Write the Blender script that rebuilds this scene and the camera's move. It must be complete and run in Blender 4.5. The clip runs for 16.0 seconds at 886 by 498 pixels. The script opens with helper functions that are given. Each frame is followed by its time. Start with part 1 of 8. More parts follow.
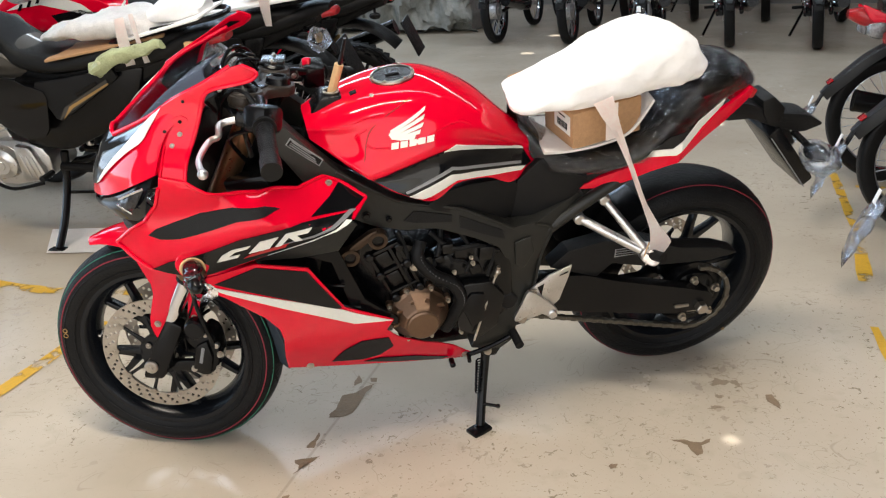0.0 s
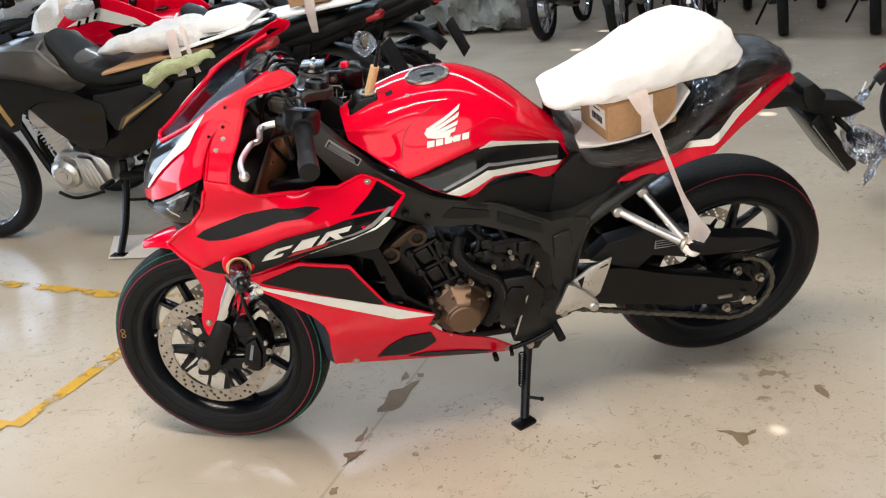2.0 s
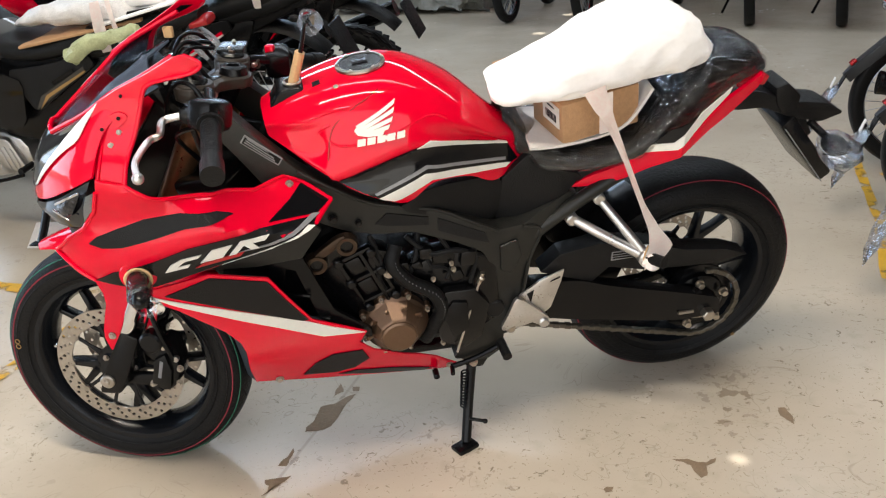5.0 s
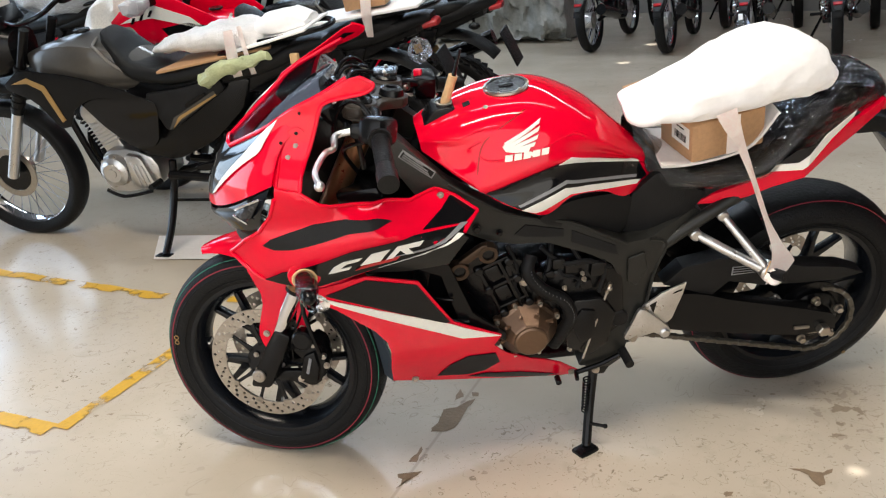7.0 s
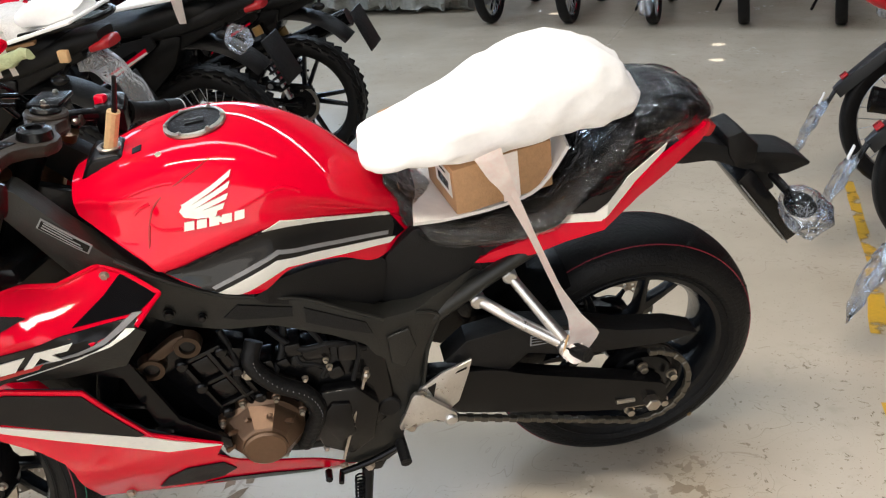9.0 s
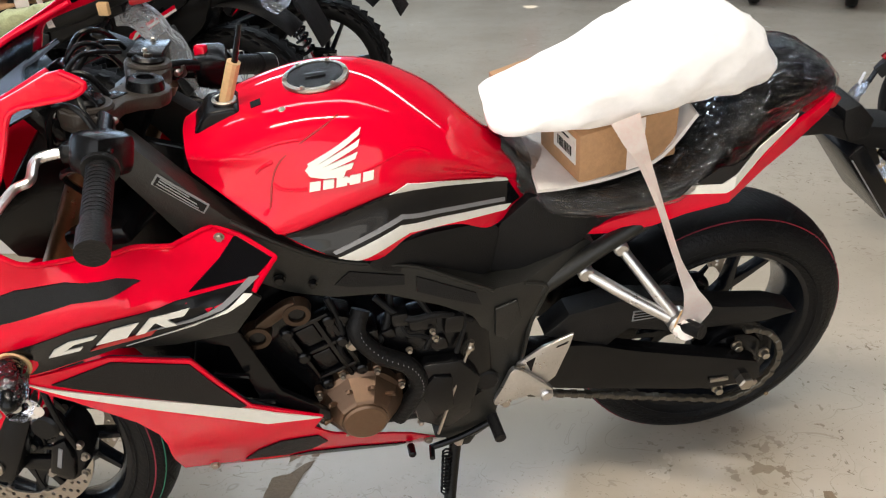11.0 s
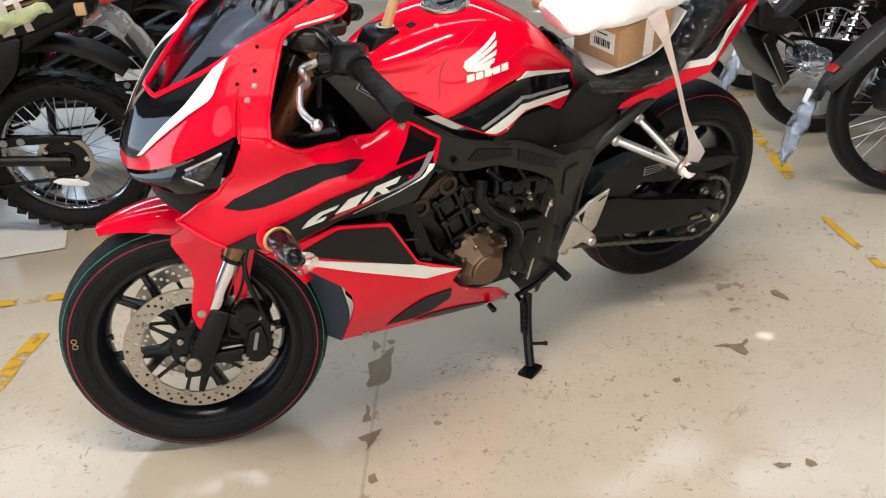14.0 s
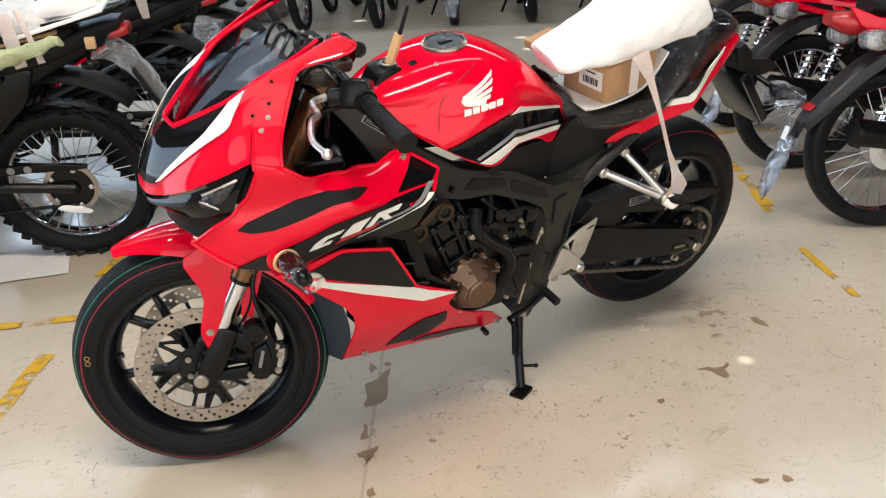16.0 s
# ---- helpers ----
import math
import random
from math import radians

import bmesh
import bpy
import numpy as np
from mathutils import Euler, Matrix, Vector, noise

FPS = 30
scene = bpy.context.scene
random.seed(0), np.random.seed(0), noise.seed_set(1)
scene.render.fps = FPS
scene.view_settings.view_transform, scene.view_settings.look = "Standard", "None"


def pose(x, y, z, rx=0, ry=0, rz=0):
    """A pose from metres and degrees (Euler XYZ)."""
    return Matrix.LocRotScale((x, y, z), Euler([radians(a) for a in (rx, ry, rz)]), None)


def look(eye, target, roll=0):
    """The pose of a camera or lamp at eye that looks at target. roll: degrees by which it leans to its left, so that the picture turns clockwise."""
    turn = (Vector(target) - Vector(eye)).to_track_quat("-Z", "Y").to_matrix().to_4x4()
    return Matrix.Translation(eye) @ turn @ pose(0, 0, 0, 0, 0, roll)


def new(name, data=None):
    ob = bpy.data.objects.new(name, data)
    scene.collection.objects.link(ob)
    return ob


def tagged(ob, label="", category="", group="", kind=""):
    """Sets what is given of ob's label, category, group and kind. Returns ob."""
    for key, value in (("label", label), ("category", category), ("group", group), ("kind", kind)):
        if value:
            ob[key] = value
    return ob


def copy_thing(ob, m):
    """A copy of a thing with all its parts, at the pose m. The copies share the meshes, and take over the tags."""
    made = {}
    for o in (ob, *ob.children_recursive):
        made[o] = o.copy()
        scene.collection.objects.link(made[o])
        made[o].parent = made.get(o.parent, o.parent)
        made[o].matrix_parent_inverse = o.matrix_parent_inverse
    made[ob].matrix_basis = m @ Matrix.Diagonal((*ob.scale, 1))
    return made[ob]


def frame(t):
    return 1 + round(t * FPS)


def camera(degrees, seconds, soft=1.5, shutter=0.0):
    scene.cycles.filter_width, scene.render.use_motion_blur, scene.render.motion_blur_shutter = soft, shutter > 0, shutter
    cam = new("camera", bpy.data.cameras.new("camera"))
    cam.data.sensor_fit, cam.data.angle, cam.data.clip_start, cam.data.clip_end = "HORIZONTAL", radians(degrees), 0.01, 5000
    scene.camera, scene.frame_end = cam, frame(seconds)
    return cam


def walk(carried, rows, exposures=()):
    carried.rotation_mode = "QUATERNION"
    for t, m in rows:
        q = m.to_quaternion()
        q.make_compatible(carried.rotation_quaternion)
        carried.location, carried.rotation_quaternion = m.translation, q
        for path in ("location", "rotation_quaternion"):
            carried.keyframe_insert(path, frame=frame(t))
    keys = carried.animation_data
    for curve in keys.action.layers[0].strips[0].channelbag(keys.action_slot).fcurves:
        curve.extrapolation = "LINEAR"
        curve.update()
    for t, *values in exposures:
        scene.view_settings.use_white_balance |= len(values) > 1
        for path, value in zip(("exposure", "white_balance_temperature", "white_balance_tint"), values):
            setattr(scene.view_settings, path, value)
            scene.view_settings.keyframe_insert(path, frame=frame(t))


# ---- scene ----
from mathutils.bvhtree import BVHTree

cam = camera(53.7, 16.0, soft=1.2)
PATH = [
    (0, (-0.381, -2.163, 1.335), (-0.009, -0.345, 0.589), -2.4),
    (0.5, (-0.351, -2.192, 1.346), (-0.046, -0.373, 0.573), -2.7),
    (1, (-0.342, -2.195, 1.322), (-0.13, -0.363, 0.548), -4.5),
    (1.5, (-0.338, -2.204, 1.328), (-0.147, -0.369, 0.555), -5.7),
    (2, (-0.344, -2.212, 1.335), (-0.102, -0.368, 0.599), -5.2),
    (2.5, (-0.365, -2.214, 1.344), (-0.103, -0.358, 0.646), -4.3),
    (3, (-0.385, -2.195, 1.342), (-0.116, -0.335, 0.659), -3.9),
    (3.5, (-0.375, -2.164, 1.335), (-0.074, -0.312, 0.643), -4.1),
    (3.7, (-0.352, -2.139, 1.336), (-0.046, -0.294, 0.629), -4.4),
    (5.8, (-0.236, -1.962, 1.299), (0.076, -0.153, 0.5), -2),
    (6, (-0.3, -2.001, 1.309), (-0.068, -0.177, 0.522), -1.9),
    (6.5, (-0.424, -2.073, 1.322), (-0.314, -0.221, 0.577), -2.7),
    (7, (-0.434, -2.114, 1.334), (-0.248, -0.256, 0.617), -3.6),
    (7.5, (-0.369, -2.085, 1.315), (-0.065, -0.242, 0.601), -4.8),
    (8, (-0.17, -1.929, 1.292), (0.171, -0.103, 0.552), -4.8),
    (8.2, (-0.1, -1.867, 1.3), (0.26, -0.047, 0.553), -4.4),
    (10.3, (0.14, -1.484, 1.333), (0.308, 0.296, 0.435), -3.1),
    (10.5, (0.071, -1.495, 1.319), (0.282, 0.277, 0.417), -3.2),
    (11, (-0.158, -1.546, 1.299), (0.196, 0.226, 0.441), -1.7),
    (11.5, (-0.451, -1.611, 1.289), (-0.005, 0.15, 0.452), -1.4),
    (12, (-0.631, -1.62, 1.297), (-0.16, 0.105, 0.401), -4.2),
    (12.5, (-0.732, -1.62, 1.297), (-0.098, 0.056, 0.409), -5.5),
    (13, (-0.845, -1.604, 1.27), (-0.075, 0.02, 0.392), -6.2),
    (13.5, (-0.9, -1.701, 1.284), (-0.087, -0.085, 0.431), -5),
    (14, (-0.961, -1.842, 1.284), (-0.139, -0.232, 0.429), -4.3),
    (14.5, (-1.023, -1.914, 1.292), (-0.197, -0.323, 0.405), -3.9),
    (15, (-1.038, -1.922, 1.299), (-0.199, -0.329, 0.427), -3.4),
    (15.5, (-1.042, -1.913, 1.306), (-0.185, -0.31, 0.471), -3.6),
    (16, (-1.032, -1.926, 1.312), (-0.165, -0.305, 0.525), -3.4),
]
walk(cam, [(t, look(eye, target, roll)) for t, eye, target, roll in PATH])

# ---------------------------------------------------------------- light
SUN_UP, SUN_ROUND = 76.0, 215.0
world = bpy.data.worlds.new("world")
scene.world = world
world.use_nodes = True
_n = world.node_tree.nodes
_sky = _n.new("ShaderNodeTexSky")
_sky.sky_type = "NISHITA"
_sky.sun_disc = False
_sky.sun_elevation, _sky.sun_rotation = radians(SUN_UP), radians(SUN_ROUND)
world.node_tree.links.new(_sky.outputs[0], _n["Background"].inputs[0])
_n["Background"].inputs[1].default_value = 0.12
SUN_WAY = Vector((math.sin(radians(SUN_ROUND)) * math.cos(radians(SUN_UP)), math.cos(radians(SUN_ROUND)) * math.cos(radians(SUN_UP)), math.sin(radians(SUN_UP))))
_sun = bpy.data.lights.new("sun", "SUN")
_sun.energy, _sun.angle, _sun.color = 5.0, radians(0.4), (1.0, 0.95, 0.88)
sun = new("sun", _sun)
sun.matrix_world = look(SUN_WAY * 30, (0, 0, 0))
scene.view_settings.exposure = 0.45

TURN = radians(-30)  # the hall's axes lie thirty degrees off the motorcycle's


def hall(u, v, z=0.0):
    """From the hall's own axes to the world."""
    c, s = math.cos(TURN), math.sin(TURN)
    return Vector((u * c - v * s, u * s + v * c, z))


HALL = Matrix.Rotation(TURN, 4, "Z")
U0, U1, V0, V1, TOP = -9.0, 13.0, -3.5, 9.5, 5.2


def window_light(name, u, v, z, su, sz, turn, power, colour):
    """An area lamp that fills an opening and shines into the hall."""
    d = bpy.data.lights.new(name, "AREA")
    d.shape, d.size, d.size_y, d.energy, d.color = "RECTANGLE", su, sz, power, colour
    ob = new(name, d)
    ob.matrix_world = HALL @ pose(u, v, z, 90, 0, turn)
    return ob


# ---------------------------------------------------------------- materials
def material(name, colour, rough=0.5, metal=0.0, vary=0.12, scale=8.0, bump=0.0, bump_scale=60.0, coat=0.0, rough_vary=0.1, second=None, spec=0.5):
    """A surface with two scales of variation in colour and roughness, and a fine relief."""
    m = bpy.data.materials.new(name)
    m.use_nodes = True
    nt = m.node_tree
    b = nt.nodes["Principled BSDF"]
    co = nt.nodes.new("ShaderNodeTexCoord")
    n1 = nt.nodes.new("ShaderNodeTexNoise")
    n1.inputs["Scale"].default_value, n1.inputs["Detail"].default_value = scale, 6
    n2 = nt.nodes.new("ShaderNodeTexNoise")
    n2.inputs["Scale"].default_value, n2.inputs["Detail"].default_value = scale * 9, 3
    nt.links.new(co.outputs["Object"], n1.inputs["Vector"])
    nt.links.new(co.outputs["Object"], n2.inputs["Vector"])
    mix = nt.nodes.new("ShaderNodeMath")
    mix.operation = "ADD"
    nt.links.new(n1.outputs["Fac"], mix.inputs[0])
    nt.links.new(n2.outputs["Fac"], mix.inputs[1])
    ramp = nt.nodes.new("ShaderNodeMapRange")
    ramp.inputs["From Min"].default_value, ramp.inputs["From Max"].default_value = 0.7, 1.3
    nt.links.new(mix.outputs[0], ramp.inputs["Value"])
    col = nt.nodes.new("ShaderNodeMix")
    col.data_type = "RGBA"
    c2 = second or tuple(c * (1 - vary) for c in colour)
    c1 = colour if second else tuple(min(1, c * (1 + vary)) for c in colour)
    col.inputs["A"].default_value, col.inputs["B"].default_value = (*c2, 1), (*c1, 1)
    nt.links.new(ramp.outputs[0], col.inputs["Factor"])
    nt.links.new(col.outputs["Result"], b.inputs["Base Color"])
    rr = nt.nodes.new("ShaderNodeMapRange")
    rr.inputs["To Min"].default_value, rr.inputs["To Max"].default_value = max(0.02, rough * (1 - rough_vary)), min(1, rough * (1 + rough_vary))
    nt.links.new(ramp.outputs[0], rr.inputs["Value"])
    nt.links.new(rr.outputs[0], b.inputs["Roughness"])
    b.inputs["Metallic"].default_value = metal
    b.inputs["Coat Weight"].default_value = coat
    b.inputs["Specular IOR Level"].default_value = spec
    b.inputs["Coat Roughness"].default_value = 0.04
    if bump:
        nb = nt.nodes.new("ShaderNodeTexNoise")
        nb.inputs["Scale"].default_value, nb.inputs["Detail"].default_value = bump_scale, 4
        nt.links.new(co.outputs["Object"], nb.inputs["Vector"])
        bp = nt.nodes.new("ShaderNodeBump")
        bp.inputs["Strength"].default_value, bp.inputs["Distance"].default_value = bump, 0.01
        nt.links.new(nb.outputs["Fac"], bp.inputs["Height"])
        nt.links.new(bp.outputs[0], b.inputs["Normal"])
    return m


def film_material(name, tint, gloss, wrinkle, scale, milky=False, shine=1.6, stretch=None):
    """Thin clear film: mostly see-through, with a wrinkled gloss."""
    m = bpy.data.materials.new(name)
    m.use_nodes = True
    nt = m.node_tree
    nt.nodes.clear()
    out = nt.nodes.new("ShaderNodeOutputMaterial")
    mix = nt.nodes.new("ShaderNodeMixShader")
    tr = nt.nodes.new("ShaderNodeBsdfTransparent")
    tr.inputs[0].default_value = (*tint, 1)
    gl = nt.nodes.new("ShaderNodeBsdfPrincipled" if milky else "ShaderNodeBsdfGlossy")
    gl.inputs[0].default_value = (0.75, 0.77, 0.8, 1) if milky else (0.95, 0.96, 1.0, 1)
    gl.inputs["Roughness"].default_value = 0.1
    co = nt.nodes.new("ShaderNodeTexCoord")
    nb = nt.nodes.new("ShaderNodeTexNoise")
    nb.inputs["Scale"].default_value, nb.inputs["Detail"].default_value, nb.inputs["Distortion"].default_value = scale, 4, 1.2
    if stretch:  # long pulled creases
        mp = nt.nodes.new("ShaderNodeMapping")
        mp.inputs["Scale"].default_value, mp.inputs["Rotation"].default_value = stretch, (0.0, 0.5, 0.3)
        nt.links.new(co.outputs["Object"], mp.inputs["Vector"])
        nt.links.new(mp.outputs[0], nb.inputs["Vector"])
        gl.inputs["Roughness"].default_value, nb.inputs["Detail"].default_value = 0.09, 3.5
    else:
        nt.links.new(co.outputs["Object"], nb.inputs["Vector"])
    bp = nt.nodes.new("ShaderNodeBump")
    bp.inputs["Strength"].default_value, bp.inputs["Distance"].default_value = wrinkle, 0.02
    nt.links.new(nb.outputs["Fac"], bp.inputs["Height"])
    nt.links.new(bp.outputs[0], gl.inputs["Normal"])
    lw = nt.nodes.new("ShaderNodeFresnel")
    lw.inputs[0].default_value = 1.5
    nt.links.new(bp.outputs[0], lw.inputs["Normal"])
    mm = nt.nodes.new("ShaderNodeMath")
    mm.operation = "MULTIPLY_ADD"
    mm.inputs[1].default_value, mm.inputs[2].default_value = shine, gloss
    mm.use_clamp = True
    nt.links.new(lw.outputs[0], mm.inputs[0])
    nt.links.new(mm.outputs[0], mix.inputs[0])
    nt.links.new(tr.outputs[0], mix.inputs[1])
    nt.links.new(gl.outputs[0], mix.inputs[2])
    nt.links.new(mix.outputs[0], out.inputs[0])
    return m


RED = material("red_paint", (0.7, 0.0006, 0.022), 0.3, 0, 0.04, 5, 0.0, 220, coat=1.0, spec=0.0)
RED.node_tree.nodes["Principled BSDF"].inputs["Coat IOR"].default_value = 1.4
DARK_RED = material("dark_red_lettering_and_grooves", (0.35, 0.012, 0.014), 0.25, 0, 0.05, 6)
BLACK_GLOSS = material("black_gloss", (0.004, 0.004, 0.005), 0.05, 0, 0.2, 6, spec=0.36)
BLACK_SATIN = material("black_satin", (0.004, 0.004, 0.0045), 0.24, 0, 0.2, 10, 0.05, 180, spec=0.22)
PLASTIC = material("black_plastic", (0.0065, 0.0065, 0.007), 0.42, 0, 0.2, 14, 0.25, 420, spec=0.2)
FRAME = material("frame_grey", (0.014, 0.014, 0.0125), 0.36, 0.0, 0.15, 12, 0.12, 300, spec=0.32)
ENGINE = material("engine_black", (0.003, 0.003, 0.0035), 0.2, 0.0, 0.25, 16, 0.12, 260, spec=0.3)
CAM = material("dark_bronze", (0.06, 0.04, 0.028), 0.34, 0.8, 0.1, 14, 0.08, 300)
RUBBER = material("tyre_rubber", (0.006, 0.006, 0.0065), 0.5, 0, 0.2, 20, 0.25, 140, spec=0.18)
GRIP = material("grip_rubber", (0.005, 0.005, 0.005), 0.4, 0, 0.2, 30, 0.3, 300, spec=0.2)
WHEEL = material("wheel_black", (0.004, 0.005, 0.007), 0.24, 0.0, 0.2, 12, spec=0.3)
CHROME = material("chrome", (0.72, 0.72, 0.74), 0.1, 1.0, 0.04, 10)
CHAIN = material("chain_steel", (0.1, 0.088, 0.07), 0.4, 0.6, 0.2, 40)
SPOKE = material("spoke_steel", (0.4, 0.4, 0.42), 0.3, 1.0, 0.1, 20)
STEEL = material("brushed_steel", (0.44, 0.4, 0.35), 0.32, 1.0, 0.1, 18, 0.08, 500)
ALU = material("cast_aluminium", (0.6, 0.59, 0.58), 0.3, 0.95, 0.06, 20, 0.012, 300)
BRONZE = material("bronze_cover", (0.16, 0.1, 0.065), 0.38, 0.8, 0.1, 14, 0.015, 300)
FORK = material("bronze_fork", (0.21, 0.11, 0.055), 0.3, 0.85, 0.1, 12)
YOKE = material("cast_yoke", (0.03, 0.024, 0.019), 0.42, 0.0, 0.15, 20, 0.15, 260, spec=0.3)
WHITE = material("white_decal", (0.74, 0.73, 0.68), 0.3, 0, 0.04, 12)
GREY = material("grey_decal", (0.2, 0.2, 0.21), 0.3, 0, 0.06, 12)
RED_LINE = material("red_tyre_line", (0.2, 0.01, 0.025), 0.6, 0, 0.1, 30)
GREEN_LINE = material("green_tyre_line", (0.02, 0.16, 0.1), 0.6, 0, 0.1, 30)
CARD = material("cardboard", (0.42, 0.24, 0.12), 0.8, 0, 0.12, 12, 0.15, 200)
FOAM = material("white_foam", (0.92, 0.91, 0.905), 0.7, 0, 0.03, 10, 0.1, 40)
PAPER = material("white_board", (0.72, 0.69, 0.66), 0.75, 0, 0.05, 8)
TAPE = material("printed_tape", (0.9, 0.85, 0.8), 0.35, 0, 0.05, 14, second=(0.88, 0.74, 0.7))
STAY = material("grey_blue_plastic", (0.075, 0.09, 0.12), 0.6, 0, 0.1, 10, spec=0.15)
WOOD_TAG = material("buff_tag", (0.62, 0.4, 0.2), 0.6, 0, 0.1, 20)
TANK_GREY = material("graphite_paint", (0.05, 0.045, 0.038), 0.42, 0.2, 0.1, 6, coat=0.4)
GOLD = material("gold_decal", (0.36, 0.22, 0.08), 0.35, 0.3, 0.08, 10)
GREEN_BAG = material("pale_green_film", (0.42, 0.46, 0.26), 0.3, 0, 0.2, 18, 0.5, 30)
LENS = material("clear_lens", (0.2, 0.2, 0.21), 0.1, 0.7, 0.6, 70)
CLEAR_LENS = material("clear_lens_glass", (0.3, 0.3, 0.31), 0.1, 0.7, 0.6, 90, 0.3, 120)
HEAD_LENS = material("dark_clear_lens", (0.05, 0.05, 0.055), 0.14, 0.6, 0.8, 60, 0.3, 90)
LAMP_RED = material("red_lens", (0.4, 0.01, 0.015), 0.15, 0, 0.1, 20)
TARP = material("grey_tarpaulin", (0.22, 0.225, 0.21), 0.32, 0, 0.25, 3, 0.9, 7)
WALL = material("painted_wall", (0.24, 0.23, 0.22), 0.8, 0, 0.08, 1.5, 0.1, 60)
ROOF = material("roof_sheet", (0.1, 0.1, 0.1), 0.6, 0.1, 0.1, 1.2)
# milky white in this film stands for the highlights on clear plastic
BAG_FILM = film_material("bag_film", (0.93, 0.94, 0.96), 0.1, 1.0, 18, True, 2.0)
FILM = film_material("clear_film", (0.95, 0.96, 0.97), 0.03, 0.9, 22, False, 1.3)
SEAT_FILM = film_material("wrinkled_seat_film", (0.93, 0.92, 0.9), 0.0, 0.9, 26, False, 1.25, (0.5, 1.5, 2.2))
BUBBLE = film_material("milky_film", (0.9, 0.9, 0.9), 0.4, 0.8, 40, True)
SMOKE = film_material("smoked_screen", (0.9, 0.91, 0.92), 0.0, 0.0, 5, False, 0.025)
TREAD_SHADE = material("tread_groove_shade", (0.004, 0.004, 0.004), 0.9)
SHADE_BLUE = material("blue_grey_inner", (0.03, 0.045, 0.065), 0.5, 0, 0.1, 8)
RUST = material("yellow_spring", (0.45, 0.3, 0.04), 0.4, 0, 0.1, 10)


def floor_material():
    m = bpy.data.materials.new("polished_concrete")
    m.use_nodes = True
    nt = m.node_tree
    b = nt.nodes["Principled BSDF"]
    geo = nt.nodes.new("ShaderNodeNewGeometry")

    def noise_node(scale, detail=5, distortion=0.0, rough=0.55):
        n = nt.nodes.new("ShaderNodeTexNoise")
        n.inputs["Scale"].default_value, n.inputs["Detail"].default_value = scale, detail
        n.inputs["Distortion"].default_value, n.inputs["Roughness"].default_value = distortion, rough
        nt.links.new(geo.outputs["Position"], n.inputs["Vector"])
        return n.outputs["Fac"]

    def math_node(op, a, c=None, d=None, clamp=False):
        n = nt.nodes.new("ShaderNodeMath")
        n.operation, n.use_clamp = op, clamp
        for i, v in enumerate((a, c, d)):
            if v is None:
                continue
            if isinstance(v, (int, float)):
                n.inputs[i].default_value = v
            else:
                nt.links.new(v, n.inputs[i])
        return n.outputs[0]

    def ramp(v, lo, hi):
        n = nt.nodes.new("ShaderNodeMapRange")
        n.inputs["From Min"].default_value, n.inputs["From Max"].default_value = lo, hi
        nt.links.new(v, n.inputs["Value"])
        return n.outputs[0]

    def mix(f, a, c):
        n = nt.nodes.new("ShaderNodeMix")
        n.data_type = "RGBA"
        nt.links.new(f, n.inputs["Factor"])
        for k, v in (("A", a), ("B", c)):
            if isinstance(v, tuple):
                n.inputs[k].default_value = (*v, 1)
            else:
                nt.links.new(v, n.inputs[k])
        return n.outputs["Result"]

    base = mix(ramp(noise_node(1.1), 0.35, 0.65), (0.475, 0.41, 0.322), (0.565, 0.496, 0.402))
    base = mix(ramp(noise_node(14, 6), 0.55, 0.75), base, (0.485, 0.425, 0.335))
    # hairline scrapes and curls
    curl = math_node("ABSOLUTE", math_node("SUBTRACT", noise_node(5.5, 2, 1.6), 0.5))
    line = ramp(curl, 0.008, 0.002)
    where = ramp(noise_node(3.1, 3), 0.5, 0.57)
    worn = math_node("MULTIPLY", math_node("MULTIPLY", line, where), 0.28, None, True)
    base = mix(worn, base, (0.2, 0.15, 0.1))
    # brown flakes lifted off the sealer, gathered along one joint and here and there
    sep = nt.nodes.new("ShaderNodeSeparateXYZ")
    nt.links.new(geo.outputs["Position"], sep.inputs[0])
    u = math_node("SUBTRACT", math_node("MULTIPLY", sep.outputs[0], 0.866), math_node("MULTIPLY", sep.outputs[1], 0.5))
    off = math_node("ABSOLUTE", math_node("ADD", u, 0.205))
    near = ramp(off, 0.05, 0.0)
    joint = ramp(math_node("ADD", noise_node(23, 4), math_node("MULTIPLY", near, 0.12)), 0.7, 0.72)
    joint = math_node("MULTIPLY", joint, ramp(off, 0.06, 0.045))
    flake = ramp(math_node("MULTIPLY", noise_node(26, 5), noise_node(1.7, 2)), 0.4, 0.415)
    both = math_node("MAXIMUM", joint, math_node("MULTIPLY", flake, 0.8))
    base = mix(math_node("MULTIPLY", both, 0.75), base, (0.2, 0.145, 0.09))
    # small dark scratches, thick in some places
    speck = math_node("MULTIPLY", ramp(noise_node(34, 3, 1.4), 0.64, 0.68), ramp(noise_node(1.2, 3), 0.46, 0.6))
    base = mix(math_node("MULTIPLY", speck, 0.72), base, (0.19, 0.15, 0.1))
    fine = math_node("MULTIPLY", ramp(noise_node(95, 2, 0.9), 0.66, 0.7), ramp(noise_node(0.9, 3), 0.4, 0.56))
    base = mix(math_node("MULTIPLY", fine, 0.5), base, (0.22, 0.17, 0.11))
    # the saw-cut joint itself
    cut = ramp(off, 0.006, 0.002)
    base = mix(math_node("MULTIPLY", cut, 0.35), base, (0.25, 0.2, 0.15))
    nt.links.new(base, b.inputs["Base Color"])
    r = math_node("ADD", math_node("MULTIPLY", noise_node(2.3, 6), 0.3), 0.06)
    r = math_node("ADD", r, math_node("MULTIPLY", both, 0.1), None, True)
    nt.links.new(r, b.inputs["Roughness"])
    bp = nt.nodes.new("ShaderNodeBump")
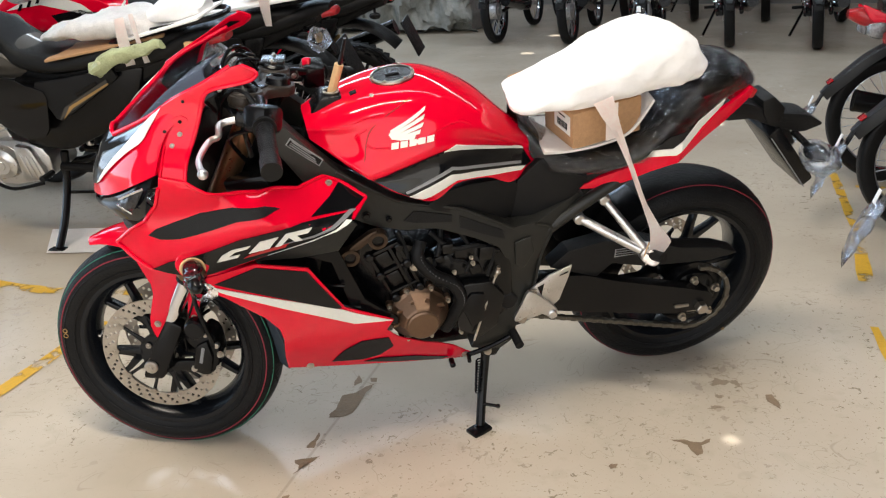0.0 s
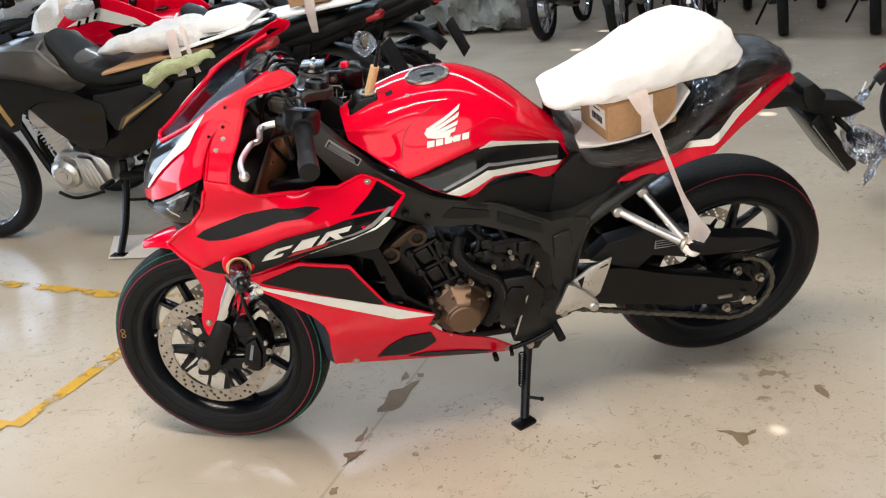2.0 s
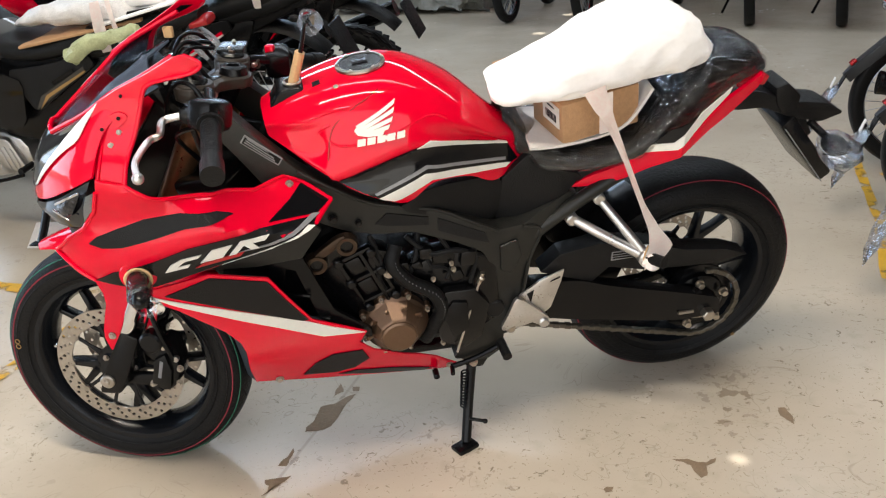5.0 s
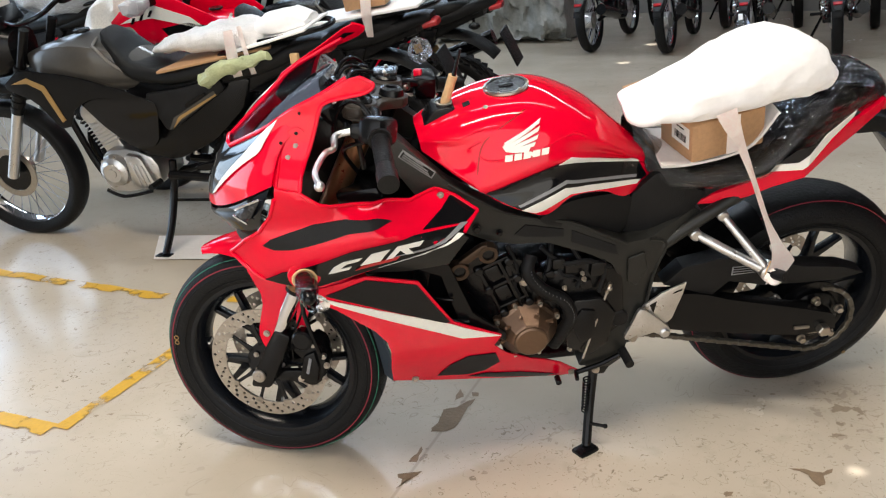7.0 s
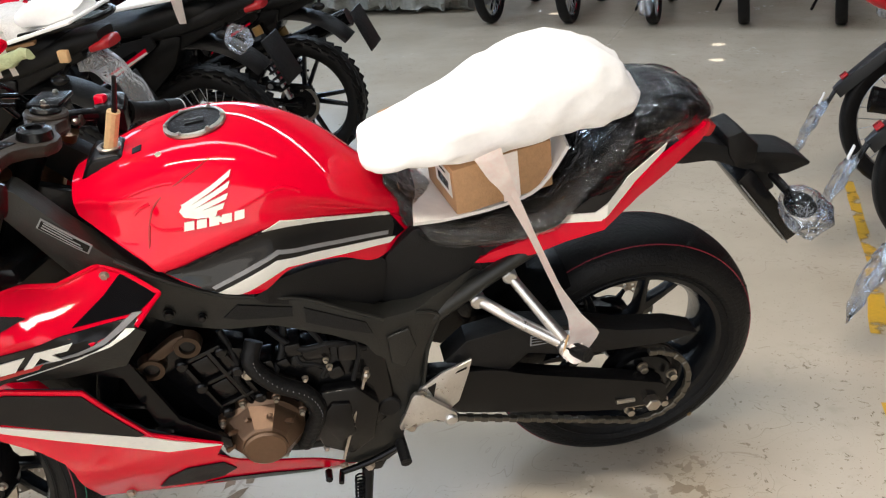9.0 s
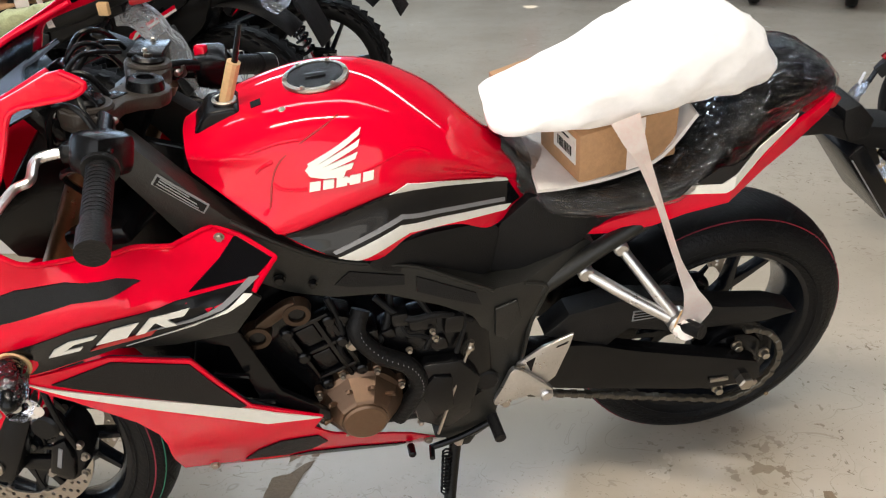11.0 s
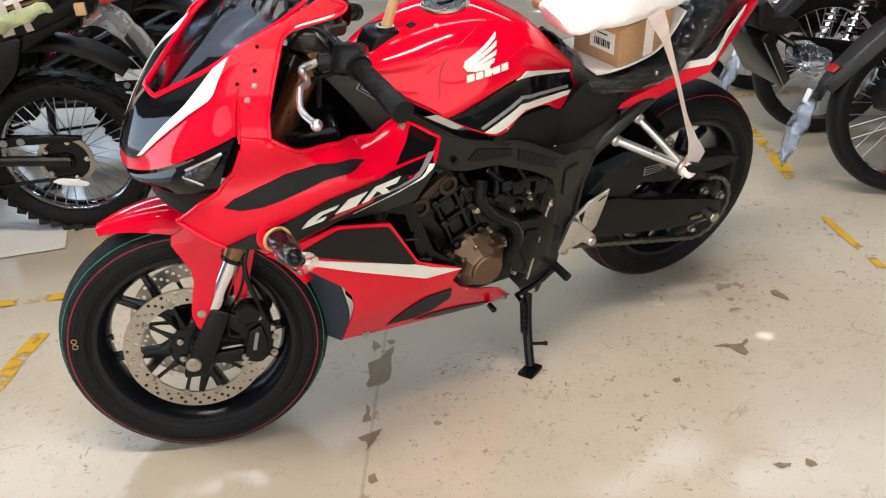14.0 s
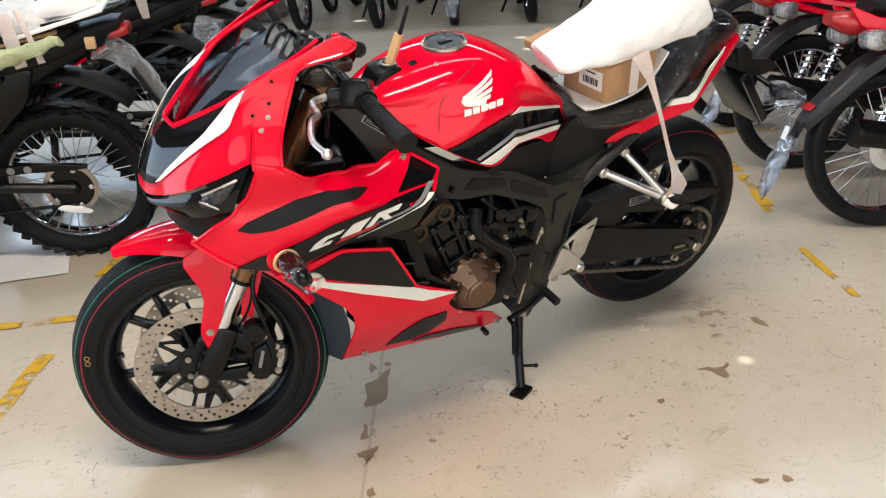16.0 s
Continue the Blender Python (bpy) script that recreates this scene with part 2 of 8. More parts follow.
    bp.inputs["Strength"].default_value, bp.inputs["Distance"].default_value = 0.06, 0.02
    nt.links.new(noise_node(6, 5), bp.inputs["Height"])
    nt.links.new(bp.outputs[0], b.inputs["Normal"])
    return m


def worn_paint(name, colour):
    m = material(name, colour, 0.45, 0, 0.1, 9)
    nt = m.node_tree
    b = nt.nodes["Principled BSDF"]
    co = nt.nodes.new("ShaderNodeTexCoord")
    n = nt.nodes.new("ShaderNodeTexNoise")
    n.inputs["Scale"].default_value, n.inputs["Detail"].default_value = 9, 6
    nt.links.new(co.outputs["Object"], n.inputs["Vector"])
    mr = nt.nodes.new("ShaderNodeMapRange")
    mr.inputs["From Min"].default_value, mr.inputs["From Max"].default_value = 0.41, 0.5
    nt.links.new(n.outputs["Fac"], mr.inputs["Value"])
    nt.links.new(mr.outputs[0], b.inputs["Alpha"])
    return m


FLOOR = floor_material()
YELLOW = worn_paint("worn_yellow_paint", (0.62, 0.36, 0.03))


# ---------------------------------------------------------------- mesh helpers
def part(name, bm, mat, parent=None, label="", m=None, angle=32, flat=False):
    """Links a bmesh as one mesh object, under a thing or a part where one is given."""
    if m is not None:
        bmesh.ops.transform(bm, matrix=m, verts=bm.verts)
        if m.determinant() < 0:
            bmesh.ops.reverse_faces(bm, faces=bm.faces)
    me = bpy.data.meshes.new(name)
    bm.to_mesh(me)
    bm.free()
    me.materials.append(mat)
    if not flat:
        me.shade_smooth()
        me.set_sharp_from_angle(angle=radians(angle))
    ob = new(name, me)
    if parent is not None:
        ob.parent = parent
    if label:
        ob["label"] = label
    return ob


def empty(name, m, label, category, group="", kind=""):
    ob = new(name)
    ob.matrix_basis = m
    return tagged(ob, label, category, group, kind)


def join(*bms):
    """One bmesh out of several."""
    out = bms[0]
    for b in bms[1:]:
        me = bpy.data.meshes.new("tmp")
        b.to_mesh(me)
        b.free()
        out.from_mesh(me)
        bpy.data.meshes.remove(me)
    return out


def moved(bm, m):
    bmesh.ops.transform(bm, matrix=m, verts=bm.verts)
    if m.determinant() < 0:
        bmesh.ops.reverse_faces(bm, faces=bm.faces)
    return bm


def box(sx, sy, sz, at=(0, 0, 0), bevel=0.0, rx=0, ry=0, rz=0, seg=2):
    bm = bmesh.new()
    bmesh.ops.create_cube(bm, size=1, matrix=Matrix.Diagonal((sx, sy, sz, 1)))
    if bevel:
        bmesh.ops.bevel(bm, geom=bm.edges[:], offset=bevel, segments=seg, profile=0.5, affect="EDGES")
    return moved(bm, pose(*at, rx, ry, rz))


def smooth_line(pts, n=6, closed=False):
    """A Catmull-Rom line through points."""
    p = [Vector(q) for q in pts]
    out = []
    k = len(p)
    for i in range(k if closed else k - 1):
        a, b, c, d = (p[(i - 1) % k], p[i], p[(i + 1) % k], p[(i + 2) % k]) if closed else (p[max(0, i - 1)], p[i], p[i + 1], p[min(k - 1, i + 2)])
        for j in range(n):
            t = j / n
            out.append(0.5 * ((2 * b) + (c - a) * t + (2 * a - 5 * b + 4 * c - d) * t * t + (3 * b - a - 3 * c + d) * t ** 3))
    if not closed:
        out.append(p[-1])
    return out


def tube(pts, r, seg=10, n=5, closed=False, cap=True, smooth=True):
    """A round tube along a line; r is one radius or one for each end."""
    line = smooth_line(pts, n, closed) if smooth and len(pts) > 2 else [Vector(p) for p in pts]
    bm = bmesh.new()
    r0, r1 = r if isinstance(r, tuple) else (r, r)
    rings, side = [], None
    k = len(line)
    for i, p in enumerate(line):
        d = (line[(i + 1) % k] - line[i - 1]) if closed else (line[min(k - 1, i + 1)] - line[max(0, i - 1)])
        d.normalize()
        if side is None:
            side = d.orthogonal().normalized()
        side = (side - d * side.dot(d)).normalized()
        up = d.cross(side)
        rr = r0 + (r1 - r0) * i / max(1, k - 1)
        rings.append([bm.verts.new(p + (side * math.cos(a) + up * math.sin(a)) * rr) for a in (2 * math.pi * j / seg for j in range(seg))])
    for i in range(k if closed else k - 1):
        a, b = rings[i], rings[(i + 1) % k]
        for j in range(seg):
            bm.faces.new((a[j], a[(j + 1) % seg], b[(j + 1) % seg], b[j]))
    if cap and not closed:
        bm.faces.new(rings[0][::-1])
        bm.faces.new(rings[-1])
    bmesh.ops.recalc_face_normals(bm, faces=bm.faces)
    return bm


def lathe(profile, seg=48, close=True):
    """Turns (radius, y) points round the y axis."""
    bm = bmesh.new()
    rings = []
    for a in (2 * math.pi * j / seg for j in range(seg)):
        rings.append([bm.verts.new((math.cos(a) * r, y, math.sin(a) * r)) for r, y in profile])
    k = len(profile)
    for j in range(seg):
        a, b = rings[j], rings[(j + 1) % seg]
        for i in range(k if close else k - 1):
            i2 = (i + 1) % k
            bm.faces.new((a[i], a[i2], b[i2], b[i]))
    bmesh.ops.remove_doubles(bm, verts=bm.verts, dist=1e-5)
    bmesh.ops.recalc_face_normals(bm, faces=bm.faces)
    return bm


def disc(r, y0, y1, at=(0, 0, 0), seg=24, bevel=0.0):
    """A short solid cylinder along y."""
    b = min(bevel, abs(y1 - y0) * 0.45, r * 0.4)
    p = [(0, y0), (r - b, y0), (r, y0 + b * (1 if y1 > y0 else -1)), (r, y1 - b * (1 if y1 > y0 else -1)), (r - b, y1), (0, y1)]
    return moved(lathe(p, seg), pose(*at))


def prism(outline, y0, y1, bevel=0.004, seg=2):
    """A side outline of (x, z) points made solid between two y."""
    bm = bmesh.new()
    f = bm.faces.new([bm.verts.new((x, y0, z)) for x, z in outline])
    g = bmesh.ops.extrude_face_region(bm, geom=[f])
    bmesh.ops.translate(bm, vec=(0, y1 - y0, 0), verts=[v for v in g["geom"] if isinstance(v, bmesh.types.BMVert)])
    bmesh.ops.recalc_face_normals(bm, faces=bm.faces)
    if bevel:
        bmesh.ops.bevel(bm, geom=bm.edges[:], offset=bevel, segments=seg, profile=0.5, affect="EDGES", clamp_overlap=True)
    return bm


def rounded(outline, times=1, keep=0.25):
    """Cuts the corners of a closed outline."""
    for _ in range(times):
        out = []
        for i, p in enumerate(outline):
            q = outline[(i + 1) % len(outline)]
            out += [tuple(a * (1 - keep) + b * keep for a, b in zip(p, q)), tuple(a * keep + b * (1 - keep) for a, b in zip(p, q))]
        outline = out
    return outline


def panel(outline, f, thick=0.004, step=0.025, lift=0.0):
    """A bowed sheet: an (x, z) outline laid on the surface y = f(x, z), with thickness inwards."""
    bm = bmesh.new()
    bm.faces.new([bm.verts.new((x, 0, z)) for x, z in outline])
    for axis, lo, hi in ((0, min(p[0] for p in outline), max(p[0] for p in outline)), (2, min(p[1] for p in outline), max(p[1] for p in outline))):
        c = lo + step
        while c < hi:
            co, no = [0, 0, 0], [0, 0, 0]
            co[axis], no[axis] = c, 1
            bmesh.ops.bisect_plane(bm, geom=bm.verts[:] + bm.edges[:] + bm.faces[:], plane_co=co, plane_no=no, dist=1e-5)
            c += step
    bmesh.ops.triangulate(bm, faces=[q for q in bm.faces if len(q.verts) > 4])
    for v in bm.verts:
        v.co.y = f(v.co.x, v.co.z) - lift
    bm.normal_update()
    if sum(q.normal.y * q.calc_area() for q in bm.faces) > 0:
        bmesh.ops.reverse_faces(bm, faces=bm.faces)
    outer = bm.faces[:]
    back = bmesh.ops.duplicate(bm, geom=outer)
    bv = [g for g in back["geom"] if isinstance(g, bmesh.types.BMVert)]
    bf = [g for g in back["geom"] if isinstance(g, bmesh.types.BMFace)]
    edges = [e for e in bm.edges if len(e.link_faces) == 1]
    pair = {}
    for k, v in back["vert_map"].items():
        pair[k] = v
    bmesh.ops.reverse_faces(bm, faces=bf)
    bmesh.ops.translate(bm, vec=(0, thick, 0), verts=bv)
    mine = set(bv)
    for e in edges:
        a, b = e.verts
        if a in mine:
            continue
        try:
            bm.faces.new((a, b, pair[b], pair[a]))
        except (ValueError, KeyError):
            pass
    bmesh.ops.recalc_face_normals(bm, faces=bm.faces)
    if thick >= 0.005:
        edge = 0.0022 if thick < 0.0051 else 0.0035
        rim = [e for e in bm.edges if len(e.link_faces) == 2 and e.calc_face_angle(0) > 1.0]
        bmesh.ops.bevel(bm, geom=rim, offset=edge, segments=3, profile=0.5, affect="EDGES", clamp_overlap=True)
    return bm


def loft(curves, n=5, m=3, close=False):
    """A smooth skin through curves that have the same number of points."""
    fine = [smooth_line(c, n, close) for c in curves]
    cols = [smooth_line([c[i] for c in fine], m) for i in range(len(fine[0]))]
    bm = bmesh.new()
    g = [[bm.verts.new(p) for p in col] for col in cols]
    k = len(g)
    for i in range(k if close else k - 1):
        a, b = g[i], g[(i + 1) % k]
        for j in range(len(a) - 1):
            bm.faces.new((a[j], a[j + 1], b[j + 1], b[j]))
    bmesh.ops.remove_doubles(bm, verts=bm.verts, dist=1e-5)
    bmesh.ops.recalc_face_normals(bm, faces=bm.faces)
    return bm


def thicken(bm, t):
    bmesh.ops.solidify(bm, geom=bm.faces[:], thickness=t)
    bmesh.ops.recalc_face_normals(bm, faces=bm.faces)
    return bm


def lumpy(bm, amount, scale, seed=0.0):
    for v in bm.verts:
        v.co += Vector(noise.noise_vector(v.co * scale + Vector((seed, seed * 2, -seed)))) * amount
    return bm


def ball(r, at=(0, 0, 0), sx=1, sy=1, sz=1, u=16, v=10):
    bm = bmesh.new()
    bmesh.ops.create_uvsphere(bm, u_segments=u, v_segments=v, radius=r)
    return moved(bm, pose(*at) @ Matrix.Diagonal((sx, sy, sz, 1)))


def sheet(pts, z=0.002, wobble=0.0):
    bm = bmesh.new()
    bm.faces.new([bm.verts.new((x, y, z)) for x, y in pts])
    return bm


FLIP = Matrix.Diagonal((1, -1, 1, 1))


def bolt(at, r=0.006, side=-1, h=0.004):
    """A hexagon bolt head on a washer, turned to the side."""
    a = disc(r * 1.35, 0, side * h * 0.4, at, 12)
    b = disc(r, side * h * 0.4, side * h * 1.6, at, 6, 0.0008)
    return join(a, b)


# ---------------------------------------------------------------- the hall
floor_bm = sheet([(-40, -40), (40, -40), (40, 40), (-40, 40)], 0.0)
tagged(part("floor", floor_bm, FLOOR, flat=True), "pale polished concrete floor with brown flaked stains", "floor", kind="structure")


def wall_with_openings(name, length, openings, at, turn, label):
    """A wall 0.2 thick with real openings (x0, x1, z0, z1), built from piers and lintels."""
    xs = sorted({0.0, length, *[o[0] for o in openings], *[o[1] for o in openings]})
    bms = []
    for a, b in zip(xs, xs[1:]):
        hole = [o for o in openings if o[0] <= a + 1e-6 and o[1] >= b - 1e-6]
        spans = [(0.0, TOP)] if not hole else [(0.0, hole[0][2]), (hole[0][3], TOP)]
        for z0, z1 in spans:
            if z1 - z0 > 0.01:
                bms.append(box(b - a, 0.2, z1 - z0, ((a + b) / 2, 0, (z0 + z1) / 2)))
    return tagged(part(name, join(*bms), WALL, m=HALL @ pose(*at, 0, 0, turn), flat=True), label, "wall", kind="structure")


wall_with_openings("wall_north", U1 - U0, [(0.6, 5.6, 2.4, 4.6)], (U0, V1, 0), 0, "plain painted back wall of the hall with a high window band")
# the south wall is unseen; its opening is added to light the front
wall_with_openings("wall_south", U1 - U0, [(6.6, 13.0, 0.0, 3.2)], (U0, V0, 0), 0, "unseen front wall of the hall with a wide opening added for light")
wall_with_openings("wall_west", V1 - V0, [(0.3, 5.7, 0.0, 3.6), (5.9, 10.5, 2.4, 4.9)], (U0, V0, 0), 90, "painted side wall of the hall with a wide open door")
wall_with_openings("wall_east", V1 - V0, [], (U1, V0, 0), 90, "plain painted side wall of the hall")

# sunlight falls through small round holes in the roof sheets
SPOTS = ((2.03, 5.46, 0.06), (2.6, 6.35, 0.06), (0.714, -0.437, 0.016), (-1.127, -0.286, 0.034), (2.295, 2.56, 0.05), (2.95, 3.87, 0.05), (3.2, 4.34, 0.05))
roof = bmesh.new()
_loops = [[hall(u, v, TOP) for u, v in ((U0 - 0.1, V0 - 0.1), (U1 + 0.1, V0 - 0.1), (U1 + 0.1, V1 + 0.1), (U0 - 0.1, V1 + 0.1))]]
for sx, sy, sr in SPOTS:
    c = Vector((sx, sy, 0)) + SUN_WAY * (TOP / SUN_WAY.z)
    _loops.append([c + Vector((math.cos(a) * sr, math.sin(a) * sr, 0)) for a in (2 * math.pi * k / 14 for k in range(14))])
_edges = []
for lp in _loops:
    vs = [roof.verts.new(p) for p in lp]
    _edges += [roof.edges.new((vs[i], vs[(i + 1) % len(vs)])) for i in range(len(vs))]
bmesh.ops.triangle_fill(roof, edges=_edges, use_beauty=True, use_dissolve=False)
tagged(part("ceiling", roof, ROOF, flat=True), "grey sheet roof with a few small holes", "ceiling", kind="structure")

DAY = (0.62, 0.79, 1.0)
window_light("north_window_light", U0 + 3.1, V1 - 0.12, 3.5, 3.6, 1.2, 180, 100, DAY)
window_light("west_door_light", U0 + 0.12, V0 + 3.0, 1.85, 5.0, 3.2, -90, 150, DAY)
# added fill light in the unseen south opening
window_light("south_fill_light", 0.8, V0 + 0.12, 1.6, 6.0, 2.9, 0, 66, (1.0, 0.93, 0.83))
window_light("west_window_light", U0 + 0.12, V0 + 8.2, 3.65, 4.3, 2.2, -90, 90, DAY)
# added strip lamps below the roof stand in for translucent sheets, not modelled
for u, v, length, power, tint in ((-0.1, -1.9, 3.6, 190, (1.0, 0.9, 0.77)), (-2.0, 1.4, 9.0, 82, (0.84, 0.92, 1.0)), (-0.5, 5.6, 11.0, 165, (0.8, 0.9, 1.0))):
    d = bpy.data.lights.new("added_roof_strip", "AREA")
    d.shape, d.size, d.size_y, d.energy, d.color = "RECTANGLE", length, 0.35, power, tint
    new("added_roof_strip", d).matrix_world = HALL @ pose(u, v, TOP - 0.03)


# worn yellow bay lines
def marking(a, b, width, label="worn yellow painted line on the concrete floor"):
    a, b = Vector((*a, 0)), Vector((*b, 0))
    d = (b - a).normalized()
    s = Vector((-d.y, d.x, 0))
    k = max(2, int((b - a).length / 0.05))
    bm = bmesh.new()
    rows = []
    for i in range(k + 1):
        p = a + (b - a) * i / k
        w1 = width / 2 * (1 + 0.35 * noise.noise(p * 9))
        w2 = width / 2 * (1 + 0.35 * noise.noise(p * 9 + Vector((5, 5, 5))))
        rows.append((bm.verts.new(p + s * w1 + Vector((0, 0, 0.004))), bm.verts.new(p - s * w2 + Vector((0, 0, 0.004)))))
    for (p, q), (r, t) in zip(rows, rows[1:]):
        bm.faces.new((q, t, r, p))
    ob = part("floor_marking", bm, YELLOW, flat=True)
    return tagged(ob, label, "floor marking", "bay lines", "structure")


marking((-3.4, 2.43), (-1.25, 1.14), 0.055)
marking((-1.25, 1.14), (-0.87, 1.0), 0.045)
marking((-0.76, 1.32), (-0.6, 1.55), 0.04)
marking((-1.35, 0.2), (-1.0, 0.79), 0.05)
marking((-1.38, 0.2), (-2.6, 0.93), 0.06)
marking((2.41, 1.62), (1.94, 0.74), 0.04)
marking((1.91, 0.7), (1.66, 0.31), 0.05)
marking((1.46, 0.0), (1.29, -0.36), 0.026)
marking((2.3, 1.25), (2.58, 1.1), 0.03)


# brown flakes lifted off the sealer, along the joint and here and there
FLAKE = material("bare_brown_concrete", (0.23, 0.165, 0.105), 0.65, 0, 0.16, 22, 0.3, 90)
FLAKES = (
    ((-0.141, 0.101), (-0.171, 0.061), (-0.214, -0.023), (-0.223, -0.037), (-0.252, -0.051), (-0.294, -0.043), (-0.289, -0.026), (-0.268, -0.006), (-0.258, 0.024), (-0.244, 0.061), (-0.226, 0.066), (-0.202, 0.068), (-0.172, 0.092)),
    ((-0.179, 0.17), (-0.178, 0.153), (-0.175, 0.121), (-0.204, 0.106), (-0.2, 0.126)),
    ((-0.149, 0.141), (-0.128, 0.134), (-0.136, 0.113), (-0.15, 0.115)),
    ((-0.326, -0.11), (-0.323, -0.124), (-0.345, -0.181), (-0.364, -0.171), (-0.35, -0.148), (-0.34, -0.143)),
    ((-0.334, -0.222), (-0.361, -0.22), (-0.395, -0.221), (-0.397, -0.236), (-0.387, -0.246), (-0.392, -0.272), (-0.407, -0.278), (-0.376, -0.255), (-0.352, -0.239)),
    ((-0.433, -0.362), (-0.419, -0.361), (-0.423, -0.388), (-0.44, -0.391), (-0.444, -0.379)),
    ((0.561, -0.396), (0.598, -0.403), (0.611, -0.419), (0.633, -0.427), (0.649, -0.42), (0.664, -0.419), (0.653, -0.433), (0.63, -0.443), (0.614, -0.475), (0.595, -0.477), (0.593, -0.454), (0.595, -0.431), (0.582, -0.414)),
    ((0.324, -0.818), (0.342, -0.822), (0.361, -0.837), (0.351, -0.843), (0.328, -0.837)),
    ((0.399, -0.843), (0.406, -0.86), (0.399, -0.872), (0.382, -0.87), (0.381, -0.855)),
    ((0.376, -0.452), (0.392, -0.457), (0.383, -0.47), (0.365, -0.471), (0.364, -0.461)),
    ((0.913, -0.266), (0.933, -0.271), (0.93, -0.309), (0.915, -0.343), (0.908, -0.32), (0.902, -0.299)))
for shape in FLAKES:
    edge = []
    for (x0, y0), (x1, y1) in zip(shape, shape[1:] + shape[:1]):
        for t in (0, 0.25, 0.5, 0.75):
            q = Vector((x0 + (x1 - x0) * t, y0 + (y1 - y0) * t, 0.0))
            q += Vector(noise.noise_vector(q * 70)) * 0.0035
            edge.append((q.x, q.y))
    tagged(part("floor_stain", sheet(edge, 0.0015), FLAKE, flat=True), "brown patch where the floor sealer has flaked off", "floor stain", "flaked patches", "structure")

# ---------------------------------------------------------------- the red sport motorcycle
BIKE = pose(0, 0.02, 0, 12, 0, 0)
AXIS = Vector((math.sin(radians(25.5)), 0, math.cos(radians(25.5))))
STEER = Matrix.Translation((-0.8255, 0, 0)) @ Matrix.Rotation(radians(-21), 4, AXIS) @ Matrix.Translation((0.8255, 0, 0))
LOW = Matrix.Translation((0.01, 0.026, -0.012)) @ STEER  # wheel, fork and mudguard
bike = empty("sport_motorcycle", BIKE, "glossy red and black faired sport motorcycle leaning on its side stand", "motorcycle")


SIDE_Z = (0.15, 0.2, 0.24, 0.3, 0.394, 0.435, 0.506, 0.6, 0.68, 0.76, 0.9)
SIDE_W = (0.06, 0.09, 0.115, 0.148, 0.203, 0.217, 0.228, 0.244, 0.248, 0.255, 0.25)


def side(x, z):
    """The fairing's left face: it tucks in under the belly and folds over at the shoulder."""
    w = sum(float(np.interp(z + d, SIDE_Z, SIDE_W)) for d in (-0.02, 0.0, 0.02)) / 3
    if x < -0.5:
        t = min(1.0, (-0.5 - x) / 0.275)
        w *= math.sqrt(max(0.0, 1 - t * t))
    fold = z - (0.765 - 0.25 * (x + 0.3) if x > -0.37 else 0.7825 - 0.6 * (x + 0.37))
    if fold > -0.01:
        w -= 1.6 * (fold + 0.01) ** 2 / 0.04 if fold < 0.01 else 1.6 * fold
    if z > 0.9:
        w -= 0.35 * (z - 0.9)
    # a soft crease along the middle and a shallow hollow over the flank
    if z > 0.62:
        w += 0.012 * math.exp(-((z - 0.75 - 0.3 * (x + 0.5)) / 0.04) ** 2) - 0.012 * math.exp(-((z - 0.83 - 0.12 * (x + 0.5)) / 0.03) ** 2)
    return -w


def both(name, bm, mat, label="", m=None):
    """A part and its twin on the other side."""
    twin = bm.copy()
    part(name, bm, mat, bike, label, m)
    part(name, twin, mat, bike, label, FLIP if m is None else m @ FLIP)


def on_side(name, outline, mat, lift=0.003, thick=0.0025, f=side, label="", twin=True, step=0.025):
    bm = panel(outline, f, thick, step, lift)
    if twin:
        both(name, bm, mat, label)
    else:
        part(name, bm, mat, bike, label)


# wheels
def tyre_profile(r, w, rim):
    """Half-round tyre section from bead to bead."""
    pts = [(rim - 0.006, -w * 0.36), (rim + 0.012, -w * 0.44)]
    for k in range(15):
        a = math.pi * k / 14
        pts.append((rim + 0.03 + (r - rim - 0.03) * math.sin(a) ** 0.8, -w / 2 * math.cos(a)))
    pts += [(rim + 0.012, w * 0.44), (rim - 0.006, w * 0.36)]
    return pts


def tread_surface(r, w, rim, s):
    """Radius and y on the tyre at s from -1 to 1 across it."""
    a = math.pi * (s + 1) / 2
    return rim + 0.03 + (r - rim - 0.03) * math.sin(a) ** 0.8, -w / 2 * math.cos(a)


def groove(r, w, rim, a0, a1, s0, s1, width, n=7):
    """A tread cut's shade, painted as a thin dark strip that follows the tyre."""
    bm = bmesh.new()
    rows = []
    for i in range(n + 1):
        t = i / n
        a, s = a0 + (a1 - a0) * t, s0 + (s1 - s0) * t
        half = width * math.sin(math.pi * (0.1 + 0.8 * t))
        row = []
        for d in (-half, half):
            rr, y = tread_surface(r, w, rim, s)
            row.append(bm.verts.new((math.cos(a + d / r) * (rr + 0.0007), y * 1.008, math.sin(a + d / r) * (rr + 0.0007))))
        rows.append(row)
    for p, q in zip(rows, rows[1:]):
        bm.faces.new((p[0], p[1], q[1], q[0]))
    return bm


